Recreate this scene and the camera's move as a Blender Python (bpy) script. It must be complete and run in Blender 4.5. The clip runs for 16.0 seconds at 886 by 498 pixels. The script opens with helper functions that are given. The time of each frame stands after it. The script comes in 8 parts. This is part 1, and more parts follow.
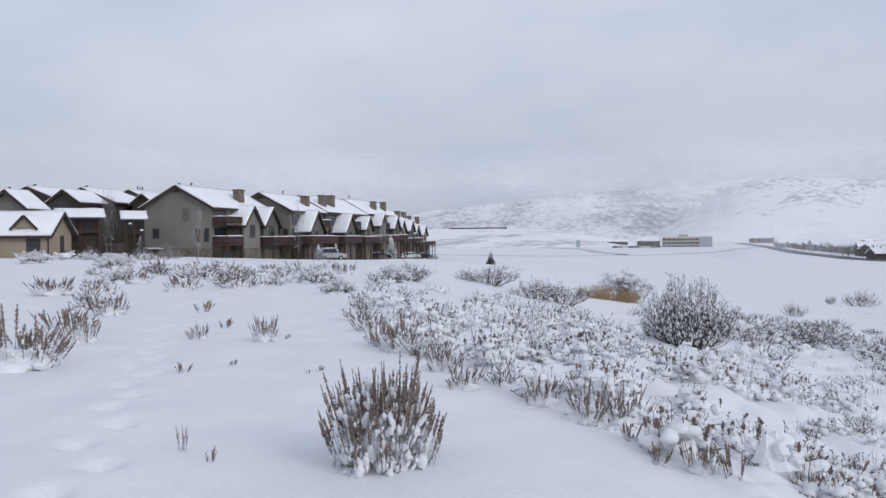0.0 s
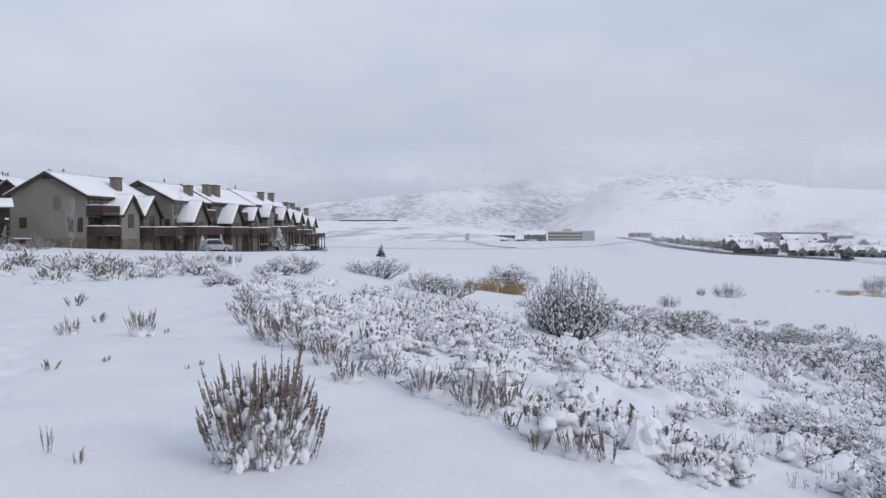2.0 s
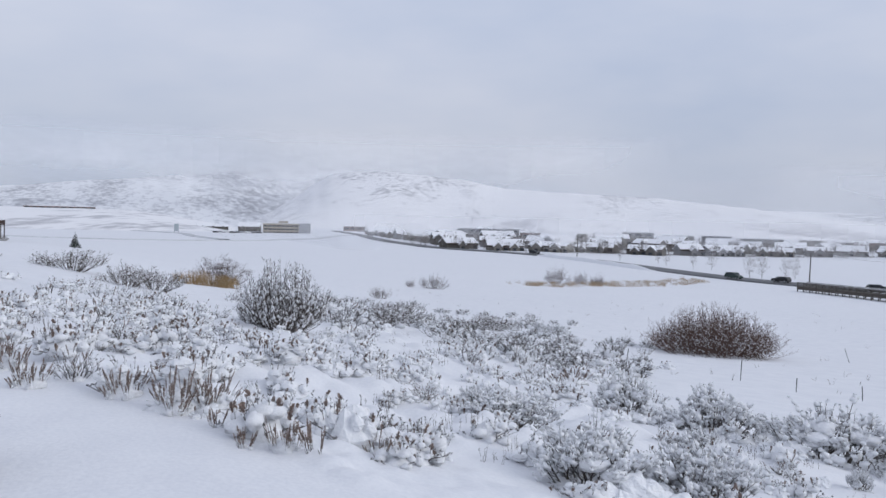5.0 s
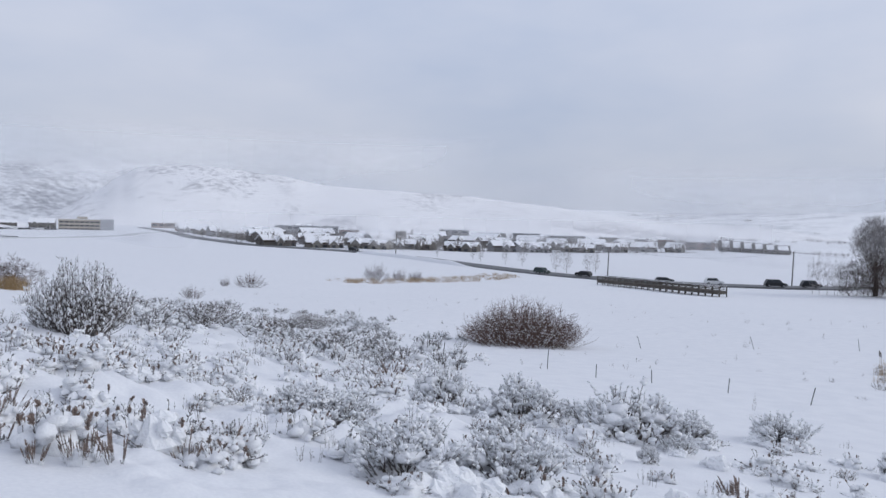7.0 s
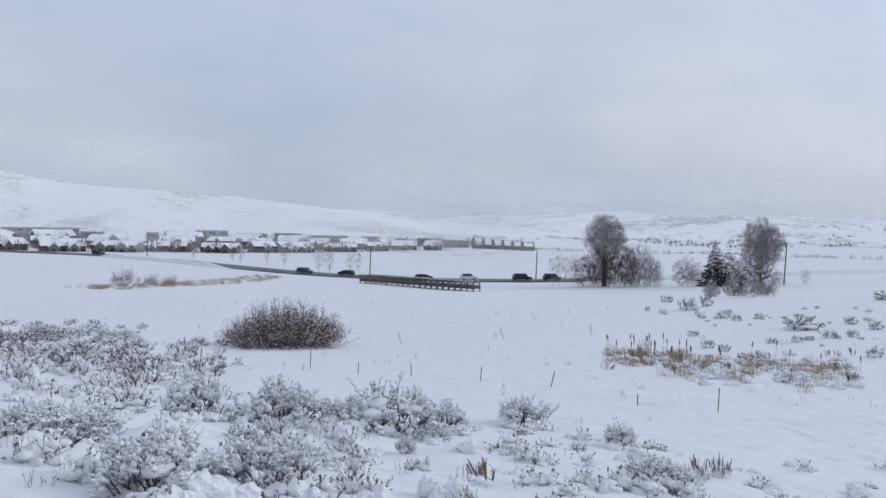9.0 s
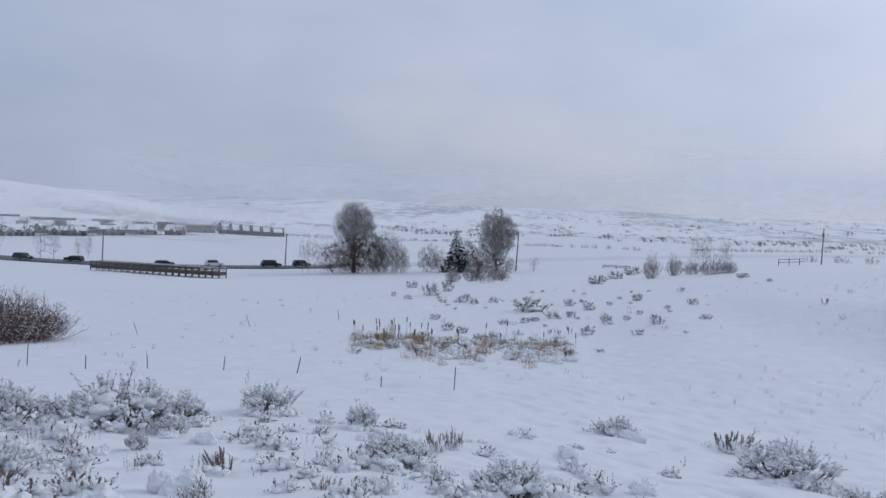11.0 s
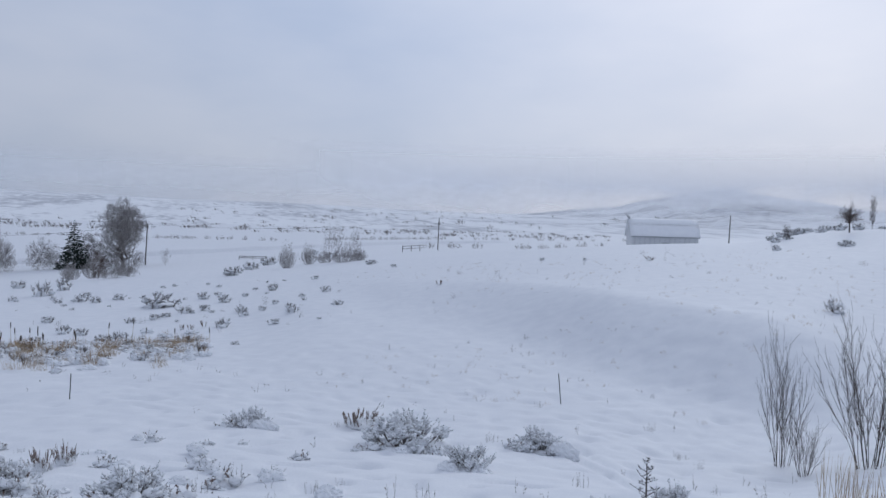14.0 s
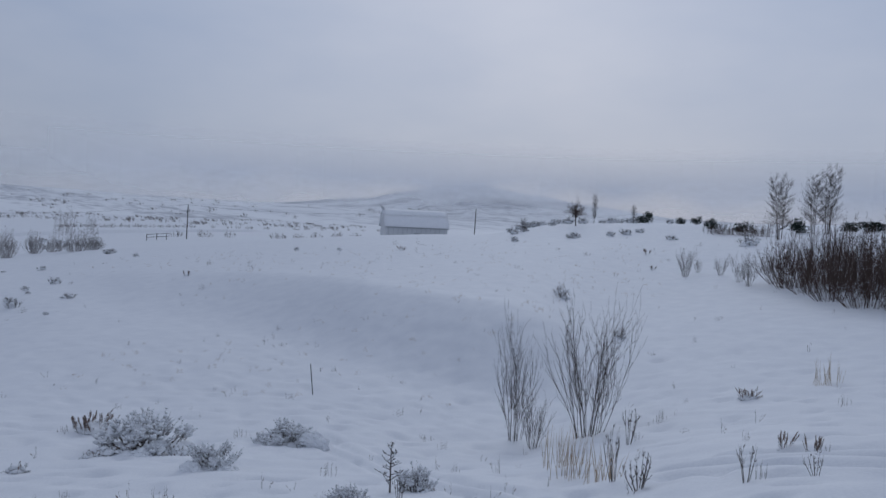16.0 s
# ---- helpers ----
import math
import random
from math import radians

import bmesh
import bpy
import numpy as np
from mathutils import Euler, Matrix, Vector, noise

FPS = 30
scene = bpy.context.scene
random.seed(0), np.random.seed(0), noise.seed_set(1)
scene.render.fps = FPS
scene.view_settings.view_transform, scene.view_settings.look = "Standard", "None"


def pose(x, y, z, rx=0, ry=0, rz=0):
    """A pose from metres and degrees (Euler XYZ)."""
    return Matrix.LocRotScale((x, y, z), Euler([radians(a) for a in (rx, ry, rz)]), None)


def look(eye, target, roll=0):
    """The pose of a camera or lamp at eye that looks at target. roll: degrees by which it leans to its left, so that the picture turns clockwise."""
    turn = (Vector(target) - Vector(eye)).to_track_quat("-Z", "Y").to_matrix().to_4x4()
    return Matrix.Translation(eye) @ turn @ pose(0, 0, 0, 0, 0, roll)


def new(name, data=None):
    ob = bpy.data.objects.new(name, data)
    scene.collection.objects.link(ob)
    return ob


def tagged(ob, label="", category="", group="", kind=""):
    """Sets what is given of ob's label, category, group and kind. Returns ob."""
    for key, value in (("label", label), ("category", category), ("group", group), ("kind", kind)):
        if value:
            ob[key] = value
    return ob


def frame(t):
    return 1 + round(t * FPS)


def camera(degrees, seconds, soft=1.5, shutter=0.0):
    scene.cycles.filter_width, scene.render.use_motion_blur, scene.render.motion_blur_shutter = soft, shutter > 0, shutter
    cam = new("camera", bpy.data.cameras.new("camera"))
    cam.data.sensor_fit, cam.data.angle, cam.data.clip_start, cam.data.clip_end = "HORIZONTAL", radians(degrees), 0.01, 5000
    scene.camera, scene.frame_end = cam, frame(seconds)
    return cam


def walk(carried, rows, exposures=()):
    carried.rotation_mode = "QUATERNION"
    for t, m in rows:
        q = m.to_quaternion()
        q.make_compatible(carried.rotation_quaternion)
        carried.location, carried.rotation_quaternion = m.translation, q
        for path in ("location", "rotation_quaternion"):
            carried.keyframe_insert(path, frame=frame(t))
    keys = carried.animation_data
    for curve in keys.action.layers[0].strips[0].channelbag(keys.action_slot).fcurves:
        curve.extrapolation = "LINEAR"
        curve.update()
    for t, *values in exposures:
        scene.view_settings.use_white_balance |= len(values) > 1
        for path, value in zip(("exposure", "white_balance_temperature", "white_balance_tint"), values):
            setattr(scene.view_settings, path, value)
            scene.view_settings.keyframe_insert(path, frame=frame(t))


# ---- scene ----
cam = camera(59.84, 16.0)
EYE, TILT, LEAN = 1.6, -1.0, 0.6
# seconds, x right, y ahead, z up from the first eye, yaw, pitch, roll
ROWS = [
    (0.0, 0.000, 0.000, 0.000, 0.00, 0.00, -0.00),
    (0.5, 0.008, 0.000, 0.001, -2.53, -0.41, -0.32),
    (1.0, 0.019, 0.003, 0.002, -4.81, -0.23, -0.44),
    (1.5, 0.025, -0.002, -0.000, -5.86, -0.55, -0.44),
    (2.0, 0.043, -0.010, 0.001, -8.14, -0.53, -0.37),
    (2.5, 0.064, -0.003, -0.003, -10.42, -0.51, -0.43),
    (3.0, 0.085, 0.002, -0.001, -13.29, -0.60, -0.65),
    (3.5, 0.111, 0.008, -0.010, -15.81, -0.87, -1.11),
    (4.0, 0.107, 0.004, -0.007, -20.58, -0.63, -0.47),
    (4.5, 0.097, 0.010, -0.005, -24.84, -0.60, -1.00),
    (5.0, 0.094, 0.007, -0.007, -29.06, -0.77, -1.24),
    (7.5, 0.115, -0.041, -0.014, -46.04, -0.58, -1.10),
    (8.0, 0.121, -0.070, -0.012, -50.02, -0.45, -0.84),
    (8.5, 0.125, -0.102, -0.012, -54.18, -0.38, -0.22),
    (9.0, 0.125, -0.121, -0.016, -59.96, -0.49, -0.41),
    (9.5, 0.122, -0.146, -0.021, -64.70, -0.52, -0.56),
    (10.0, 0.109, -0.170, -0.031, -69.60, -0.82, -0.80),
    (12.5, 0.086, -0.361, -0.017, -91.57, -1.30, -1.29),
    (13.0, 0.076, -0.384, -0.005, -96.63, -1.26, -1.02),
    (13.5, 0.056, -0.419, -0.010, -100.65, -1.16, -0.45),
    (14.0, 0.031, -0.447, -0.018, -104.93, -1.52, -0.53),
    (14.5, 0.003, -0.484, -0.013, -110.12, -1.42, -1.26),
    (15.0, -0.021, -0.501, -0.013, -114.76, -1.47, -1.58),
    (15.5, -0.023, -0.512, -0.016, -118.54, -1.78, -1.65),
    (16.0, 0.012, -0.558, -0.000, -122.93, -1.99, -1.40),
]
EXPOSURES = [(0.0, -0.06, 6400, 9), (5.0, -0.06, 6350, 9), (9.0, -0.13, 6200, 9), (12.5, -0.50, 5900, 8), (14.0, -0.42, 5900, 8), (14.5, -0.75, 5850, 8), (15.0, -1.0, 5800, 8), (16.0, -0.92, 5750, 8)]
walk(cam, [(t, pose(0, 0, EYE, TILT, LEAN, 0) @ pose(x, y, z, 90 + pitch, roll, yaw)) for t, x, y, z, yaw, pitch, roll in ROWS], EXPOSURES)

# ---- sky and sun ----
SUN_BEARING, SUN_HEIGHT = -132.0, 25.0
world = bpy.data.worlds.new("overcast_sky")
scene.world = world
world.use_nodes = True
wn, wl = world.node_tree.nodes, world.node_tree.links
wn.clear()
w_out = wn.new("ShaderNodeOutputWorld")
w_sky = wn.new("ShaderNodeTexSky")
w_sky.sky_type, w_sky.sun_disc = "NISHITA", False
w_sky.sun_elevation, w_sky.sun_rotation = radians(SUN_HEIGHT), radians(-SUN_BEARING)
w_sky.dust_density = 2.0
w_bg = wn.new("ShaderNodeBackground")
w_bg.inputs["Strength"].default_value = 0.12
wl.new(w_sky.outputs["Color"], w_bg.inputs["Color"])
# the closed cloud cover over that sky: soft grey-lavender with bluish thin places
w_tc = wn.new("ShaderNodeTexCoord")
w_map = wn.new("ShaderNodeMapping")
w_map.inputs["Scale"].default_value = (1.3, 1.3, 3.4)
wl.new(w_tc.outputs["Generated"], w_map.inputs["Vector"])
w_noise = wn.new("ShaderNodeTexNoise")
w_noise.inputs["Scale"].default_value, w_noise.inputs["Detail"].default_value = 1.6, 5.0
w_noise.inputs["Roughness"].default_value = 0.5
wl.new(w_map.outputs["Vector"], w_noise.inputs["Vector"])
w_ramp = wn.new("ShaderNodeValToRGB")
w_ramp.color_ramp.elements[0].position, w_ramp.color_ramp.elements[0].color = 0.30, (0.47, 0.525, 0.665, 1)
w_ramp.color_ramp.elements[1].position, w_ramp.color_ramp.elements[1].color = 0.68, (0.64, 0.655, 0.745, 1)
wl.new(w_noise.outputs["Fac"], w_ramp.inputs["Fac"])
w_cloud = wn.new("ShaderNodeBackground")
w_cloud.inputs["Strength"].default_value = 0.98
wl.new(w_ramp.outputs["Color"], w_cloud.inputs["Color"])
# the cover is greyer low down and brighter where the sun stands behind it
w_sep, w_dot, w_low, w_glow, w_sum = wn.new("ShaderNodeSeparateXYZ"), wn.new("ShaderNodeVectorMath"), wn.new("ShaderNodeMapRange"), wn.new("ShaderNodeMapRange"), wn.new("ShaderNodeMath")
wl.new(w_tc.outputs["Generated"], w_sep.inputs[0])
w_low.interpolation_type = w_glow.interpolation_type = "SMOOTHSTEP"
for socket, value in zip(("From Min", "From Max", "To Min", "To Max"), (0.0, 0.32, 0.97, 1.15)):
    w_low.inputs[socket].default_value = value
wl.new(w_sep.outputs["Z"], w_low.inputs["Value"])
w_dot.operation = "DOT_PRODUCT"
wl.new(w_tc.outputs["Generated"], w_dot.inputs[0])
w_dot.inputs[1].default_value = (-math.sin(radians(SUN_BEARING)) * math.cos(radians(SUN_HEIGHT)), math.cos(radians(SUN_BEARING)) * math.cos(radians(SUN_HEIGHT)), math.sin(radians(SUN_HEIGHT)))
for socket, value in zip(("From Min", "From Max", "To Min", "To Max"), (0.55, 1.0, 0.0, 0.22)):
    w_glow.inputs[socket].default_value = value
wl.new(w_dot.outputs["Value"], w_glow.inputs["Value"])
w_sum.operation = "ADD"
wl.new(w_low.outputs[0], w_sum.inputs[0])
wl.new(w_glow.outputs[0], w_sum.inputs[1])
wl.new(w_sum.outputs[0], w_cloud.inputs["Strength"])
w_mix = wn.new("ShaderNodeMixShader")
w_mix.inputs["Fac"].default_value = 0.93
wl.new(w_bg.outputs[0], w_mix.inputs[1])
wl.new(w_cloud.outputs[0], w_mix.inputs[2])
wl.new(w_mix.outputs[0], w_out.inputs["Surface"])

sun = new("sun", bpy.data.lights.new("sun", "SUN"))
sun.data.energy, sun.data.angle, sun.data.color = 1.0, radians(24), (1.0, 0.97, 0.92)
sun_a, sun_h = radians(SUN_BEARING), radians(SUN_HEIGHT)
sun_way = Vector((-math.sin(sun_a) * math.cos(sun_h), math.cos(sun_a) * math.cos(sun_h), math.sin(sun_h)))
sun.matrix_world = look(tuple(sun_way * 50), (0, 0, 0))

# ---- lie of the land: heights along lines of sight from the standing place ----
REACH = (0.5, 3, 6, 12, 25, 50, 100, 200, 420)
LAND = {
    60: (0, 0, 0, 0, 0, 0.1, 0.2, 0.4, 0.5),
    24: (0, 0, 0, 0, 0, 0, 0, -0.2, -1),
    12: (0, 0, 0, 0, -0.1, -0.3, -1.0, -3.2, -5),
    0: (0, 0, 0, -0.1, -0.35, -0.8, -1.8, -4.6, -8),
    -12: (0, 0, -0.1, -0.4, -1.3, -2.9, -5.5, -8, -9.5),
    -25: (0, -0.05, -0.35, -0.9, -2.0, -4.2, -7.6, -9.5, -10.5),
    -40: (0, -0.1, -0.6, -1.5, -3.2, -5.6, -8.2, -11.2, -11.2),
    -55: (0, -0.15, -0.8, -1.9, -3.7, -5.8, -8.3, -12.4, -12.2),
    -70: (0, -0.15, -0.8, -2.1, -3.9, -5.6, -7.6, -12.5, -12.2),
    -85: (0, -0.15, -0.9, -2.3, -4.0, -5.3, -5.9, -10.4, -10.5),
    -100: (0, -0.15, -0.9, -2.4, -4.2, -4.9, -3.6, -7.4, -8.5),
    -115: (0, -0.1, -0.9, -2.4, -4.2, -3.9, -1.0, -4, -7),
    -130: (0, -0.1, -0.8, -2.3, -4.3, -3.2, 0.6, -0.5, -3),
    -140: (0, -0.05, -0.6, -1.9, -3.2, -2.2, 1.6, 3.0, 2),
    -150: (0, 0, -0.3, -1.2, -2.4, -1.3, 2.4, 5, 6),
    -178: (0, 0, 0, 0, 0.2, 0.6, 2, 4, 5),
}
LAND_AZ = np.array(sorted(LAND), float)
LAND_Z = np.array([LAND[int(a)] for a in LAND_AZ], float)
LAND_U = np.log(np.array(REACH))


def _row(u):
    """Heights of all bearings at log distance u, by a cubic with limited slopes."""
    d = np.diff(LAND_Z, axis=1) / np.diff(LAND_U)
    m = np.zeros_like(LAND_Z)
    m[:, 1:-1] = np.where(d[:, 1:] * d[:, :-1] > 0, 2 * d[:, 1:] * d[:, :-1] / (d[:, 1:] + d[:, :-1] + 1e-12), 0)
    i = int(np.clip(np.searchsorted(LAND_U, u) - 1, 0, len(LAND_U) - 2))
    h = LAND_U[i + 1] - LAND_U[i]
    s = min(max((u - LAND_U[i]) / h, 0.0), 1.0)
    a, b, c, e = 2 * s**3 - 3 * s**2 + 1, s**3 - 2 * s**2 + s, -2 * s**3 + 3 * s**2, s**3 - s**2
    return a * LAND_Z[:, i] + b * h * m[:, i] + c * LAND_Z[:, i + 1] + e * h * m[:, i + 1]


LAND_T = np.array([_row(u) for u in np.linspace(LAND_U[0], LAND_U[-1], 240)])


def bank(az, r, z):
    """The shoulder of the rise across the hollow: a short steep face under a gently sloping top."""
    lip = float(np.interp(-az, (90, 95, 102, 110, 118, 126, 134, 140), (90, 80, 64, 54, 43, 37, 33, 31)))
    top = float(np.interp(-az, (90, 95, 102, 110, 118, 130, 140), (-5.2, -4.6, -3.3, -2.3, -1.9, -1.9, -1.8)))
    crest = float(np.interp(-az, (90, 100, 115, 130, 140), (-5.2, -3.6, -1.0, 0.6, 1.6)))
    def soft(a, b, x):
        s = min(max((x - a) / (b - a), 0.0), 1.0)
        return s * s * (3 - 2 * s)
    face = lip * 0.27
    shape = -4.45 + (top + 4.45) * soft(lip - face, lip + 2, r) + (crest - top) * soft(lip, 100, r)
    w = soft(22, 30, r) * soft(100, 90, r) * soft(-90, -98, az) * soft(-140, -128, az)
    return z * (1 - w) + shape * w


def base_z(x, y):
    r = math.hypot(x, y)
    az = math.degrees(math.atan2(-x, y))
    if az > 120:
        az -= 360
    u = (math.log(max(r, 0.5)) - LAND_U[0]) / (LAND_U[-1] - LAND_U[0]) * 239
    k = int(min(max(u, 0), 238))
    row = LAND_T[k] + (LAND_T[k + 1] - LAND_T[k]) * min(max(u - k, 0), 1)
    i = int(np.clip(np.searchsorted(LAND_AZ, az) - 1, 0, len(LAND_AZ) - 2))
    s = min(max((az - LAND_AZ[i]) / (LAND_AZ[i + 1] - LAND_AZ[i]), 0.0), 1.0)
    j0, j3 = max(i - 1, 0), min(i + 2, len(LAND_AZ) - 1)
    w = LAND_AZ[i + 1] - LAND_AZ[i]
    m1 = (row[i + 1] - row[j0]) / (LAND_AZ[i + 1] - LAND_AZ[j0]) * w
    m2 = (row[j3] - row[i]) / (LAND_AZ[j3] - LAND_AZ[i]) * w
    z = (2*s**3 - 3*s**2 + 1) * row[i] + (s**3 - 2*s**2 + s) * m1 + (3*s**2 - 2*s**3) * row[i + 1] + (s**3 - s**2) * m2
    if -140 < az < -90 and 22 < r < 100:
        z = bank(az, r, z)
    if -146 < az < -126 and 74 < r < 160:
        lift = float(np.interp(-az, (126.6, 127.8, 128.8, 130.8, 132, 138, 141.4, 143, 146), (0, 0.4, 0.78, 1.32, 1.42, 1.14, 0.94, 0.45, 0)))
        k = min(max((r - 74) / 34, 0.0), 1.0) * min(max((160 - r) / 46, 0.0), 1.0)
        z += lift * k * k * (3 - 2 * k)
    if r > 420:
        k = min((r - 420) / 500, 1)
        k = k * k * (3 - 2 * k)
        z = z * (1 - k) - 10.5 * k
    return float(z)


ROAD = [(330, 860), (262, 620), (205, 450), (177, 322), (188, 286), (192, 258), (184, 212), (172, 165), (170, 130), (176, 112), (188, 97), (201, 82), (216, 66), (236, 46), (262, 20), (300, -20), (360, -80), (420, -150)]


def road_gap(x, y):
    """Distance from the middle of the road."""
    best = 1e9
    for (ax, ay), (bx, by) in zip(ROAD, ROAD[1:]):
        dx, dy = bx - ax, by - ay
        s = min(max(((x - ax) * dx + (y - ay) * dy) / (dx * dx + dy * dy), 0), 1)
        best = min(best, math.hypot(x - ax - s * dx, y - ay - s * dy))
    return best

# ---- helpers of this scene ----
class Geo:
    """Points and faces of one mesh."""

    def __init__(self):
        self.v, self.f = [], []

    def add(self, verts, faces, m=None):
        n = len(self.v)
        self.v += [tuple(m @ Vector(p)) for p in verts] if m else [tuple(p) for p in verts]
        self.f += [tuple(i + n for i in f) for f in faces]

    def box(self, x0, x1, y0, y1, z0, z1, m=None):
        self.add([(x0, y0, z0), (x1, y0, z0), (x1, y1, z0), (x0, y1, z0), (x0, y0, z1), (x1, y0, z1), (x1, y1, z1), (x0, y1, z1)],
                 [(0, 3, 2, 1), (4, 5, 6, 7), (0, 1, 5, 4), (1, 2, 6, 5), (2, 3, 7, 6), (3, 0, 4, 7)], m)

    def prism(self, outline, depth, m=None):
        """An outline of (x, z) points, drawn along y from 0 to depth."""
        n = len(outline)
        vs = [(x, 0, z) for x, z in outline] + [(x, depth, z) for x, z in outline]
        fs = [tuple(range(n)), tuple(range(2 * n - 1, n - 1, -1))] + [(i, i + n, (i + 1) % n + n, (i + 1) % n) for i in range(n)]
        self.add(vs, fs, m)

    def tube(self, pts, radii, sides=3, cap=False):
        n0 = len(self.v)
        for k, p in enumerate(pts):
            p = Vector(p)
            a = Vector(pts[min(k + 1, len(pts) - 1)]) - Vector(pts[max(k - 1, 0)])
            a = a.normalized() if a.length > 1e-9 else Vector((0, 0, 1))
            e = a.cross(Vector((0.31, 0.87, 0.12))).normalized()
            g = a.cross(e)
            for j in range(sides):
                w = 2 * math.pi * j / sides
                self.v.append(tuple(p + (e * math.cos(w) + g * math.sin(w)) * radii[k]))
        for k in range(len(pts) - 1):
            for j in range(sides):
                j2 = (j + 1) % sides
                self.f.append((n0 + k * sides + j, n0 + k * sides + j2, n0 + (k + 1) * sides + j2, n0 + (k + 1) * sides + j))
        if cap:
            self.f.append(tuple(n0 + j for j in range(sides - 1, -1, -1)))
            self.f.append(tuple(n0 + (len(pts) - 1) * sides + j for j in range(sides)))

    def blob(self, c, r, rng, rings=4, sides=6, rough=0.18, axis=None):
        """A lumpy closed shape; r: half sizes; axis: the way its long side points."""
        n0 = len(self.v)
        turn = Vector(axis).to_track_quat("Z", "Y") if axis is not None else None
        for k in range(1, rings):
            lat = math.pi * k / rings
            for j in range(sides):
                w = 2 * math.pi * (j + 0.5 * (k % 2)) / sides
                q = 1 + rng.uniform(-rough, rough)
                p = Vector((math.sin(lat) * math.cos(w) * r[0] * q, math.sin(lat) * math.sin(w) * r[1] * q, math.cos(lat) * r[2] * q))
                if turn:
                    p = turn @ p
                self.v.append((c[0] + p.x, c[1] + p.y, c[2] + p.z))
        for s in (1, -1):
            p = Vector((0, 0, s * r[2]))
            if turn:
                p = turn @ p
            self.v.append((c[0] + p.x, c[1] + p.y, c[2] + p.z))
        top, low = len(self.v) - 2, len(self.v) - 1
        for j in range(sides):
            j2 = (j + 1) % sides
            self.f.append((top, n0 + j, n0 + j2))
            for k in range(rings - 2):
                a = n0 + k * sides
                self.f.append((a + j, a + sides + j, a + sides + j2, a + j2))
            a = n0 + (rings - 2) * sides
            self.f.append((a + j, low, a + j2))

    def pillow(self, c, r, seed, rings=6, sides=9, rough=0.22):
        """A soft uneven snow lump; r: half sizes."""
        n0 = len(self.v)
        c = Vector(c)
        for k in range(rings + 1):
            lat = math.pi * (k + 0.3) / (rings + 0.6)
            for j in range(sides):
                w = 2 * math.pi * (j + 0.5 * (k % 2)) / sides
                d = Vector((math.sin(lat) * math.cos(w), math.sin(lat) * math.sin(w), math.cos(lat)))
                q = 1 + rough * (noise.noise(d * 1.4 + Vector((seed, 0, 0))) + 0.6 * noise.noise(d * 3.1 + Vector((0, seed, 0))) + (0.7 * noise.noise(d * 7.0 + Vector((0, 0, seed))) if rings > 7 else 0.0))
                self.v.append((c.x + d.x * r[0] * q, c.y + d.y * r[1] * q, c.z + d.z * r[2] * q))
        for k in range(rings):
            for j in range(sides):
                a, b = n0 + k * sides + j, n0 + k * sides + (j + 1) % sides
                self.f.append((a, a + sides, b + sides, b))
        self.f.append(tuple(n0 + j for j in range(sides)))

    def leaf(self, p, way, length, width, rng):
        """One narrow pointed leaf or twiglet, two triangles folded along the middle."""
        w = Vector(way).normalized()
        s = w.cross(Vector((rng.uniform(-1, 1), rng.uniform(-1, 1), rng.uniform(-1, 1)))).normalized() * width
        p = Vector(p)
        n = len(self.v)
        mid = p + w * length * 0.45
        self.v += [tuple(p), tuple(mid + s), tuple(p + w * length), tuple(mid - s)]
        self.f += [(n, n + 1, n + 2), (n, n + 2, n + 3)]

    def mesh(self, name, smooth=False):
        me = bpy.data.meshes.new(name)
        me.from_pydata(self.v, [], self.f)
        if smooth:
            me.polygons.foreach_set("use_smooth", [True] * len(me.polygons))
        me.update()
        return me


def part(name, geo, material, parent=None, label="", smooth=False):
    """One mesh, under a thing or under a part where a parent is given."""
    ob = new(name, geo.mesh(name, smooth) if isinstance(geo, Geo) else geo)
    if material and not ob.data.materials:
        ob.data.materials.append(material)
    if parent:
        ob.parent = parent
    return tagged(ob, label)


def thing(name, m, label, category, group="", kind=""):
    ob = new(name)
    ob.empty_display_size = 0.2
    ob.matrix_basis = m
    return tagged(ob, label, category, group, kind)


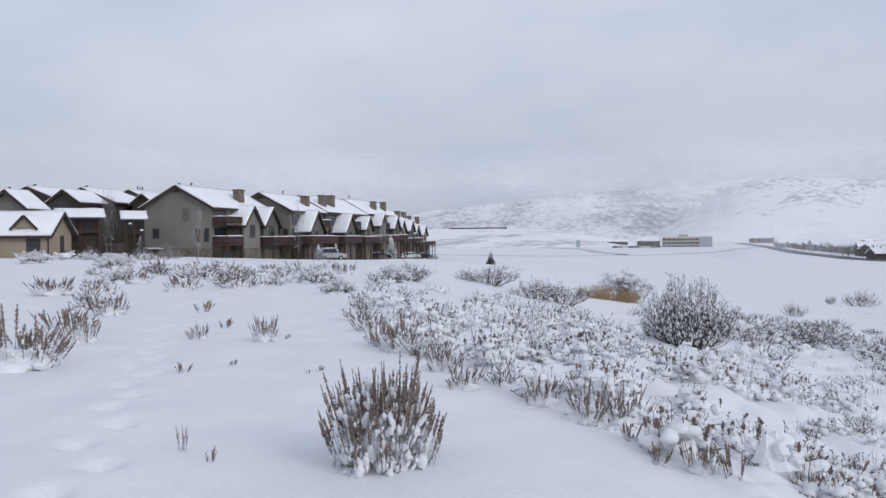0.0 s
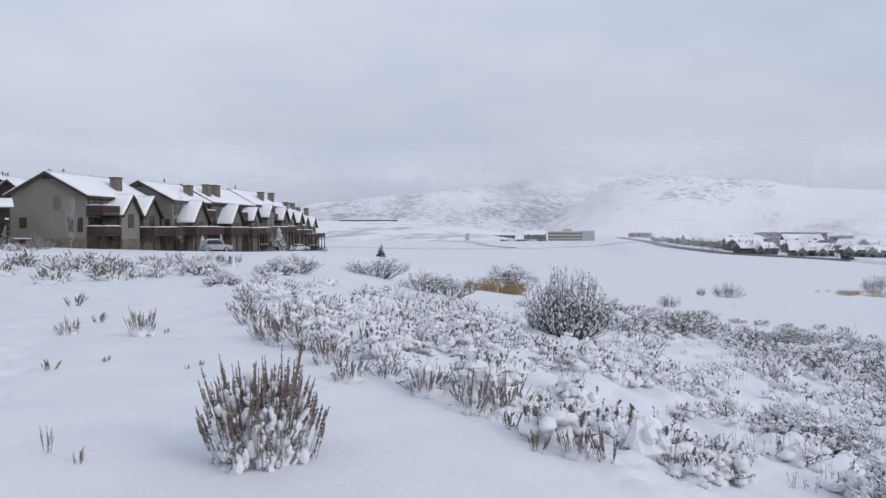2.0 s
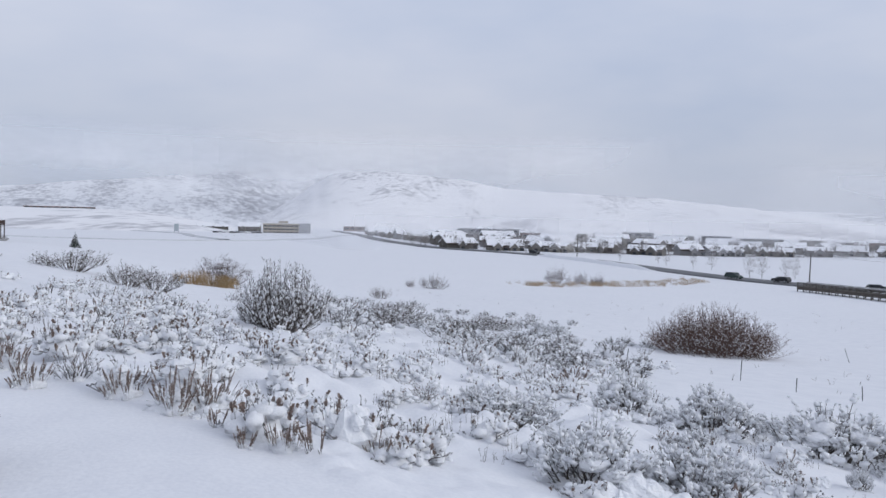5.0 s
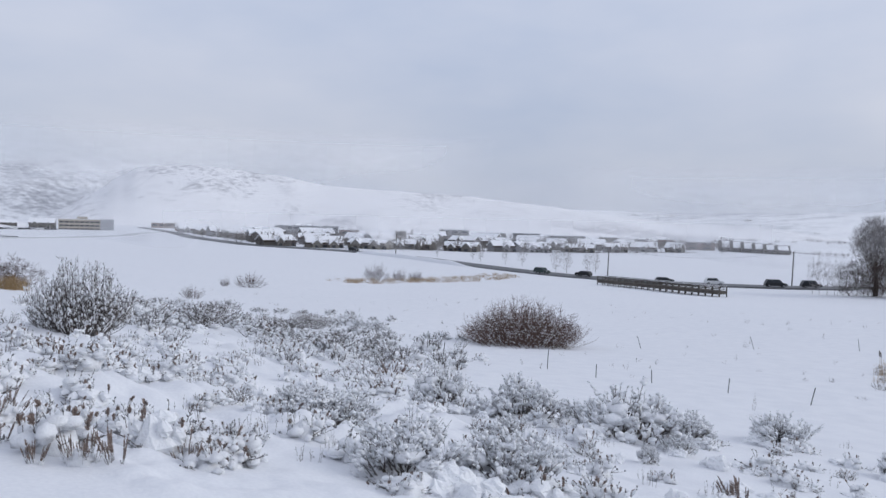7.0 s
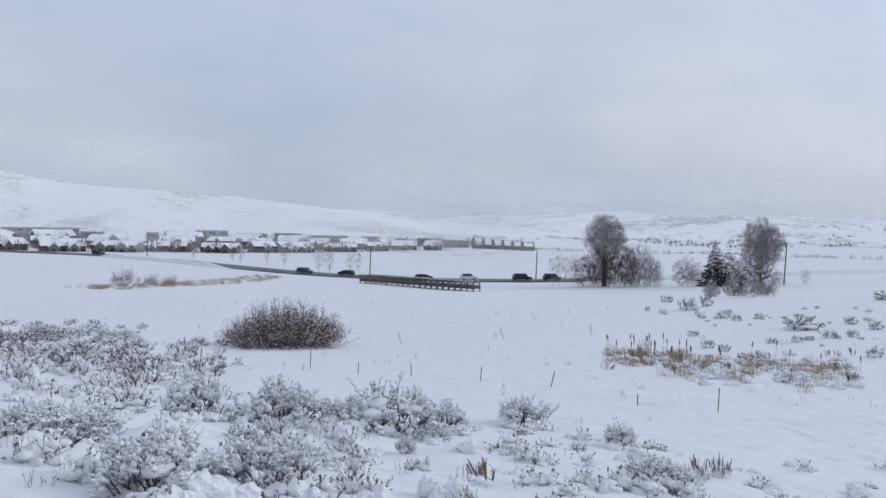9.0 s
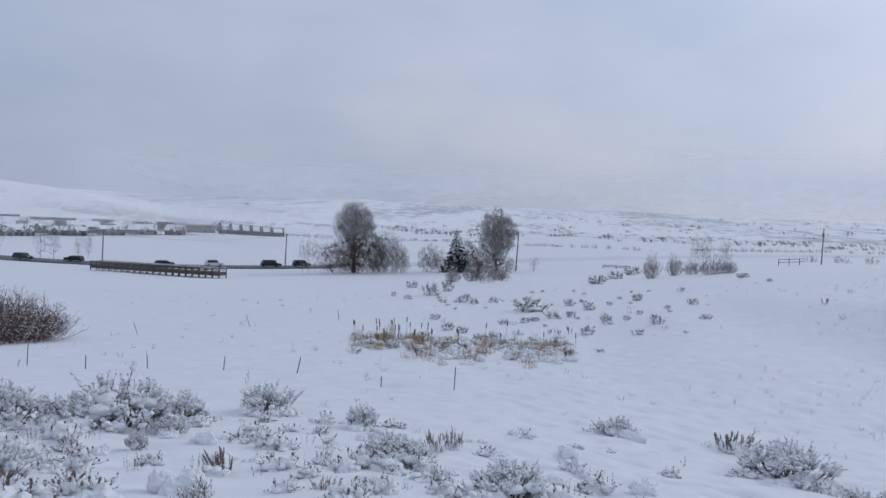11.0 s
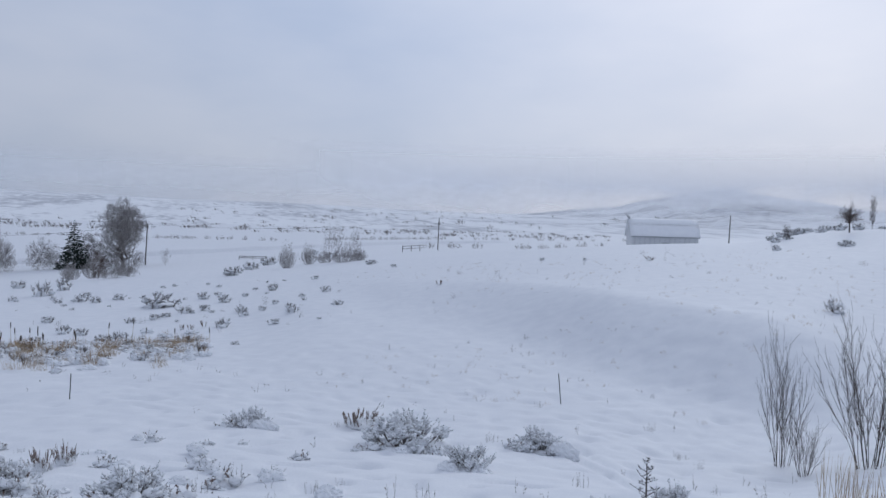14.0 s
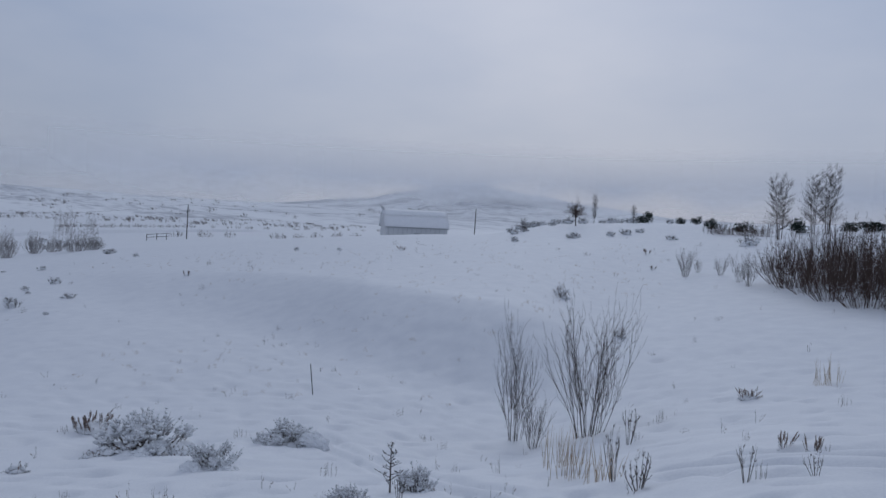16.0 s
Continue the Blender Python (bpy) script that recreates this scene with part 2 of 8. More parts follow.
# ---- materials ----
def surface(name, dark, light, rough=0.8, scale=1.0, fine=18.0, bump=0.3, depth=0.01, metal=0.0, contrast=0.5, spread=0.0, coords="Object"):
    """A matt surface whose colour runs between two tones at two scales, with a fine relief."""
    m = bpy.data.materials.new(name)
    m.use_nodes = True
    n, l = m.node_tree.nodes, m.node_tree.links
    b = n["Principled BSDF"]
    b.inputs["Roughness"].default_value, b.inputs["Metallic"].default_value = rough, metal
    b.inputs["Specular IOR Level"].default_value = 0.25
    if coords == "World":
        vec = n.new("ShaderNodeNewGeometry").outputs["Position"]
    else:
        vec = n.new("ShaderNodeTexCoord").outputs["Object"]
    big, small = n.new("ShaderNodeTexNoise"), n.new("ShaderNodeTexNoise")
    for node, s, d in ((big, scale, 3.0), (small, fine, 4.0)):
        node.inputs["Scale"].default_value, node.inputs["Detail"].default_value = s, d
        l.new(vec, node.inputs["Vector"])
    mix = n.new("ShaderNodeMix")
    mix.data_type = "FLOAT"
    mix.inputs[0].default_value = contrast
    l.new(big.outputs["Fac"], mix.inputs[2])
    l.new(small.outputs["Fac"], mix.inputs[3])
    src = mix.outputs[0]
    if spread:
        info, add = n.new("ShaderNodeObjectInfo"), n.new("ShaderNodeMath")
        add.operation = "MULTIPLY_ADD"
        l.new(info.outputs["Random"], add.inputs[0])
        add.inputs[1].default_value = spread
        l.new(src, add.inputs[2])
        src = add.outputs[0]
    ramp = n.new("ShaderNodeValToRGB")
    ramp.color_ramp.elements[0].position, ramp.color_ramp.elements[1].position = 0.32, 0.68 + spread
    ramp.color_ramp.elements[0].color, ramp.color_ramp.elements[1].color = (*dark, 1), (*light, 1)
    l.new(src, ramp.inputs["Fac"])
    l.new(ramp.outputs["Color"], b.inputs["Base Color"])
    if bump:
        bm = n.new("ShaderNodeBump")
        bm.inputs["Strength"].default_value, bm.inputs["Distance"].default_value = bump, depth
        l.new(small.outputs["Fac"], bm.inputs["Height"])
        l.new(bm.outputs["Normal"], b.inputs["Normal"])
    return m


SNOW = surface("fresh_snow", (0.685, 0.70, 0.738), (0.79, 0.80, 0.823), 0.75, 1.3, 26, 0.35, 0.012, coords="World")
SNOW_LUMP = surface("clumped_snow", (0.72, 0.735, 0.765), (0.86, 0.87, 0.885), 0.8, 6, 40, 0.6, 0.02)
ROOF_SNOW = surface("roof_snow", (0.78, 0.79, 0.82), (0.87, 0.88, 0.90), 0.8, 0.8, 9, 0.3, 0.03)
TWIG = surface("grey_brown_twig", (0.065, 0.056, 0.052), (0.17, 0.148, 0.135), 0.9, 3, 40, 0.3, 0.002, spread=0.2)
FROST_TWIG = surface("frosted_twig", (0.17, 0.158, 0.155), (0.44, 0.425, 0.42), 0.9, 0.8, 12, 0.3, 0.004, spread=0.15)
GREY_TWIG = surface("grey_brown_bare_twig", (0.13, 0.115, 0.108), (0.36, 0.335, 0.32), 0.9, 0.8, 12, 0.3, 0.004, spread=0.15)
RED_TWIG = surface("red_brown_willow_twig", (0.07, 0.045, 0.038), (0.22, 0.155, 0.135), 0.85, 1.2, 20, 0.3, 0.003)
PLUME = surface("dry_brown_seed_head", (0.14, 0.105, 0.09), (0.38, 0.30, 0.26), 0.95, 5, 45, 0.3, 0.003, spread=0.2)
SAGE_LEAF = surface("grey_green_sage_leaf", (0.11, 0.107, 0.11), (0.33, 0.328, 0.33), 0.95, 6, 40, 0.3, 0.002, spread=0.2)
DARK_TWIG = surface("dark_willow_bark", (0.030, 0.024, 0.021), (0.085, 0.068, 0.058), 0.85, 2, 30, 0.3, 0.002)
THICKET_TWIG = surface("dark_red_brown_twig", (0.042, 0.028, 0.024), (0.14, 0.10, 0.085), 0.85, 1.2, 20, 0.3, 0.003)
DRY_GRASS = surface("straw_dry_grass", (0.26, 0.18, 0.10), (0.50, 0.39, 0.26), 0.95, 3, 30, 0.2, 0.002, spread=0.1)
NEEDLE = surface("dark_fir_needle", (0.012, 0.022, 0.018), (0.045, 0.062, 0.05), 0.9, 2, 20, 0.3, 0.004, spread=0.1)
BARK = surface("grey_bark", (0.06, 0.052, 0.045), (0.16, 0.14, 0.12), 0.95, 2, 16, 0.6, 0.01)
POST_WOOD = surface("weathered_post_wood", (0.05, 0.045, 0.04), (0.14, 0.125, 0.11), 0.9, 1.5, 14, 0.4, 0.006)
STEEL_POST = surface("dark_steel_post", (0.03, 0.04, 0.035), (0.08, 0.085, 0.075), 0.7, 2, 20, 0.2, 0.002)
ASPHALT = surface("wet_asphalt", (0.055, 0.057, 0.06), (0.16, 0.165, 0.175), 0.55, 0.15, 2.2, 0.3, 0.01, coords="World")
SLUSH = surface("grey_slush", (0.34, 0.35, 0.37), (0.68, 0.69, 0.72), 0.7, 0.3, 3, 0.5, 0.03, coords="World")
TAUPE = surface("taupe_lap_siding", (0.165, 0.155, 0.138), (0.23, 0.217, 0.195), 0.8, 0.35, 5, 0.25, 0.01)
OLIVE = surface("grey_olive_siding", (0.11, 0.104, 0.095), (0.165, 0.155, 0.14), 0.8, 0.4, 5, 0.25, 0.01)
TAN = surface("tan_stucco", (0.26, 0.22, 0.16), (0.34, 0.295, 0.22), 0.85, 0.5, 8, 0.3, 0.006)
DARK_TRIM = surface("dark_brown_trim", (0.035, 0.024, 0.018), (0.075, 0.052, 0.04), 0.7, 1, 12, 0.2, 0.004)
RED_WOOD = surface("red_brown_deck_wood", (0.036, 0.022, 0.019), (0.078, 0.048, 0.040), 0.75, 0.8, 10, 0.3, 0.006)
DARK_SIDING = surface("dark_weathered_siding", (0.042, 0.037, 0.034), (0.085, 0.075, 0.067), 0.85, 0.5, 6, 0.25, 0.01)
STONE = surface("brown_stone_veneer", (0.10, 0.082, 0.068), (0.22, 0.185, 0.155), 0.9, 1.6, 7, 0.7, 0.03)
SHINGLE = surface("dark_roof_shingle", (0.05, 0.05, 0.055), (0.11, 0.11, 0.12), 0.85, 1, 9, 0.4, 0.01)
METAL_WHITE = surface("white_metal_cladding", (0.55, 0.56, 0.58), (0.68, 0.69, 0.70), 0.5, 0.3, 3, 0.15, 0.01)
METAL_GREY = surface("grey_metal_cladding", (0.30, 0.31, 0.33), (0.42, 0.43, 0.45), 0.45, 0.3, 3, 0.15, 0.01)
CONCRETE = surface("tan_concrete", (0.33, 0.30, 0.25), (0.45, 0.415, 0.36), 0.9, 0.1, 1.5, 0.2, 0.02)
BLACK_METAL = surface("black_painted_metal", (0.012, 0.012, 0.013), (0.035, 0.035, 0.037), 0.5, 2, 20, 0.1, 0.002)
RUBBER = surface("black_rubber", (0.012, 0.012, 0.012), (0.03, 0.03, 0.03), 0.85, 5, 30, 0.2, 0.003)
GLASS = surface("dark_window_glass", (0.03, 0.035, 0.04), (0.07, 0.08, 0.09), 0.12, 0.4, 2, 0.0)
BLUE_SIGN = surface("pale_blue_panel", (0.34, 0.39, 0.42), (0.46, 0.50, 0.53), 0.6, 0.3, 3, 0.1, 0.01)
YELLOW = surface("yellow_machine_paint", (0.35, 0.24, 0.04), (0.5, 0.36, 0.08), 0.5, 0.8, 6, 0.1, 0.005)

# ---- ground: one snow sheet from the standing place to the horizon ----
def bearing(x, y):
    a = math.degrees(math.atan2(-x, y))
    return a - 360 if a > 120 else a


def ease(a, b, x):
    s = min(max((x - a) / (b - a), 0.0), 1.0)
    return s * s * (3 - 2 * s)


def path_edge(r):
    """Bearing of the edge between the smooth path and the sage field, by distance."""
    return float(np.interp(r, (3, 5.1, 5.5, 6.2, 7.8, 11.5, 20, 27, 40), (-34, -24, -18, -14.6, -4.2, 4.6, 8, 9.5, 14)))


def in_sage(x, y):
    """How far a place lies in the dense snowed-in sage, 0 to 1."""
    r, a = math.hypot(x, y), bearing(x, y)
    side = ease(0, 5, path_edge(r) - a)
    far = ease(46, 30, r) if a < -14 else ease(30, 22, r)
    right = ease(-66, -46, a) if r < 14 else ease(-50, -36, a)
    return side * far * right * ease(4, 5.5, r)


TRAIL = [(-2.45 - 0.17 * k + 0.2 * (k % 2) + 0.05 * math.sin(k * 2.1), 4.7 + 0.6 * k) for k in range(17)]
TRACKS = [((18.0, -8.4), (6.5, -6.3)), ((18.2, -8.95), (6.5, -6.8)), ((7.2, -9.4), (1.0, -11.6)), ((6.4, -8.2), (0.5, -9.7)), ((7.0, -8.8), (0.8, -10.6))]


def seg_dist(x, y, a, b):
    dx, dy = b[0] - a[0], b[1] - a[1]
    s = min(max(((x - a[0]) * dx + (y - a[1]) * dy) / (dx * dx + dy * dy), 0), 1)
    return math.hypot(x - a[0] - s * dx, y - a[1] - s * dy)


def puffs(x, y):
    """Rounded pillows of snow over the buried sage."""
    warp = 0.55 * noise.noise((x * 1.3, y * 1.3, 6.0))
    d1 = noise.voronoi((x / 0.72 + warp, y / 0.72 - warp, 0.5))[0][0]
    d2 = noise.voronoi((x / 0.36 - warp, y / 0.36 + warp, 3.5))[0][0]
    big = max(0.35 + noise.noise((x * 0.45, y * 0.45, 9.0)), 0.0)
    d3 = noise.voronoi((x / 0.19 + warp, y / 0.19, 7.5))[0][0]
    fine = max(0.5 + noise.noise((x * 1.1, y * 1.1, 2.0)), 0.0)
    def bell(d, edge):
        return max(0.0, 1 - (d / edge) ** 2) ** 1.5
    return 0.13 * big * bell(d1, 1.0) + 0.15 * fine * bell(d2, 1.0) + 0.07 * fine * bell(d3, 1.0) + 0.06 * big + 0.05 * noise.noise((x * 2.3, y * 2.3, 4.0))


def ground_z(x, y):
    z = base_z(x, y)
    r = math.hypot(x, y)
    if r > 1200:
        return z
    if 130 < r < 260:
        flat = ease(8, 16, road_gap(x, y))
    else:
        flat = 1.0
    if 50 < r < 190:
        z -= 0.42 * ease(52, 84, r) * ease(190, 140, r) * ease(0, 7, bearing(x, y)) * ease(40, 34, bearing(x, y))
    if r < 260:
        k = min(r / 40, 1) * flat
        z += (0.03 + 0.25 * k) * noise.noise((x / (3 + 14 * k), y / (3 + 14 * k), 0.3))
        z += 0.035 * noise.noise((x * 0.9, y * 0.9, 4.1))
    if r < 45 and bearing(x, y) < -66:
        k = ease(-66, -90, bearing(x, y)) * ease(45, 30, r)
        z += k * (0.07 * noise.noise((x * 0.55, y * 0.55, 2.2)) + 0.045 * noise.noise((x * 1.3, y * 1.3, 7.0)) - 0.26 * max(0.0, noise.noise((x * 1.7, y * 1.7, 17.0)) - 0.18))
    if r < 60:
        s = in_sage(x, y)
        if s > 0:
            z += s * (puffs(x, y) - 0.09) * (0.45 + 0.55 * ease(5.5, 9, r))
    if 5 < r < 17 and -104 < bearing(x, y) < -46:
        k = ease(-102, -72, bearing(x, y)) * ease(-46, -60, bearing(x, y)) * ease(17, 12, r) * ease(5, 7, r)
        d = noise.voronoi((x / 1.1 + 0.4 * noise.noise((x, y, 1.0)), y / 1.1, 8.5))[0][0]
        z += k * 0.16 * max(0.0, 1 - d * d) ** 1.5 * max(0.0, 0.45 + noise.noise((x * 0.5, y * 0.5, 19.0)))
    if r < 17:
        for px, py in TRAIL:
            d = (x - px) ** 2 + (y - py) ** 2
            if d < 0.3:
                z -= 0.12 * math.exp(-d / 0.018) - 0.03 * math.exp(-d / 0.06)
    if 22 < r < 28:
        d = seg_dist(x, y, (24.0, 11.5), (24.9, 2.0))
        z -= 0.30 * math.exp(-(d / 0.4) ** 2) * max(0.0, 0.25 + noise.noise((x * 0.7, y * 0.7, 12.0)))
    if 5 < r < 34:
        for a, b in TRACKS:
            d = seg_dist(x, y, a, b)
            z -= 0.08 * math.exp(-(d / 0.16) ** 2) - 0.03 * math.exp(-((d - 0.3) / 0.14) ** 2)
    return z


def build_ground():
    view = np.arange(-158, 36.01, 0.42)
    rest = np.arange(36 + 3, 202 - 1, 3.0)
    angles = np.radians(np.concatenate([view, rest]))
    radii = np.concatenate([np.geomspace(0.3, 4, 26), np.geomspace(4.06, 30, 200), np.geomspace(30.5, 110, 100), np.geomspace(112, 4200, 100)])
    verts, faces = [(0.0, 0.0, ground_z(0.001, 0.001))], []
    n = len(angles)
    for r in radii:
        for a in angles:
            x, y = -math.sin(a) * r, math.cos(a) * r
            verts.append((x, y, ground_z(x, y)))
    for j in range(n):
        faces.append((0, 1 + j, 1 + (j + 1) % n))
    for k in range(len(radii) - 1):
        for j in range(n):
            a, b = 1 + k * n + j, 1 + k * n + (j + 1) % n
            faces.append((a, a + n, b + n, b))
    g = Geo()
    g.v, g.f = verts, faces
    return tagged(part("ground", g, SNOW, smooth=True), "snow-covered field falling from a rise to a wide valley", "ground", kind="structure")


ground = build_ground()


# ---- hills round the valley ----
def brushy_snow(name, bare, brush, patch, amount, grain, lo=0.5, edge=0.2, facing=0.0):
    """Snow with frosted brush: broad patches broken up by fine speckle."""
    m = bpy.data.materials.new(name)
    m.use_nodes = True
    n, l = m.node_tree.nodes, m.node_tree.links
    b = n["Principled BSDF"]
    b.inputs["Roughness"].default_value = 0.85
    b.inputs["Specular IOR Level"].default_value = 0.1
    geo = n.new("ShaderNodeNewGeometry")
    big, fine, mid = n.new("ShaderNodeTexNoise"), n.new("ShaderNodeTexNoise"), n.new("ShaderNodeTexNoise")
    squash = n.new("ShaderNodeMapping")
    turn = n.new("ShaderNodeMapping")
    turn.inputs["Rotation"].default_value = (0, 0, radians(-facing))
    l.new(geo.outputs["Position"], turn.inputs["Vector"])
    squash.inputs["Scale"].default_value = (1, 0.3, 1.5)
    l.new(turn.outputs["Vector"], squash.inputs["Vector"])
    for node, s, d in ((big, patch, 3), (mid, patch * 5, 4), (fine, grain, 3)):
        node.inputs["Scale"].default_value, node.inputs["Detail"].default_value = s, d
        l.new(squash.outputs["Vector"], node.inputs["Vector"])
    def math_node(op, a, c):
        q = n.new("ShaderNodeMath")
        q.operation = op
        for i, v in enumerate((a, c)):
            if isinstance(v, float):
                q.inputs[i].default_value = v
            else:
                l.new(v, q.inputs[i])
        return q.outputs[0]
    s = math_node("ADD", math_node("MULTIPLY", big.outputs["Fac"], 1.0), math_node("MULTIPLY", mid.outputs["Fac"], 0.55))
    s = math_node("ADD", s, math_node("MULTIPLY", fine.outputs["Fac"], 0.9))
    ramp = n.new("ShaderNodeValToRGB")
    ramp.color_ramp.elements[0].position, ramp.color_ramp.elements[1].position = lo, lo + edge
    ramp.color_ramp.elements[0].color, ramp.color_ramp.elements[1].color = (0, 0, 0, 1), (1, 1, 1, 1)
    l.new(math_node("MULTIPLY", s, 0.5), ramp.inputs["Fac"])
    mix = n.new("ShaderNodeMix")
    mix.data_type = "RGBA"
    l.new(math_node("MULTIPLY", ramp.outputs["Color"], amount), mix.inputs[0])
    mix.inputs[6].default_value, mix.inputs[7].default_value = (*bare, 1), (*brush, 1)
    l.new(mix.outputs[2], b.inputs["Base Color"])
    bump = n.new("ShaderNodeBump")
    bump.inputs["Strength"].default_value, bump.inputs["Distance"].default_value = 0.4, 4.0
    l.new(mid.outputs["Fac"], bump.inputs["Height"])
    l.new(bump.outputs["Normal"], b.inputs["Normal"])
    return m


HILL_SNOW = brushy_snow("hill_snow_with_brush", (0.83, 0.83, 0.845), (0.30, 0.30, 0.33), 0.0042, 0.62, 0.10, 0.624, 0.10, -34.0)
RANGE_SNOW = brushy_snow("far_range_brush", (0.80, 0.81, 0.83), (0.26, 0.265, 0.30), 0.0050, 0.75, 0.07, 0.57, 0.18, -8.0)
BENCH_SNOW = brushy_snow("bench_brush_and_houses", (0.82, 0.83, 0.85), (0.30, 0.31, 0.35), 0.0036, 0.62, 0.05, 0.60, 0.13, -85.0)


def hill(name, near, far, crest, material, label, power=1.0, rough=0.05, seed=1, step=0.25):
    """A ridge between two distances whose crest stands at the given angles above the eye, bearing by bearing."""
    az = np.array(sorted(crest), float)
    el = np.array([crest[a] for a in sorted(crest)], float)
    g = Geo()
    cols = np.arange(az[0], az[-1] + 1e-6, step)
    rows = 34
    for a in cols:
        i = int(np.clip(np.searchsorted(az, a) - 1, 0, len(az) - 2))
        s = (a - az[i]) / (az[i + 1] - az[i])
        e = el[i] + (el[i + 1] - el[i]) * (s * s * (3 - 2 * s) * 0.5 + s * 0.5)
        top = far * math.tan(radians(e)) + 1.6
        t = radians(a)
        for k in range(rows + 6):
            q = k / (rows - 1)
            r = near + (far - near) * q
            h = -14 + (top + 14) * (min(q, 1) ** power if q <= 1 else 1 - (q - 1) * 2.2)
            x, y = -math.sin(t) * r, math.cos(t) * r
            p = (x * 0.004, y * 0.004, seed)
            h += rough * (top + 14) * math.sin(math.pi * min(q, 1)) * (noise.noise(p) + 0.5 * noise.noise((p[0] * 2.7, p[1] * 2.7, seed + 3)))
            h += 0.015 * (top + 14) * noise.noise((x * 0.02, y * 0.02, seed)) * min(q * 3, 1)
            g.v.append((x, y, h))
    n = rows + 6
    for c in range(len(cols) - 1):
        for k in range(n - 1):
            a = c * n + k
            g.f.append((a, a + n, a + n + 1, a + 1))
    ob = part(name, g, material, smooth=True)
    return tagged(ob, label, "hill", kind="structure")


hill("hill_1", 1050, 1900, {-14.4: -0.9, -15.5: 0.0, -16.2: 0.45, -17.9: 1.5, -19.6: 2.75, -20.75: 3.38, -22.2: 3.62, -24.7: 3.73, -26.7: 3.6, -29.8: 3.28, -33.8: 2.62, -38: 2.4, -44: 2.12,
     -47.9: 1.75, -50.3: 1.5, -53: 1.15, -56: 0.8, -60: 0.45, -66: 0.2, -72: -0.4}, HILL_SNOW, "smooth white snowy hill with patches of grey brush", 1.25, 0.05, 2)
hill("hill_2", 1900, 3000, {8: 1.2, 2.7: 1.6, 0.15: 1.9, -4.9: 2.47, -11: 3.05, -14.3: 3.6, -17: 3.85, -20: 3.85, -26: 3.0, -34: 1.7}, RANGE_SNOW, "hazy snow-covered mountain with grey scrub", 1.1, 0.10, 5)
hill("hill_3", 1500, 3400, {-44: 0.4, -50: 1.3, -54: 1.3, -58: 1.15, -65: 1.25, -73: 1.5, -80: 1.4, -86: 1.2, -92: 1.25, -97: 1.15, -101: 1.0, -108: 0.9, -116: 0.85, -124: 0.6, -132: 0.2},
     BENCH_SNOW, "low snowy bench with dark scrub and scattered houses", 0.9, 0.06, 8)
def bench_z(r):
    return -14 + 85 * min(max((r - 1500) / 1900, 0.0), 1.0) ** 0.9


hill("hill_4", 2600, 3600, {-110: 0.9, -117.2: 1.6, -120.1: 2.25, -123.5: 2.82, -125.5: 3.1, -126.9: 2.7, -129.8: 2.3, -134: 1.7, -140: 1.0, -150: 0.7, -162: 0.8}, RANGE_SNOW, "dim mountain half hidden in cloud", 1.0, 0.08, 12)
hill("hill_5", 640, 1000, {12: -0.3, 8: 0.1, 4: 0.4, 0: 0.5, -4: 0.5, -7: 0.4, -9: 0.2, -11: -0.1, -14: -0.6}, HILL_SNOW, "low snow-covered bench above the meadow", 0.6, 0.03, 15)


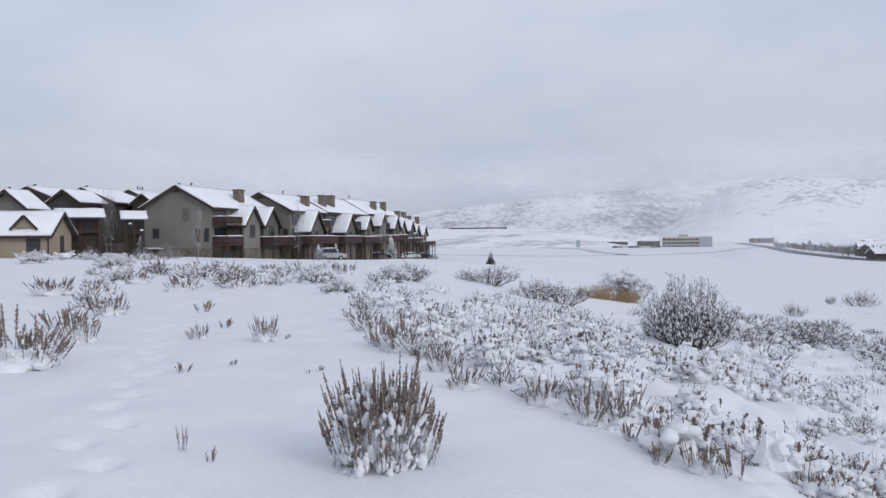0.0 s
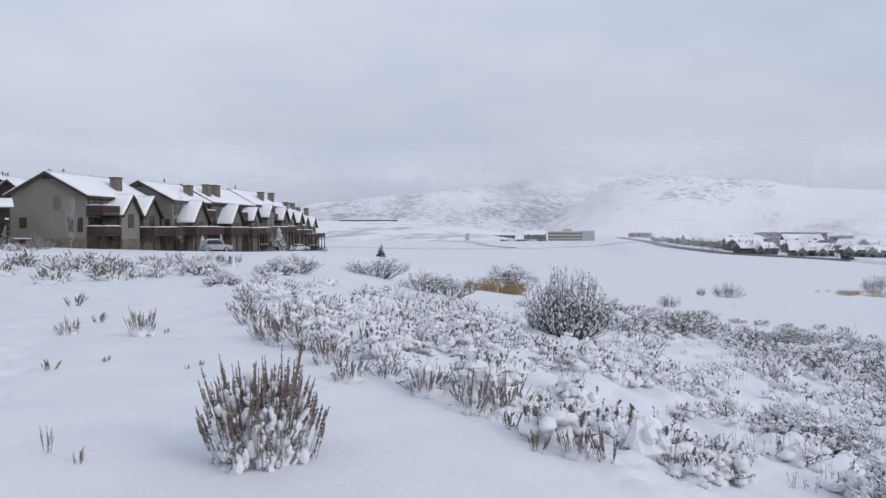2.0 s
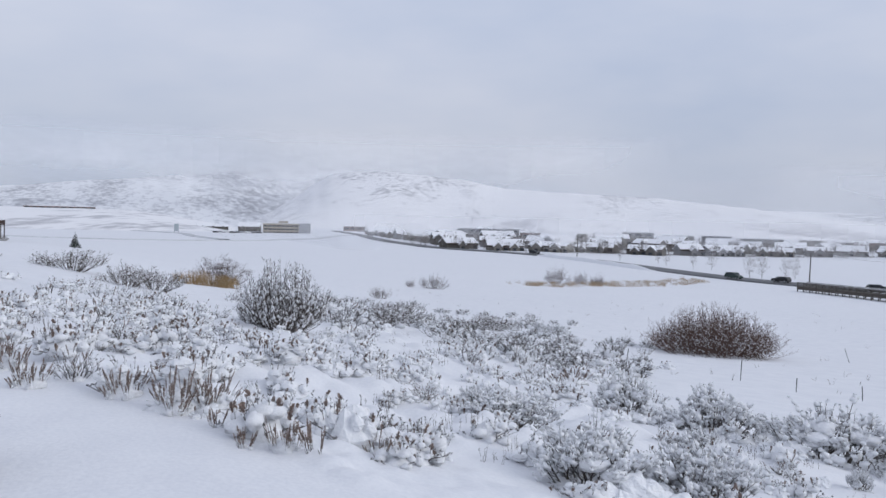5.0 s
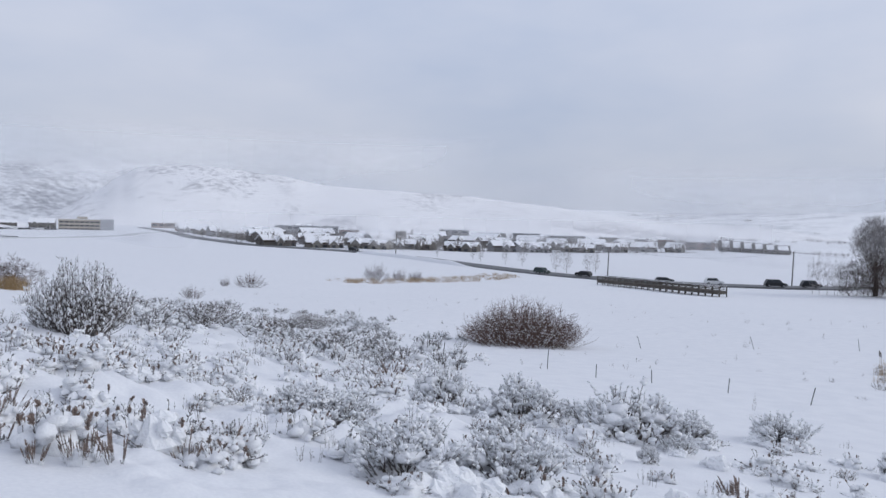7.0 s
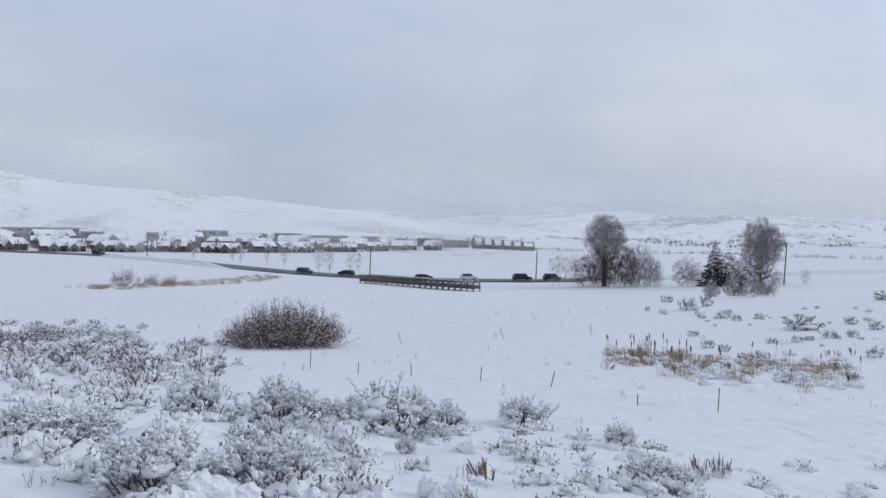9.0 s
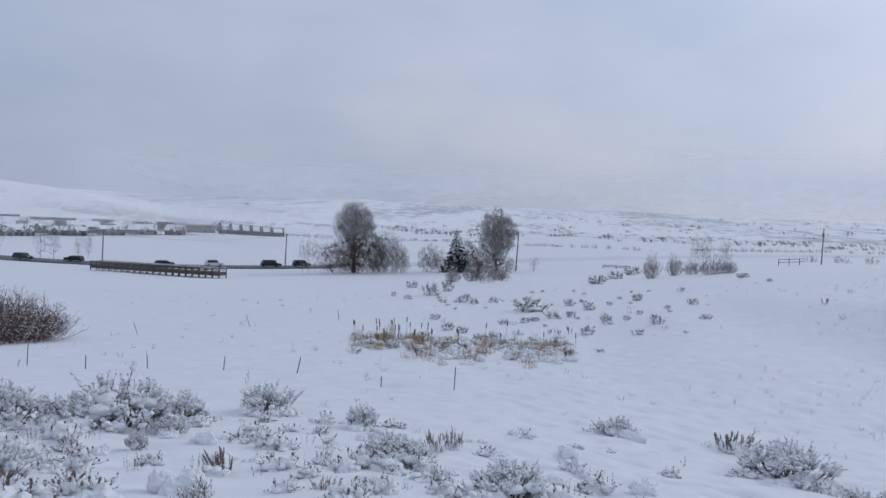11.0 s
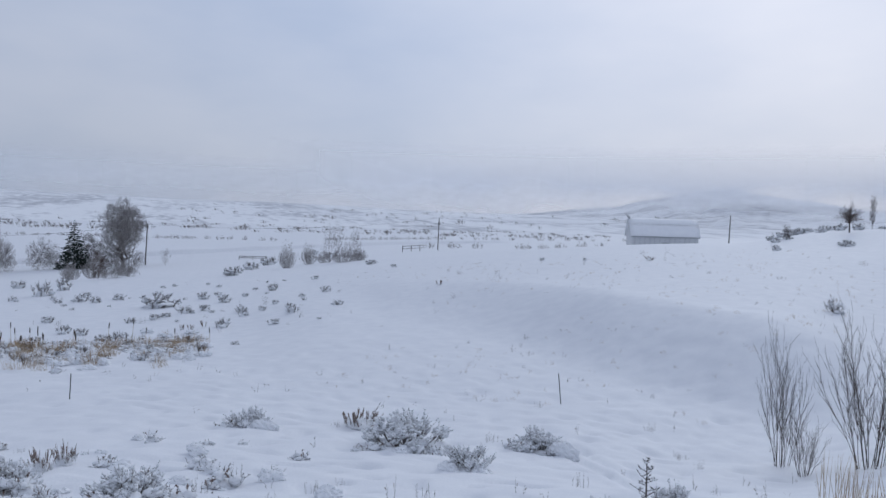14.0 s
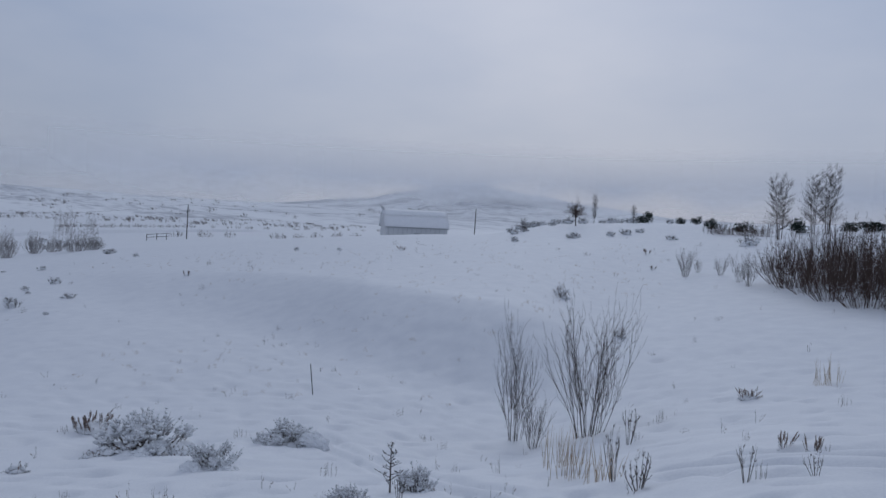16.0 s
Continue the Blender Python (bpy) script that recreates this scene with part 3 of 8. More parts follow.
# ---- low cloud lying on the far slopes, and a haze sheet before the town ----
def cloud_sheet(name, b0, b1, metres, low, high, cover, seed, full=0.6):
    """A thin sheet drawn for low cloud and haze, denser upwards and torn at its lower edge."""
    m = bpy.data.materials.new(name + "_vapour")
    m.use_nodes = True
    n, l = m.node_tree.nodes, m.node_tree.links
    n.clear()
    out, mix, clear, vap = n.new("ShaderNodeOutputMaterial"), n.new("ShaderNodeMixShader"), n.new("ShaderNodeBsdfTransparent"), n.new("ShaderNodeBsdfTranslucent")
    dif, both = n.new("ShaderNodeBsdfDiffuse"), n.new("ShaderNodeMixShader")
    dif.inputs["Color"].default_value = vap.inputs["Color"].default_value = (0.97, 0.975, 0.99, 1)
    l.new(dif.outputs[0], both.inputs[1])
    l.new(vap.outputs[0], both.inputs[2])
    uv, sep, tex = n.new("ShaderNodeUVMap"), n.new("ShaderNodeSeparateXYZ"), n.new("ShaderNodeTexNoise")
    uv.uv_map = "sheet"
    scale = n.new("ShaderNodeMapping")
    scale.inputs["Scale"].default_value, scale.inputs["Location"].default_value = (14, 2.2, 1), (seed, seed, 0)
    l.new(uv.outputs[0], sep.inputs[0])
    l.new(uv.outputs[0], scale.inputs[0])
    l.new(scale.outputs[0], tex.inputs[0])
    tex.inputs["Scale"].default_value, tex.inputs["Detail"].default_value = 1.0, 5.0
    def calc(op, a, c, d=None):
        q = n.new("ShaderNodeMath")
        q.operation = op
        for i, v in enumerate((a, c, d)):
            if v is None:
                continue
            if isinstance(v, (int, float)):
                q.inputs[i].default_value = v
            else:
                l.new(v, q.inputs[i])
        return q.outputs[0]
    up = calc("ADD", sep.outputs[1], calc("MULTIPLY", calc("SUBTRACT", tex.outputs["Fac"], 0.5), 0.6))
    ramp = n.new("ShaderNodeValToRGB")
    ramp.color_ramp.elements[0].position, ramp.color_ramp.elements[1].position = 0.05, full
    ramp.color_ramp.elements[0].color, ramp.color_ramp.elements[1].color = (0, 0, 0, 1), (cover, cover, cover, 1)
    l.new(up, ramp.inputs[0])
    side = calc("MINIMUM", calc("MULTIPLY", sep.outputs[0], 6.0), calc("MULTIPLY", calc("SUBTRACT", 1.0, sep.outputs[0]), 6.0))
    top = calc("MULTIPLY", calc("SUBTRACT", 1.0, sep.outputs[1]), 1.8)
    fac = calc("MULTIPLY", ramp.outputs[0], calc("MINIMUM", calc("MINIMUM", side, top), 1.0))
    l.new(fac, mix.inputs[0])
    l.new(clear.outputs[0], mix.inputs[1])
    l.new(both.outputs[0], mix.inputs[2])
    l.new(mix.outputs[0], out.inputs[0])
    me = bpy.data.meshes.new(name)
    nb, nz = 40, 8
    verts, faces, uvs = [], [], []
    for i in range(nb + 1):
        for j in range(nz + 1):
            b, e = b0 + (b1 - b0) * i / nb, low + (high - low) * j / nz
            r = metres + 60 * math.sin(i * 0.7) + 40 * j
            a = radians(b)
            verts.append((-math.sin(a) * r, math.cos(a) * r, 1.6 + r * math.tan(radians(e))))
            uvs.append((i / nb, j / nz))
    for i in range(nb):
        for j in range(nz):
            k = i * (nz + 1) + j
            faces.append((k, k + nz + 1, k + nz + 2, k + 1))
    me.from_pydata(verts, [], faces)
    lay = me.uv_layers.new(name="sheet")
    for loop in me.loops:
        lay.data[loop.index].uv = uvs[loop.vertex_index]
    me.materials.append(m)
    return tagged(new(name, me), "pale low cloud hiding the far slopes", "cloud", kind="structure")


cloud_sheet("cloud_1", 24, -46, 1960, 1.8, 6.5, 0.85, 1.3, 0.8)
cloud_sheet("cloud_2", -92, -172, 2450, 0.4, 6.0, 0.92, 4.1, 0.5)
# distance haze over the town, added as one thin pale sheet
cloud_sheet("mist", -12, -76, 350, -2.5, 4.0, 0.26, 2.6, 0.25)
cloud_sheet("cloud_3", -52, -110, 3050, 0.9, 4.5, 0.6, 7.7)

# ---- houses ----
def beam(g, p, q, w, h):
    """A straight board from p to q, w wide and h high."""
    p, q = Vector(p), Vector(q)
    a = (q - p).normalized()
    s = a.cross(Vector((0, 0, 1)))
    s = s.normalized() * (w / 2) if s.length > 1e-6 else Vector((w / 2, 0, 0))
    u = s.cross(a).normalized() * (h / 2)
    g.add([p - s - u, p + s - u, p + s + u, p - s + u, q - s - u, q + s - u, q + s + u, q - s + u],
          [(0, 1, 2, 3), (7, 6, 5, 4), (0, 4, 5, 1), (1, 5, 6, 2), (2, 6, 7, 3), (3, 7, 4, 0)])


def slab(g, a, b, c, d, thick, nu=1, nv=1, lump=0.0, seed=0):
    """A slab on the quad a b c d (its lower face), thick upwards; a lumpy, rounded top where lump is given."""
    a, b, c, d = Vector(a), Vector(b), Vector(c), Vector(d)
    n0 = len(g.v)
    for i in range(nu + 1):
        for j in range(nv + 1):
            u, v = i / nu, j / nv
            p = (a * (1 - u) + b * u) * (1 - v) + (d * (1 - u) + c * u) * v
            rim = 0.55 if lump and (i in (0, nu) or j in (0, nv)) else 1.0
            g.v.append((p.x, p.y, p.z))
            g.v.append((p.x, p.y, p.z + thick * rim + lump * noise.noise((p.x * 0.7, p.y * 0.7, p.z + seed))))
    w = 2 * (nv + 1)
    idx = lambda i, j, k: n0 + i * w + 2 * j + k
    for i in range(nu):
        for j in range(nv):
            g.f.append((idx(i, j, 1), idx(i + 1, j, 1), idx(i + 1, j + 1, 1), idx(i, j + 1, 1)))
            g.f.append((idx(i, j, 0), idx(i, j + 1, 0), idx(i + 1, j + 1, 0), idx(i + 1, j, 0)))
    for i in range(nu):
        g.f.append((idx(i, 0, 0), idx(i + 1, 0, 0), idx(i + 1, 0, 1), idx(i, 0, 1)))
        g.f.append((idx(i, nv, 0), idx(i, nv, 1), idx(i + 1, nv, 1), idx(i + 1, nv, 0)))
    for j in range(nv):
        g.f.append((idx(0, j, 0), idx(0, j, 1), idx(0, j + 1, 1), idx(0, j + 1, 0)))
        g.f.append((idx(nu, j, 0), idx(nu, j + 1, 0), idx(nu, j + 1, 1), idx(nu, j, 1)))


def gabled(house, x0, x1, y0, y1, z0, eave, ridge, along, wall, over=0.6, snow=0.26, ends=(True, True), name="wall", trim=None):
    """A gabled block: walls, two roof slopes with snow, rake boards. along: the axis of its ridge."""
    g = Geo()
    if along == "x":
        m = (y0 + y1) / 2
        vs = [(x, y, z) for x in (x0, x1) for y, z in ((y0, z0), (y1, z0), (y1, eave), (m, ridge), (y0, eave))]
    else:
        m = (x0 + x1) / 2
        vs = [(x, y, z) for y in (y1, y0) for x, z in ((x0, z0), (x1, z0), (x1, eave), (m, ridge), (x0, eave))]
    g.add(vs, [(4, 3, 2, 1, 0), (5, 6, 7, 8, 9), (0, 1, 6, 5), (1, 2, 7, 6), (2, 3, 8, 7), (3, 4, 9, 8), (4, 0, 5, 9)])
    part(name, g, wall, house)
    rise = (ridge - eave) / ((y1 - y0) / 2 if along == "x" else (x1 - x0) / 2)
    lo, th = eave - rise * over, 0.16
    for side in (0, 1):
        if along == "x":
            e = y0 - over if side == 0 else y1 + over
            a, b, c, d = (x0 - over * ends[0], e, lo), (x1 + over * ends[1], e, lo), (x1 + over * ends[1], m, ridge), (x0 - over * ends[0], m, ridge)
            if side:
                a, b, c, d = b, a, d, c
        else:
            e = x0 - over if side == 0 else x1 + over
            a, b, c, d = (e, y1 + over * ends[1], lo), (e, y0 - over * ends[0], lo), (m, y0 - over * ends[0], ridge), (m, y1 + over * ends[1], ridge)
            if side:
                a, b, c, d = b, a, d, c
        up = Vector((0, 0, 0.005))
        g = Geo()
        slab(g, *(Vector(p) + up for p in (a, b, c, d)), th)
        roof = part("roof", g, SHINGLE, house)
        g = Geo()
        up = Vector((0, 0, th + 0.01))
        slab(g, *(Vector(p) + up for p in (a, b, c, d)), snow, 14, 6, 0.07, side * 3.0)
        part("snow", g, ROOF_SNOW, roof, "thick fresh snow", True)
        for k, (p, q) in enumerate(((a, d), (b, c))):
            g = Geo()
            beam(g, Vector(p) + Vector((0, 0, -0.02)), Vector(q) + Vector((0, 0, -0.02)), 0.09, 0.34)
            part("rake_board", g, trim or DARK_TRIM, house)
        g = Geo()
        beam(g, Vector(a) + Vector((0, 0, 0.03)), Vector(b) + Vector((0, 0, 0.03)), 0.1, 0.26)
        part("fascia", g, trim or DARK_TRIM, house)


def window(house, c, face, w, h, trim=None, bars=1):
    """A framed window at c on a wall that faces -x, +x or -y."""
    fr = Geo()
    gl = Geo()
    t, s = 0.09, 0.06
    def put(g, u0, u1, z0, z1, d0, d1):
        if face in ("-x", "+x"):
            k = -1 if face == "-x" else 1
            xs = sorted((c[0] + k * d0, c[0] + k * d1))
            g.box(xs[0], xs[1], c[1] + u0, c[1] + u1, c[2] + z0, c[2] + z1)
        else:
            g.box(c[0] + u0, c[0] + u1, c[1] - d1, c[1] - d0, c[2] + z0, c[2] + z1)
    ring = []
    for d in (0.0, s):
        for u, z in ((-w / 2 - t, -h / 2 - t), (w / 2 + t, -h / 2 - t), (w / 2 + t, h / 2 + t), (-w / 2 - t, h / 2 + t), (-w / 2, -h / 2), (w / 2, -h / 2), (w / 2, h / 2), (-w / 2, h / 2)):
            if face in ("-x", "+x"):
                ring.append((c[0] + (-d if face == "-x" else d), c[1] + u, c[2] + z))
            else:
                ring.append((c[0] + u, c[1] - d, c[2] + z))
    quads = []
    for i in range(4):
        j = (i + 1) % 4
        quads += [(8 + i, 8 + j, 12 + j, 12 + i), (i, i + 8, j + 8, j), (4 + i, 4 + j, 12 + j, 12 + i)]
    fr.add(ring, quads)
    put(gl, -w / 2, w / 2, -h / 2, h / 2, 0.004, 0.011)
    ob = part("window", fr, trim or DARK_TRIM, house)
    part("pane", gl, GLASS, ob)
    for k in range(bars):
        z = -h / 2 + h * (k + 1) / (bars + 1)
        bar = Geo()
        put(bar, -w / 2, w / 2, z - 0.03, z + 0.03, 0.012, s - 0.01)
        part("glazing_bar", bar, trim or DARK_TRIM, ob)
    if w > 1.0:
        bar = Geo()
        put(bar, -0.03, 0.03, -h / 2, h / 2, 0.012, s - 0.015)
        part("mullion", bar, trim or DARK_TRIM, ob)


def chimney(house, x, y, z0, z1, w=1.5, d=1.0):
    g = Geo()
    g.box(x - w / 2, x + w / 2, y - d / 2, y + d / 2, z0, z1)
    ob = part("chimney", g, STONE, house, "brown stone chimney")
    g = Geo()
    g.box(x - w / 2 - 0.1, x + w / 2 + 0.1, y - d / 2 - 0.1, y + d / 2 + 0.1, z1, z1 + 0.12)
    part("cap", g, DARK_TRIM, ob)
    g = Geo()
    g.box(x - w / 2 - 0.05, x + w / 2 + 0.05, y - d / 2 - 0.05, y + d / 2 + 0.05, z1 + 0.121, z1 + 0.28)
    part("snow", g, ROOF_SNOW, ob)


def deck(house, x0, x1, depth, z, ground, rail=0.95, posts=True):
    """A timber deck on the long side: boarded rails on three sides with snow on top."""
    g = Geo()
    g.box(x0, x1, -depth, -0.02, z - 0.26, z)
    floor = part("deck", g, RED_WOOD, house)
    def fence(p, q):
        n = max(3, int((q - p).length / 0.24))
        g = Geo()
        for z2 in (0.16, rail):
            beam(g, p + Vector((0, 0, z2 - 0.04)), q + Vector((0, 0, z2 - 0.04)), 0.09, 0.09)
        for i in range(n):
            a, b = p.lerp(q, (i + 0.05) / n), p.lerp(q, (i + 0.95) / n)
            beam(g, a + Vector((0, 0, rail * 0.5)), b + Vector((0, 0, rail * 0.5)), 0.035, rail - 0.12)
        part("railing", g, RED_WOOD, floor)
    fence(Vector((x0, -depth + 0.05, z)), Vector((x1, -depth + 0.05, z)))
    for x in (x0 + 0.05, x1 - 0.05):
        fence(Vector((x, -depth + 0.1, z)), Vector((x, -0.05, z)))
    for a, b, c, d in ((x0, x1, -depth - 0.05, -depth + 0.16), (x0 - 0.05, x0 + 0.15, -depth + 0.17, -0.05)):
        g = Geo()
        slab(g, (a, c, z + rail + 0.01), (b, c, z + rail + 0.01), (b, d, z + rail + 0.01), (a, d, z + rail + 0.01), 0.13, 8, 2, 0.03)
        part("snow", g, ROOF_SNOW, floor, "snow on the rail", True)
    if posts:
        n = max(1, round((x1 - x0) / 3.2))
        for k in range(n + 1):
            x = x0 + 0.15 + (x1 - x0 - 0.3) * k / n
            g = Geo()
            g.box(x - 0.12, x + 0.12, -depth + 0.1, -depth + 0.3, ground, z - 0.265)
            part("post", g, DARK_TRIM, floor)


def wide_glass(house, x0, x1, z0, z1):
    g = Geo()
    t = 0.1
    g.box(x0, x1, -0.07, -0.005, z1 - t, z1)
    g.box(x0, x0 + t, -0.07, -0.005, z0, z1 - t)
    g.box(x1 - t, x1, -0.07, -0.005, z0, z1 - t)
    g.box((x0 + x1) / 2 - 0.05, (x0 + x1) / 2 + 0.05, -0.07, -0.005, z0, z1 - t)
    ob = part("sliding_door", g, DARK_TRIM, house)
    g = Geo()
    g.box(x0 + t, x1 - t, -0.03, -0.006, z0, z1 - t)
    part("pane", g, GLASS, ob)


def vent(house, x, y, z, h=0.8):
    g = Geo()
    g.tube([(x, y, z - 0.5), (x, y, z + h)], [0.09, 0.09], 8, True)
    g.tube([(x, y, z + h), (x, y, z + h + 0.14)], [0.16, 0.14], 8, True)
    part("roof_vent", g, BLACK_METAL, house)


def townhouse(m, length, eave, ridge, bays, chimneys, decks, wall, label, low=-3.0, width=9.8, gable=True, upper=()):
    """A terrace block: its ridge runs along x, decks and gabled bays stand on its -y side."""
    h = thing("townhouse", m, label, "house", "row of townhouses")
    gabled(h, 0, length, 0, width, low, eave, ridge, "x", wall)
    g = Geo()
    g.box(-0.06, length + 0.06, -0.06, width + 0.06, low, 0.35)
    part("stone_base", g, STONE, h, "brown stone veneer base")
    if gable and low < -3 and bays[0][0] == 7.0:
        g = Geo()
        g.box(-2.6, -2.4, 5.6, 10.8, low, 0.25)
        patio = part("patio_wall", g, RED_WOOD, h, "low boarded patio wall")
        g = Geo()
        slab(g, (-2.66, 5.55, 0.26), (-2.34, 5.55, 0.26), (-2.34, 10.85, 0.26), (-2.66, 10.85, 0.26), 0.16, 2, 8, 0.03)
        part("snow", g, ROOF_SNOW, patio, "snow on the wall", True)
    if gable:
        for y, w, hh, z in ((0.75, 0.5, 1.6, 2.0), (1.95, 0.5, 1.6, 2.0), (8.1, 0.75, 1.15, 2.25)):
            window(h, (0, y, z), "-x", w, hh, bars=0)
        g = Geo()
        g.box(-0.09, -0.004, 3.3, 4.15, 3.9, 5.5)
        part("louvre", g, OLIVE, h)
        g = Geo()
        g.prism([(-0.55, 0), (0.55, 0), (0, 0.55)], 0.1, Matrix.Translation((-0.11, width / 2, ridge - 0.75)) @ Matrix.Rotation(math.pi / 2, 4, "Z"))
        part("gable_vent", g, DARK_TRIM, h)
    for x, w, peak, wallmat in bays:
        gabled(h, x - w / 2, x + w / 2, -2.3, 2.6, low, peak - w * 0.48, peak, "y", wallmat, 0.45, 0.24, (True, False), "bay")
        window(h, (x, -2.3, peak - w * 0.48 - 1.0), "-y", 1.35, 1.6)
        window(h, (x, -2.3, -0.5), "-y", 1.6, 1.0)
        g = Geo()
        g.box(x - w / 2 - 0.05, x + w / 2 + 0.05, -2.36, -0.1, low, 0.1)
        part("stone_base", g, STONE, h)
    for x0, x1, deep, z in decks:
        deck(h, x0, x1, deep, z, low + 0.4)
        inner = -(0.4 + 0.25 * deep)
        # dark panel added below the deck; its colour stands in for shade
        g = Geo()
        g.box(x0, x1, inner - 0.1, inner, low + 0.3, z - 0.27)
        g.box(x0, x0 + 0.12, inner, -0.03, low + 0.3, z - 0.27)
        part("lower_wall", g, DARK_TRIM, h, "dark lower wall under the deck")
        n = max(1, round((x1 - x0) / 4.2))
        for k in range(n):
            a, b = x0 + (x1 - x0) * k / n, x0 + (x1 - x0) * (k + 1) / n
            g = Geo()
            g.box(a + 0.7, b - 0.8, inner - 0.14, inner - 0.104, low + 0.9, low + 2.9)
            part("patio_door", g, GLASS, h)
        wide_glass(h, x0 + 0.5, x1 - 0.5, z + 0.05, 2.9)
        wide_glass(h, x0 + 0.5, x1 - 0.5, 3.5, 5.3)
    for x0, x1, deep in upper:
        deck(h, x0, x1, deep, 3.4, 0.0, 1.0, False)
        g = Geo()
        g.box(x1 - 0.2, x1, -deep + 0.1, -deep + 0.3, 0.9, 3.13)
        part("post", g, DARK_TRIM, h)
    for x, y in chimneys:
        chimney(h, x, min(y, 1.3), 1.0, ridge - 0.2 + 0.12 * (x % 3), 1.45, 1.05)
    rng = random.Random(int(length * 10))
    for k in range(3):
        x, y = rng.uniform(min(2, length / 2), max(length - 2, length / 2)), width / 2 + rng.uniform(0.3, 2.5)
        vent(h, x, y, ridge - (y - width / 2) * (ridge - eave) / (width / 2) + 0.3)
    return h


ROW_TURN = math.atan2(124.4, 26.7)
ROW = Matrix.Translation((-30.2, 100.6, 0.0)) @ Matrix.Rotation(ROW_TURN, 4, "Z")
BLOCKS = (
    (0.0, 17.4, 0.0, 0.0, 5.75, 8.45, ((7.0, 4.9, 5.85, TAUPE), (13.2, 5.0, 5.8, OLIVE)), ((10.2, 2.2),), ((0.05, 4.4, 2.3, 0.85), (9.7, 17.6, 4.3, 0.72)), TAUPE, ((0.05, 4.4, 2.2),)),
    (18.2, 14.0, -3.1, 0.0, 5.8, 8.4, ((5.0, 6.2, 5.6, OLIVE),), ((9.2, 3.0),), ((0.2, 9.8, 3.6, 0.78), (10.2, 13.9, 2.8, 0.7)), TAUPE, ((9.4, 13.4, 1.6),)),
    (33.4, 21.6, -3.2, 0.0, 6.0, 8.75, ((6.0, 6.0, 5.4, OLIVE), (16.6, 4.4, 5.2, TAUPE)), ((1.6, 2.6), (5.8, 2.0)), ((0.2, 9.4, 3.4, 0.7), (10.2, 21.2, 3.8, 0.6)), OLIVE, ((9.6, 13.8, 1.8),)),
    (56.4, 21.0, -3.0, 0.1, 6.2, 9.0, ((4.0, 4.4, 5.9, TAUPE), (14.2, 4.8, 5.6, OLIVE)), ((9.0, 2.0), (16.4, 2.0)), ((0.4, 11.4, 3.6, 0.7), (12.2, 20.6, 3.3, 0.8)), TAUPE, ((6.8, 11.0, 1.8),)),
    (79.5, 20.5, -0.9, -0.6, 5.8, 8.4, ((4.2, 4.4, 5.8, TAN), (12.6, 4.6, 5.8, OLIVE)), ((12.6, 1.6), (18.4, 1.6)), ((1.0, 10.0, 3.4, 0.7), (11.0, 20.0, 3.4, 0.7)), OLIVE, ()),
    (102.5, 22.5, 1.4, -1.6, 5.7, 8.4, ((4.4, 4.4, 6.0, TAUPE), (13.0, 4.6, 5.8, TAN)), ((8.6, 1.0), (17.6, 1.0)), ((1.0, 10.4, 3.4, 0.7), (11.2, 22.0, 3.4, 0.7)), TAUPE, ()),
)
for s, length, back, drop, eave, ridge, bays, chims, decks, wall, upper in BLOCKS:
    tint = {"taupe_lap_siding": "taupe", "grey_olive_siding": "grey-olive"}[wall.name]
    townhouse(ROW @ Matrix.Translation((s, back, drop)), length, eave, ridge, bays, chims, decks, wall,
              "%s-sided townhouse block with wooden decks and snowy gabled roofs" % tint, -3.4, upper=upper)


def polar(bearing_deg, metres):
    a = radians(bearing_deg)
    return -math.sin(a) * metres, math.cos(a) * metres


# the blocks behind, further up the street: bearing, distance, rise, length, width, eave, decks, wing (x0, x1, y0, y1, eave, ridge)
for b, d, dz, length, width, eave, decks, wing, wall in ((29.45, 104, -1.2, 3.0, 4.8, 6.7, (), None, TAUPE), (28.19, 119, 0.1, 8.5, 10.6, 6.5, (), (-1.5, 4.0, -3.2, 1.2, 6.5, 8.0), DARK_SIDING),
                                                   (25.0, 128, 0.6, 8.5, 10.6, 6.5, (), (2.4, 6.6, -4.8, -1.2, 6.3, 7.7), DARK_SIDING), (22.07, 147, 1.5, 7, 10.6, 6.2, ((0.4, 4.0, 2.0, 0.8),), None, TAUPE)):
    x, y = polar(b, d)
    mm = Matrix.Translation((x, y, dz)) @ Matrix.Rotation(radians(90 - (8 if d < 110 else 10)), 4, "Z") @ Matrix.Translation((0, -width / 2, 0))
    block = townhouse(mm, length, eave, 8.6, (), (), decks, wall, "weathered townhouse block with a steep gable and deep roof snow", -1.8, width, False, upper=[d[:3] for d in decks])
    window(block, (0, width * 0.5, 4.2), "-x", 0.9, 1.5)
    window(block, (0, width * 0.22, 3.9), "-x", 0.7, 1.5)
    if wing:
        gabled(block, *wing[:4], -1.8, wing[4], wing[5], "x", wall, 0.4, 0.24, (True, True), "wing")
        for part_way in (0.3, 0.7):
            window(block, (wing[0], wing[2] + (wing[3] - wing[2]) * part_way, wing[4] - 1.2), "-x", 0.6, 1.5)
        if wing[3] < 0:
            g = Geo()
            g.box(wing[0] + 0.2, wing[1] - 0.2, wing[3] + 0.01, -0.01, -1.8, 5.2)
            part("link", g, DARK_SIDING, block)


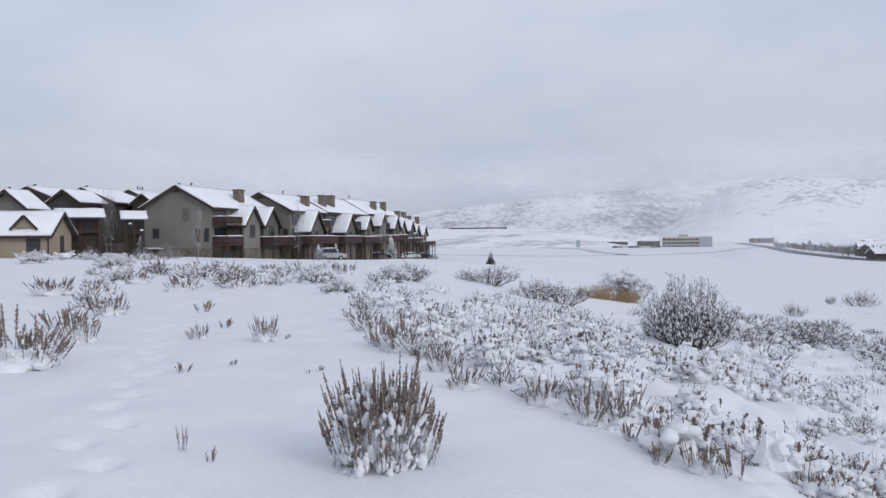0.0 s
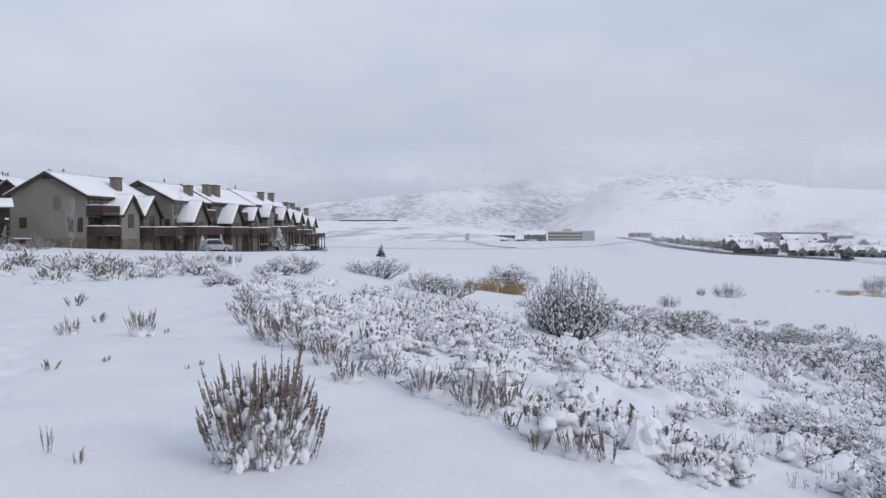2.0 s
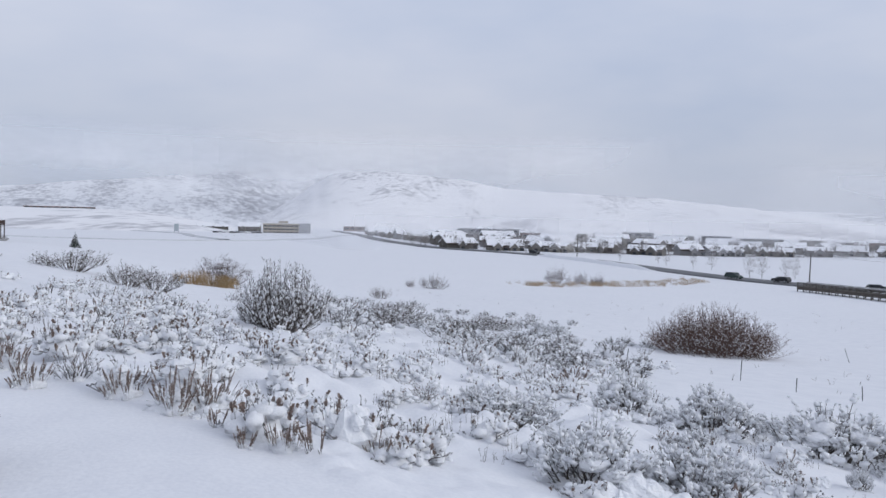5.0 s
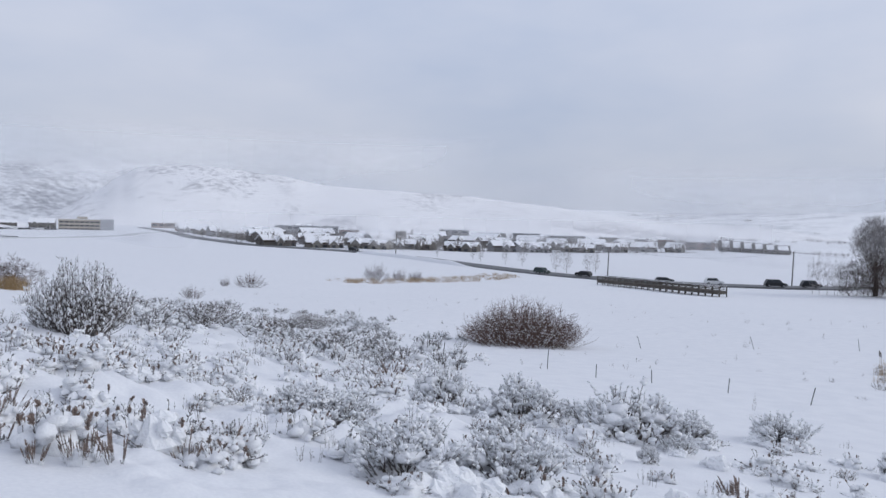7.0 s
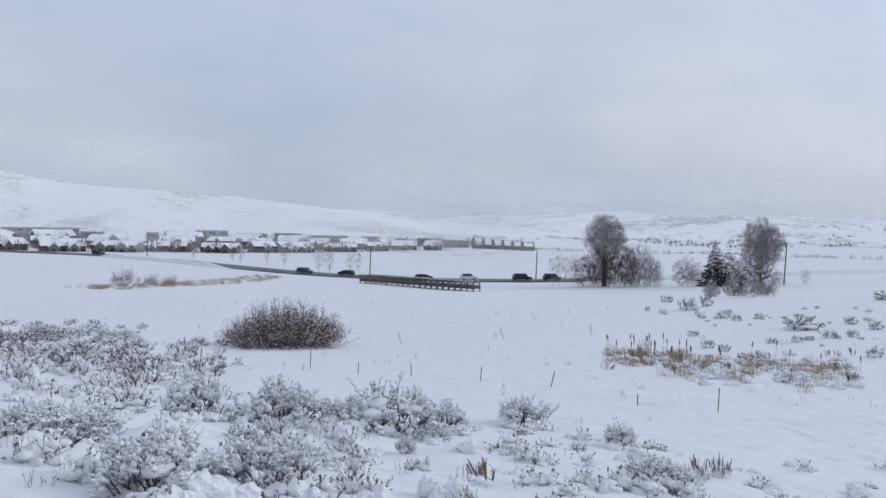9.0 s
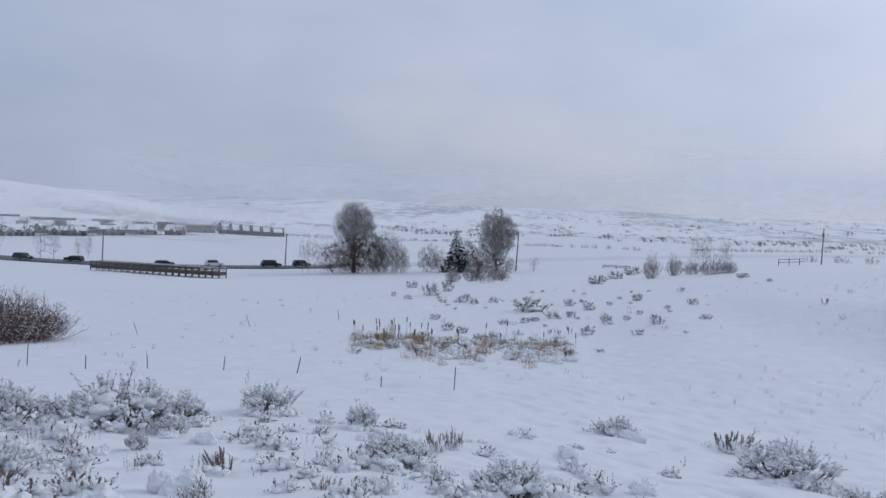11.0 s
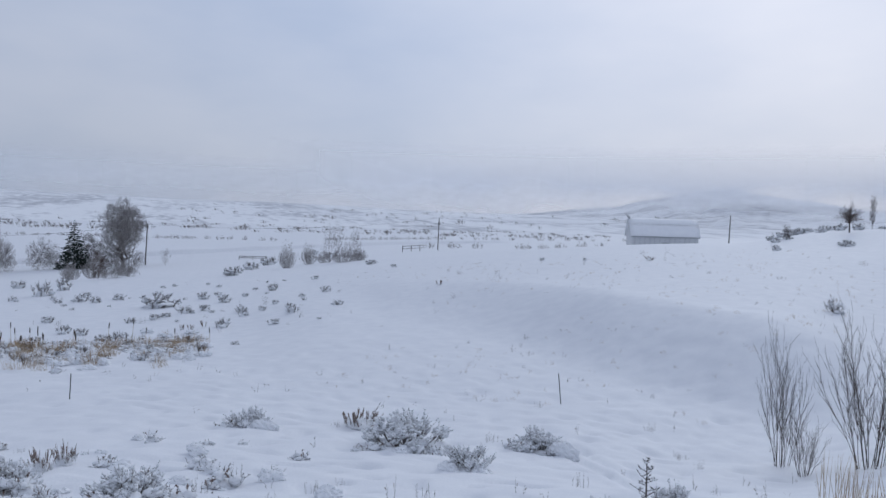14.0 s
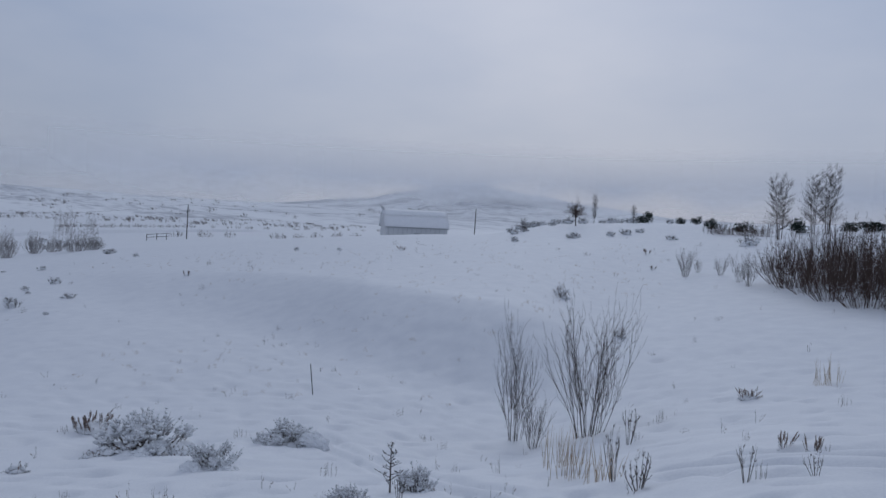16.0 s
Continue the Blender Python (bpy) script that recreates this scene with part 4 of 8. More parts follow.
def cottage():
    x, y = polar(25.76, 96.5)
    h = thing("cottage", Matrix.Translation((x, y, 0.0)) @ Matrix.Rotation(radians(184), 4, "Z"), "small tan cottage with snow-loaded roof and a dormer", "house")
    gabled(h, 0, 12.0, 0, 6.0, -1.2, 2.25, 4.45, "x", TAN, 0.55, 0.3)
    for c, w in (((1.5, 6.0), 1.4),):
        g = Geo()
        g.box(c[0] - w / 2, c[0] + w / 2, 6.004, 6.06, 0.1, 2.1)
        fr = part("window", g, DARK_TRIM, h)
        for k in (-1, 1):
            for z in (0.18, 1.18):
                g = Geo()
                g.box(c[0] + (0.04 if k > 0 else -w / 2 + 0.08), c[0] + (w / 2 - 0.08 if k > 0 else -0.04), 6.061, 6.07, z, z + 0.84)
                part("pane", g, GLASS, fr)
    # one flat dark panel put on the wall in place of the porch
    g = Geo()
    g.box(4.9, 12.04, 6.0, 6.05, -1.0, 2.2)
    part("porch_door", g, DARK_TRIM, h)
    window(h, (0, 2.6, 1.0), "-x", 0.75, 1.9)
    # dormer over the front
    g = Geo()
    g.prism([(-1.1, 0), (1.1, 0), (0, 1.2)], 2.75, Matrix.Translation((2.3, 3.35, 2.85)))
    d = part("dormer", g, TAN, h)
    for s in (-1, 1):
        g = Geo()
        a, b = Vector((2.3 + s * 1.4, 3.0, 2.68)), Vector((2.3 + s * 1.4, 6.35, 2.68))
        c, e = Vector((2.3, 6.35, 4.16)), Vector((2.3, 3.0, 4.16))
        slab(g, *( (a, b, c, e) if s > 0 else (b, a, e, c)), 0.32, 6, 4, 0.04)
        part("snow", g, ROOF_SNOW, d, "", True)
        g = Geo()
        beam(g, (2.3 + s * 1.4, 6.37, 2.66), (2.3, 6.37, 4.13), 0.08, 0.26)
        part("rake_board", g, DARK_TRIM, d)
    for yy in (0.0, 6.0):
        g = Geo()
        g.box(-0.06, 0.06, yy - 0.06, yy + 0.06, -1.2, 2.5)
        part("corner_board", g, DARK_TRIM, h)


cottage()


def porch(x0, y0, x1, y1, deep, high, label):
    """A dark two-storey timber porch with a snowy lean-to roof."""
    d = Vector((x1 - x0, y1 - y0, 0))
    L = d.length
    h = thing("porch", Matrix.Translation((x0, y0, min(base_z(x0, y0), base_z(x1, y1)))) @ Matrix.Rotation(math.atan2(d.y, d.x), 4, "Z"), label, "porch", "dark porches behind the cottage")
    g = Geo()
    g.box(0.25, L - 0.25, 0.9, deep, -0.4, high)
    part("wall", g, DARK_TRIM, h, "dark stained boarding")
    for z in (0.3, 2.55):
        g = Geo()
        for z2 in (z + 0.15, z + 0.95):
            g.box(0, L, 0.0, 0.09, z2 - 0.08, z2)
        n = int(L / 0.3)
        for k in range(n + 1):
            g.box(k * L / n - 0.035, k * L / n + 0.035, 0.02, 0.07, z, z + 0.9)
        part("railing", g, DARK_TRIM, h)
        g = Geo()
        g.box(0, L, 0.09, 0.88, z - 0.2, z)
        part("deck", g, DARK_TRIM, h)
    for x in (0.1, L / 2, L - 0.1):
        g = Geo()
        g.box(x - 0.1, x + 0.1, 0.1, 0.3, -0.4, high - 0.35)
        part("post", g, DARK_TRIM, h)
    for k in range(2):
        g = Geo()
        c = L * (0.3 + 0.4 * k)
        g.box(c - 0.5, c + 0.5, 0.85, 0.895, 2.7, 4.0)
        part("window", g, GLASS, h)
    g = Geo()
    slab(g, (-0.5, -0.5, high - 0.35), (L + 0.5, -0.5, high - 0.35), (L + 0.5, deep, high + 0.7), (-0.5, deep, high + 0.7), 0.14)
    roof = part("roof", g, SHINGLE, h)
    g = Geo()
    slab(g, (-0.5, -0.5, high - 0.2), (L + 0.5, -0.5, high - 0.2), (L + 0.5, deep, high + 0.85), (-0.5, deep, high + 0.85), 0.25, 10, 5, 0.06)
    part("snow", g, ROOF_SNOW, roof, "thick fresh snow", True)


porch(-43.3, 86.8, -39.4, 88.7, 3.2, 4.3, "dark red-brown two-storey porch with a snowy lean-to roof")
porch(-39.7, 96.1, -37.7, 97.0, 2.4, 4.4, "dark timber porch with deep roof snow")

# ---- plants: shapes ----
def bent(p, q, out, rng):
    """Three points from p to q, bowed by out."""
    m = (Vector(p) + Vector(q)) / 2 + Vector((rng.uniform(-1, 1) * out, rng.uniform(-1, 1) * out, -abs(out) * 0.3))
    return [tuple(p), tuple(m), tuple(q)]


def sage_shape(seed, tufts=20, shoots=6, plume=0.0, level=0.6, flat=0.45, load=0.7, big=0.09, tall_snow=0.8, foot=0.5, fine=1.0, skirt=8, wild=0.3, cling=0.5, leafy=7, splay=0.42, frost=6, rings=4, head_part=0.62, fill=0, fill_size=0.045, fill_high=(0.1, 0.6), core=None):
    """A sagebrush 1 m wide and 1 m high: branches to many tufts of upright shoots, snow cushions caught between them."""
    rng = random.Random(seed)
    wood, heads, leaves, snow = Geo(), [], Geo(), Geo()
    for i in range(tufts):
        a = i * 2.39996 + rng.uniform(-0.5, 0.5)
        u = min(math.sqrt((i + 0.5) / tufts) * rng.uniform(0.85, 1.08), 1.0)
        out = Vector((math.cos(a), math.sin(a), 0))
        lobe = 1 + 0.38 * noise.noise((math.cos(a) * 1.5 * u, math.sin(a) * 1.5 * u, seed * 1.7))
        top = (1 - flat * u * u) * rng.uniform(0.74, 1.03) * min(lobe, 1.08)
        u = min(u * (0.35 + 0.65 * lobe), 1.12)
        c = out * (u * (foot + (0.84 - foot) * level) * 0.5) + Vector((rng.uniform(-1, 1) * 0.03, rng.uniform(-1, 1) * 0.03, top * level))
        base = out * (u * foot * 0.5) + Vector((0, 0, -0.08))
        mid = base.lerp(c, 0.5) + Vector((rng.uniform(-1, 1), rng.uniform(-1, 1), 0)) * 0.03
        wood.tube([base, mid, c], [0.009 * fine, 0.007 * fine, 0.004 * fine], 3)
        for k in range(leafy):
            p = mid.lerp(c, rng.uniform(-0.5, 1.2))
            leaves.leaf(p, out * rng.uniform(-0.3, 0.9) + Vector((rng.uniform(-0.6, 0.6), rng.uniform(-0.6, 0.6), 0.9)), rng.uniform(0.05, 0.10) * fine, 0.010 * fine, rng)
        if rng.random() < load:
            r = big * rng.uniform(0.55, 1.15)
            q = c + Vector((rng.uniform(-1, 1), rng.uniform(-1, 1), rng.uniform(-0.8, 0.2) * tall_snow)) * big * 0.3
            snow.pillow(q, (r * rng.uniform(0.8, 1.3), r * rng.uniform(0.8, 1.3), r * tall_snow * rng.uniform(0.7, 1.15)), seed + i * 1.7, rings, rings + 3, 0.45)
            for k in range(2):
                r2 = r * rng.uniform(0.35, 0.6)
                q2 = q + Vector((rng.uniform(-1, 1), rng.uniform(-1, 1), rng.uniform(-1.0, 0.5))) * r
                snow.blob(q2, (r2, r2 * rng.uniform(0.8, 1.2), r2 * tall_snow), rng, 4, 5, 0.25)
        for k in range(shoots):
            p = c + Vector((rng.uniform(-1, 1) * 0.055, rng.uniform(-1, 1) * 0.055, rng.uniform(-0.10, 0.02)))
            way = (Vector((0, 0, 1)) + out * (u * splay) + Vector((rng.uniform(-1, 1), rng.uniform(-1, 1), 0)) * wild * 0.5).normalized()
            long = max(top * (1 - level), 0.12) * rng.uniform(0.6, 1.12)
            tip = p + way * long
            wood.tube([p, tip], [0.0035 * fine, 0.0012 * fine], 3)
            if rng.random() < plume:
                head = Geo()
                heads.append(head)
                long_head = long * rng.uniform(head_part * 0.75, head_part * 1.1)
                n = max(10, int(long_head / (0.0115 * fine)))
                wide = rng.uniform(0.7, 1.25) * fine
                for m in range(n):
                    s = m / n
                    q = tip - way * (long_head * s)
                    swell = (0.45 + 1.1 * math.sin(math.pi * min(s * 0.8 + 0.12, 1))) * wide
                    side = Vector((rng.uniform(-1, 1), rng.uniform(-1, 1), rng.uniform(-0.1, 0.3)))
                    head.leaf(q, way * 0.9 + side * 0.8, rng.uniform(0.016, 0.032) * swell, 0.0068 * swell, rng)
                    head.leaf(q, way * 1.2 - side * 0.7, rng.uniform(0.014, 0.028) * swell, 0.0060 * swell, rng)
                for m in range(frost):
                    q = p.lerp(tip, rng.uniform(-0.1, 0.65))
                    snow.leaf(q, way + Vector((rng.uniform(-1, 1), rng.uniform(-1, 1), rng.uniform(-0.2, 0.8))) * 0.7, rng.uniform(0.025, 0.05) * fine, 0.010 * fine, rng)
                if rng.random() < cling:
                    q = p.lerp(tip, rng.uniform(0.0, 0.6))
                    r = rng.uniform(0.010, 0.020) * fine
                    snow.blob(q + out * 0.006, (r, r, r * rng.uniform(1.4, 3.2)), rng, 3, 5, 0.35, way)
            else:
                for m in range(frost):
                    q = p.lerp(tip, rng.uniform(0.0, 1.0))
                    snow.leaf(q, way + Vector((rng.uniform(-1, 1), rng.uniform(-1, 1), rng.uniform(-0.2, 0.8))) * 0.8, rng.uniform(0.03, 0.06) * fine, 0.013 * fine, rng)
                for m in range(4):
                    q = p.lerp(tip, rng.uniform(0.0, 0.85))
                    leaves.leaf(q, way * 1.2 + Vector((rng.uniform(-1, 1), rng.uniform(-1, 1), rng.uniform(-0.2, 0.5))) * 0.7, rng.uniform(0.03, 0.06) * fine, 0.0075 * fine, rng)
                if rng.random() < cling:
                    q = p.lerp(tip, rng.uniform(0.25, 0.95))
                    r = rng.uniform(0.010, 0.021) * fine
                    snow.blob(q, (r, r * rng.uniform(0.7, 1.3), r * rng.uniform(1.3, 2.8)), rng, 3, 5, 0.4, way)
    if core:
        snow.pillow((0, 0, core[1] * 0.1), (core[0], core[0], core[1]), seed * 3.3, core[2], core[2] + 5, 0.5)
    for i in range(fill):
        a, u = rng.uniform(0, 2 * math.pi), math.sqrt(rng.random())
        top = 1 - flat * u * u
        z = rng.uniform(*fill_high) * top
        u *= foot + (0.95 - foot) * z
        r = fill_size * rng.uniform(0.5, 1.3)
        lie = Vector((math.cos(a) * u * 0.6 + rng.uniform(-0.5, 0.5), math.sin(a) * u * 0.6 + rng.uniform(-0.5, 0.5), rng.uniform(0.4, 1.0)))
        snow.blob((math.cos(a) * u * 0.5, math.sin(a) * u * 0.5, z), (r * rng.uniform(0.6, 1.2), r * rng.uniform(0.6, 1.2), r * rng.uniform(1.2, 2.6)), rng, 4, 6, 0.30, lie)
    for i in range(skirt):
        a, u = rng.uniform(0, 2 * math.pi), rng.uniform(0.15, 1.0) * foot * 0.5 + 0.06
        r = big * rng.uniform(0.6, 1.4)
        snow.pillow((math.cos(a) * u, math.sin(a) * u, rng.uniform(-0.04, 0.03)), (r * 1.3, r * rng.uniform(0.9, 1.4), r * rng.uniform(0.6, 1.0)), seed + 40 + i, 4, 7, 0.4)
    return wood, heads, leaves, snow


def sprig(leaves, p, way, count, long, wide, rng):
    """A few narrow leaves round one point of a shoot."""
    for k in range(count):
        leaves.leaf(p, way * 0.9 + Vector((rng.uniform(-1, 1), rng.uniform(-1, 1), rng.uniform(-0.4, 0.6))) * 0.7, long * rng.uniform(0.7, 1.3), wide, rng)


def plume(head, tip, way, long, wide, rng):
    """A dry seed head of many small scales along the end of a stalk."""
    n = max(8, int(long / 0.012))
    for m in range(n):
        s = m / n
        q = tip - way * (long * s)
        swell = (0.45 + 1.1 * math.sin(math.pi * min(s * 0.8 + 0.12, 1))) * wide
        side = Vector((rng.uniform(-1, 1), rng.uniform(-1, 1), rng.uniform(-0.1, 0.3)))
        head.leaf(q, way * 0.9 + side * 0.8, 0.026 * swell, 0.007 * swell, rng)
        head.leaf(q, way * 1.2 - side * 0.7, 0.022 * swell, 0.006 * swell, rng)


def laden_shape(seed, tufts, shoots, level, flat, reach, laden, foot=7, stalks=0.06, caps=0, wild=0.5, lump=(0.018, 0.038), dust=2):
    """A sagebrush 1 m wide and high: dark forked stems, upright shoots sheathed in snow, round pillows at its foot."""
    rng = random.Random(seed)
    wood, head, leaves, snow = Geo(), Geo(), Geo(), Geo()
    for i in range(tufts):
        a = i * 2.39996 + rng.uniform(-0.5, 0.5)
        u = min(math.sqrt((i + 0.5) / tufts) * rng.uniform(0.85, 1.08), 1.0)
        out = Vector((math.cos(a), math.sin(a), 0))
        lobe = 1 + 0.5 * noise.noise((math.cos(a) * 1.6 * u, math.sin(a) * 1.6 * u, seed * 1.7))
        top = (1 - flat * u * u) * rng.uniform(0.76, 1.03) * min(lobe, 1.1)
        c = out * (u * reach * 0.44 * min(lobe, 1.15)) + Vector((rng.uniform(-1, 1) * 0.03, rng.uniform(-1, 1) * 0.03, top * level))
        root = out * (u * 0.14) + Vector((0, 0, -0.08))
        mid = root.lerp(c, 0.55) + Vector((rng.uniform(-1, 1), rng.uniform(-1, 1), rng.uniform(-0.5, 0.3))) * 0.05
        wood.tube([root, mid, c], [0.011, 0.008, 0.005], 4)
        if i % 4 == 2 and caps:
            r = rng.uniform(0.06, 0.12)
            snow.pillow(c + Vector((0, 0, rng.uniform(0.0, 0.1))), (r * rng.uniform(0.9, 1.5), r * rng.uniform(0.9, 1.5), r * rng.uniform(0.7, 1.0)), seed * 1.9 + i, 5, 8, 0.3)
        for k in range(3):
            sprig(leaves, mid.lerp(c, rng.uniform(-0.2, 1.0)), (out * 0.6 + Vector((0, 0, 0.7))), 3, 0.07, 0.009, rng)
        for k in range(shoots):
            p = c + Vector((rng.uniform(-1, 1) * 0.07, rng.uniform(-1, 1) * 0.07, rng.uniform(-0.16, 0.04)))
            way = (Vector((0, 0, 1)) + out * (u * 0.5) + Vector((rng.uniform(-1, 1), rng.uniform(-1, 1), 0)) * wild).normalized()
            long = max(top * (1 - level), 0.12) * rng.uniform(0.5, 1.12)
            tip = p + way * long
            wood.tube([p, tip], [0.0042, 0.0014], 3)
            if rng.random() < stalks:
                plume(head, tip, way, long * 0.6, 0.9, rng)
                continue
            for m in range(1 if dust > 4 else 2):
                sprig(leaves, p.lerp(tip, 0.15 + 0.4 * m + rng.uniform(0, 0.4)), way, 2, 0.045, 0.008, rng)
            for m in range(dust):
                snow.leaf(p.lerp(tip, rng.uniform(0.2, 1.0)), way + Vector((rng.uniform(-1, 1), rng.uniform(-1, 1), rng.uniform(-0.2, 0.6))) * 0.8, 0.055, 0.016, rng)
            if rng.random() < laden:
                for m in range(1 if rng.random() < 0.45 else 2):
                    r = rng.uniform(*lump)
                    q = p.lerp(tip, rng.uniform(0.3, 1.0)) + Vector((rng.uniform(-1, 1), rng.uniform(-1, 1), 0.6)) * 0.010
                    bend = way + Vector((rng.uniform(-1, 1), rng.uniform(-1, 1), rng.uniform(-0.4, 0.4))) * 0.5
                    snow.blob(q, (r, r * rng.uniform(0.75, 1.2), r * rng.uniform(1.1, 2.6)), rng, 4, 5, 0.3, bend)
    for i in range(foot):
        a, u = rng.uniform(0, 2 * math.pi), rng.uniform(0.12, 0.42)
        r = rng.uniform(0.08, 0.15)
        snow.pillow((math.cos(a) * u, math.sin(a) * u, rng.uniform(0.0, 0.16) * (1 - u)), (r * rng.uniform(0.9, 1.3), r * rng.uniform(0.9, 1.3), r * rng.uniform(0.7, 1.0)), seed + i, 7, 10, 0.25)
    return wood, head, leaves, snow


def mound_shape(seed, lumps, shoots, pockets, rings=6):
    """A low bush 1 m wide and high, all but buried: rounded snow lumps, dark leafy gaps under them, a few tips on top."""
    rng = random.Random(seed)
    wood, head, leaves, snow = Geo(), Geo(), Geo(), Geo()
    snow.pillow((0, 0, 0.06), (rng.uniform(0.30, 0.38), rng.uniform(0.30, 0.38), rng.uniform(0.34, 0.48)), seed * 1.1, rings, rings + 5, 0.45)
    spots = []
    for i in range(lumps):
        a = i * 2.39996 + rng.uniform(-0.5, 0.5)
        u = 0.40 * math.sqrt((i + 0.5) / lumps) * rng.uniform(0.85, 1.2)
        r = rng.uniform(0.07, 0.16)
        c = Vector((math.cos(a) * u, math.sin(a) * u, 0.50 * (1 - (u / 0.5) ** 2) * rng.uniform(0.75, 1.25)))
        spots.append((c, r))
        snow.pillow(c, (r * rng.uniform(0.8, 1.4), r * rng.uniform(0.8, 1.4), r * rng.uniform(0.8, 1.2)), seed * 2.3 + i, rings - 1, rings + 2, 0.3)
    for k in range(pockets):
        a = k * 6.283 / pockets + rng.uniform(-0.6, 0.6)
        out = Vector((math.cos(a), math.sin(a), 0))
        base = out * rng.uniform(0.30, 0.43) + Vector((0, 0, rng.uniform(0.05, 0.2)))
        for j in range(3):
            tip = base + out * rng.uniform(0.02, 0.14) + Vector((rng.uniform(-0.14, 0.14), rng.uniform(-0.14, 0.14), rng.uniform(0.0, 0.22)))
            wood.tube([base - out * 0.1, tip], [0.010, 0.004], 3)
            sprig(leaves, tip, out * 0.6 + Vector((0, 0, 0.6)), 4, 0.085, 0.015, rng)
    for k in range(shoots):
        c, r = spots[rng.randrange(len(spots))]
        w = rng.uniform(0, 6.28)
        out = Vector((math.cos(w), math.sin(w), 0))
        p = c + out * r * rng.uniform(0.3, 1.0)
        way = (Vector((0, 0, 1)) + out * rng.uniform(0.0, 0.5)).normalized()
        tip = p + way * rng.uniform(0.2, 0.42)
        wood.tube([p, tip], [0.007, 0.003], 3)
        if rng.random() < 0.3:
            plume(head, tip, way, 0.2, 1.7, rng)
        else:
            for m in range(3):
                sprig(leaves, p.lerp(tip, 0.35 + 0.3 * m), way, 2, 0.08, 0.012, rng)
        if rng.random() < 0.5:
            q = p.lerp(tip, rng.uniform(0.4, 0.8))
            r2 = rng.uniform(0.02, 0.04)
            snow.blob(q, (r2, r2, r2 * rng.uniform(1.5, 3.0)), rng, 4, 6, 0.3, way)
    return wood, head, leaves, snow


SHAPES = {}


def sage_variant(key, apart=False, **how):
    """Stock meshes of one sagebrush; apart: each seed head is a part of its own."""
    wood, heads, leaves, snow = sage_shape(**how)
    if not apart:
        one = Geo()
        for h in heads:
            one.add(h.v, h.f)
        heads = [one]
    out = []
    for name, mat, geos in (("wood", TWIG, [wood]), ("plume", PLUME, heads), ("foliage", SAGE_LEAF, [leaves]), ("snow_cover", SNOW_LUMP, [snow])):
        for geo in geos:
            if geo.f:
                me = geo.mesh(name, name == "snow_cover")
                me.materials.append(mat)
                out.append((name, me))
    SHAPES[key] = out


def stock_sage(key, geos):
    """Stock meshes of one sagebrush whose seed heads are one part."""
    out = []
    for name, mat, geo in zip(("wood", "plume", "foliage", "snow_cover"), (TWIG, PLUME, SAGE_LEAF, SNOW_LUMP), geos):
        if geo.f:
            me = geo.mesh(name, name == "snow_cover")
            me.materials.append(mat)
            out.append((name, me))
    SHAPES[key] = out


sage_variant("tall_0", True, seed=11, tufts=74, shoots=4, plume=0.98, level=0.14, flat=0.46, load=0.5, big=0.05, tall_snow=1.5, foot=0.80, fine=0.80, skirt=20, wild=0.22, cling=1.0, leafy=2, splay=0.34, frost=7, rings=6, head_part=0.6, fill=330, fill_size=0.030, fill_high=(0.0, 0.74), core=(0.26, 0.36, 14))
for k in range(3):
    sage_variant("brown_%d" % k, True, seed=21 + k, tufts=13, shoots=4, plume=0.9, level=0.2, flat=0.45, load=0.5, big=0.09, tall_snow=1.2, foot=0.72, fine=0.92, skirt=6, wild=0.4, cling=0.6, leafy=4, splay=0.36, frost=4, rings=5, head_part=0.7, fill=24, fill_size=0.03, fill_high=(0.1, 0.6), core=(0.30, 0.30, 9))
for k in range(4):
    stock_sage("snowy_%d" % k, laden_shape(31 + k, 32, 7, 0.52, 0.5, 1.0, 1.0, 12, 0.0, 1, 0.34, (0.016, 0.031), 5))
for k in range(5):
    stock_sage("mound_%d" % k, mound_shape(41 + k, 12, 14, 5, 5))
for k in range(4):
    stock_sage("puff_%d" % k, mound_shape(91 + k, 7, 7, 3, 5))
for k in range(3):
    lumps, lump_rng = Geo(), random.Random(96 + k)
    for j in range(4):
        r = lump_rng.uniform(0.2, 0.34)
        lumps.pillow((lump_rng.uniform(-0.28, 0.28), lump_rng.uniform(-0.28, 0.28), lump_rng.uniform(0.1, 0.35)), (r, r * lump_rng.uniform(0.8, 1.2), r * lump_rng.uniform(0.9, 1.5)), k * 5 + j, 9, 14, 0.35)
    stock_sage("drift_%d" % k, (Geo(), Geo(), Geo(), lumps))
for k in range(2):
    stock_sage("twiggy_%d" % k, laden_shape(46 + k, 16, 5, 0.5, 0.4, 0.9, 0.7, 5, 0.25))
for k in range(3):
    sage_variant("scrub_%d" % k, seed=56 + k, tufts=11, shoots=4, plume=0.0, level=0.5, flat=0.45, load=0.4, big=0.12, tall_snow=1.1, foot=0.6, fine=1.7, skirt=1, wild=0.5, cling=0.0, leafy=7, frost=2, core=(0.25, 0.3, 6))
for k in range(3):
    sage_variant("tuft_%d" % k, True, seed=51 + k, tufts=4, shoots=4, plume=0.95, level=0.15, flat=0.2, load=0.4, big=0.10, tall_snow=0.9, foot=0.45, fine=1.7, skirt=1, wild=0.4, cling=0.4, leafy=1, frost=2, head_part=0.8)


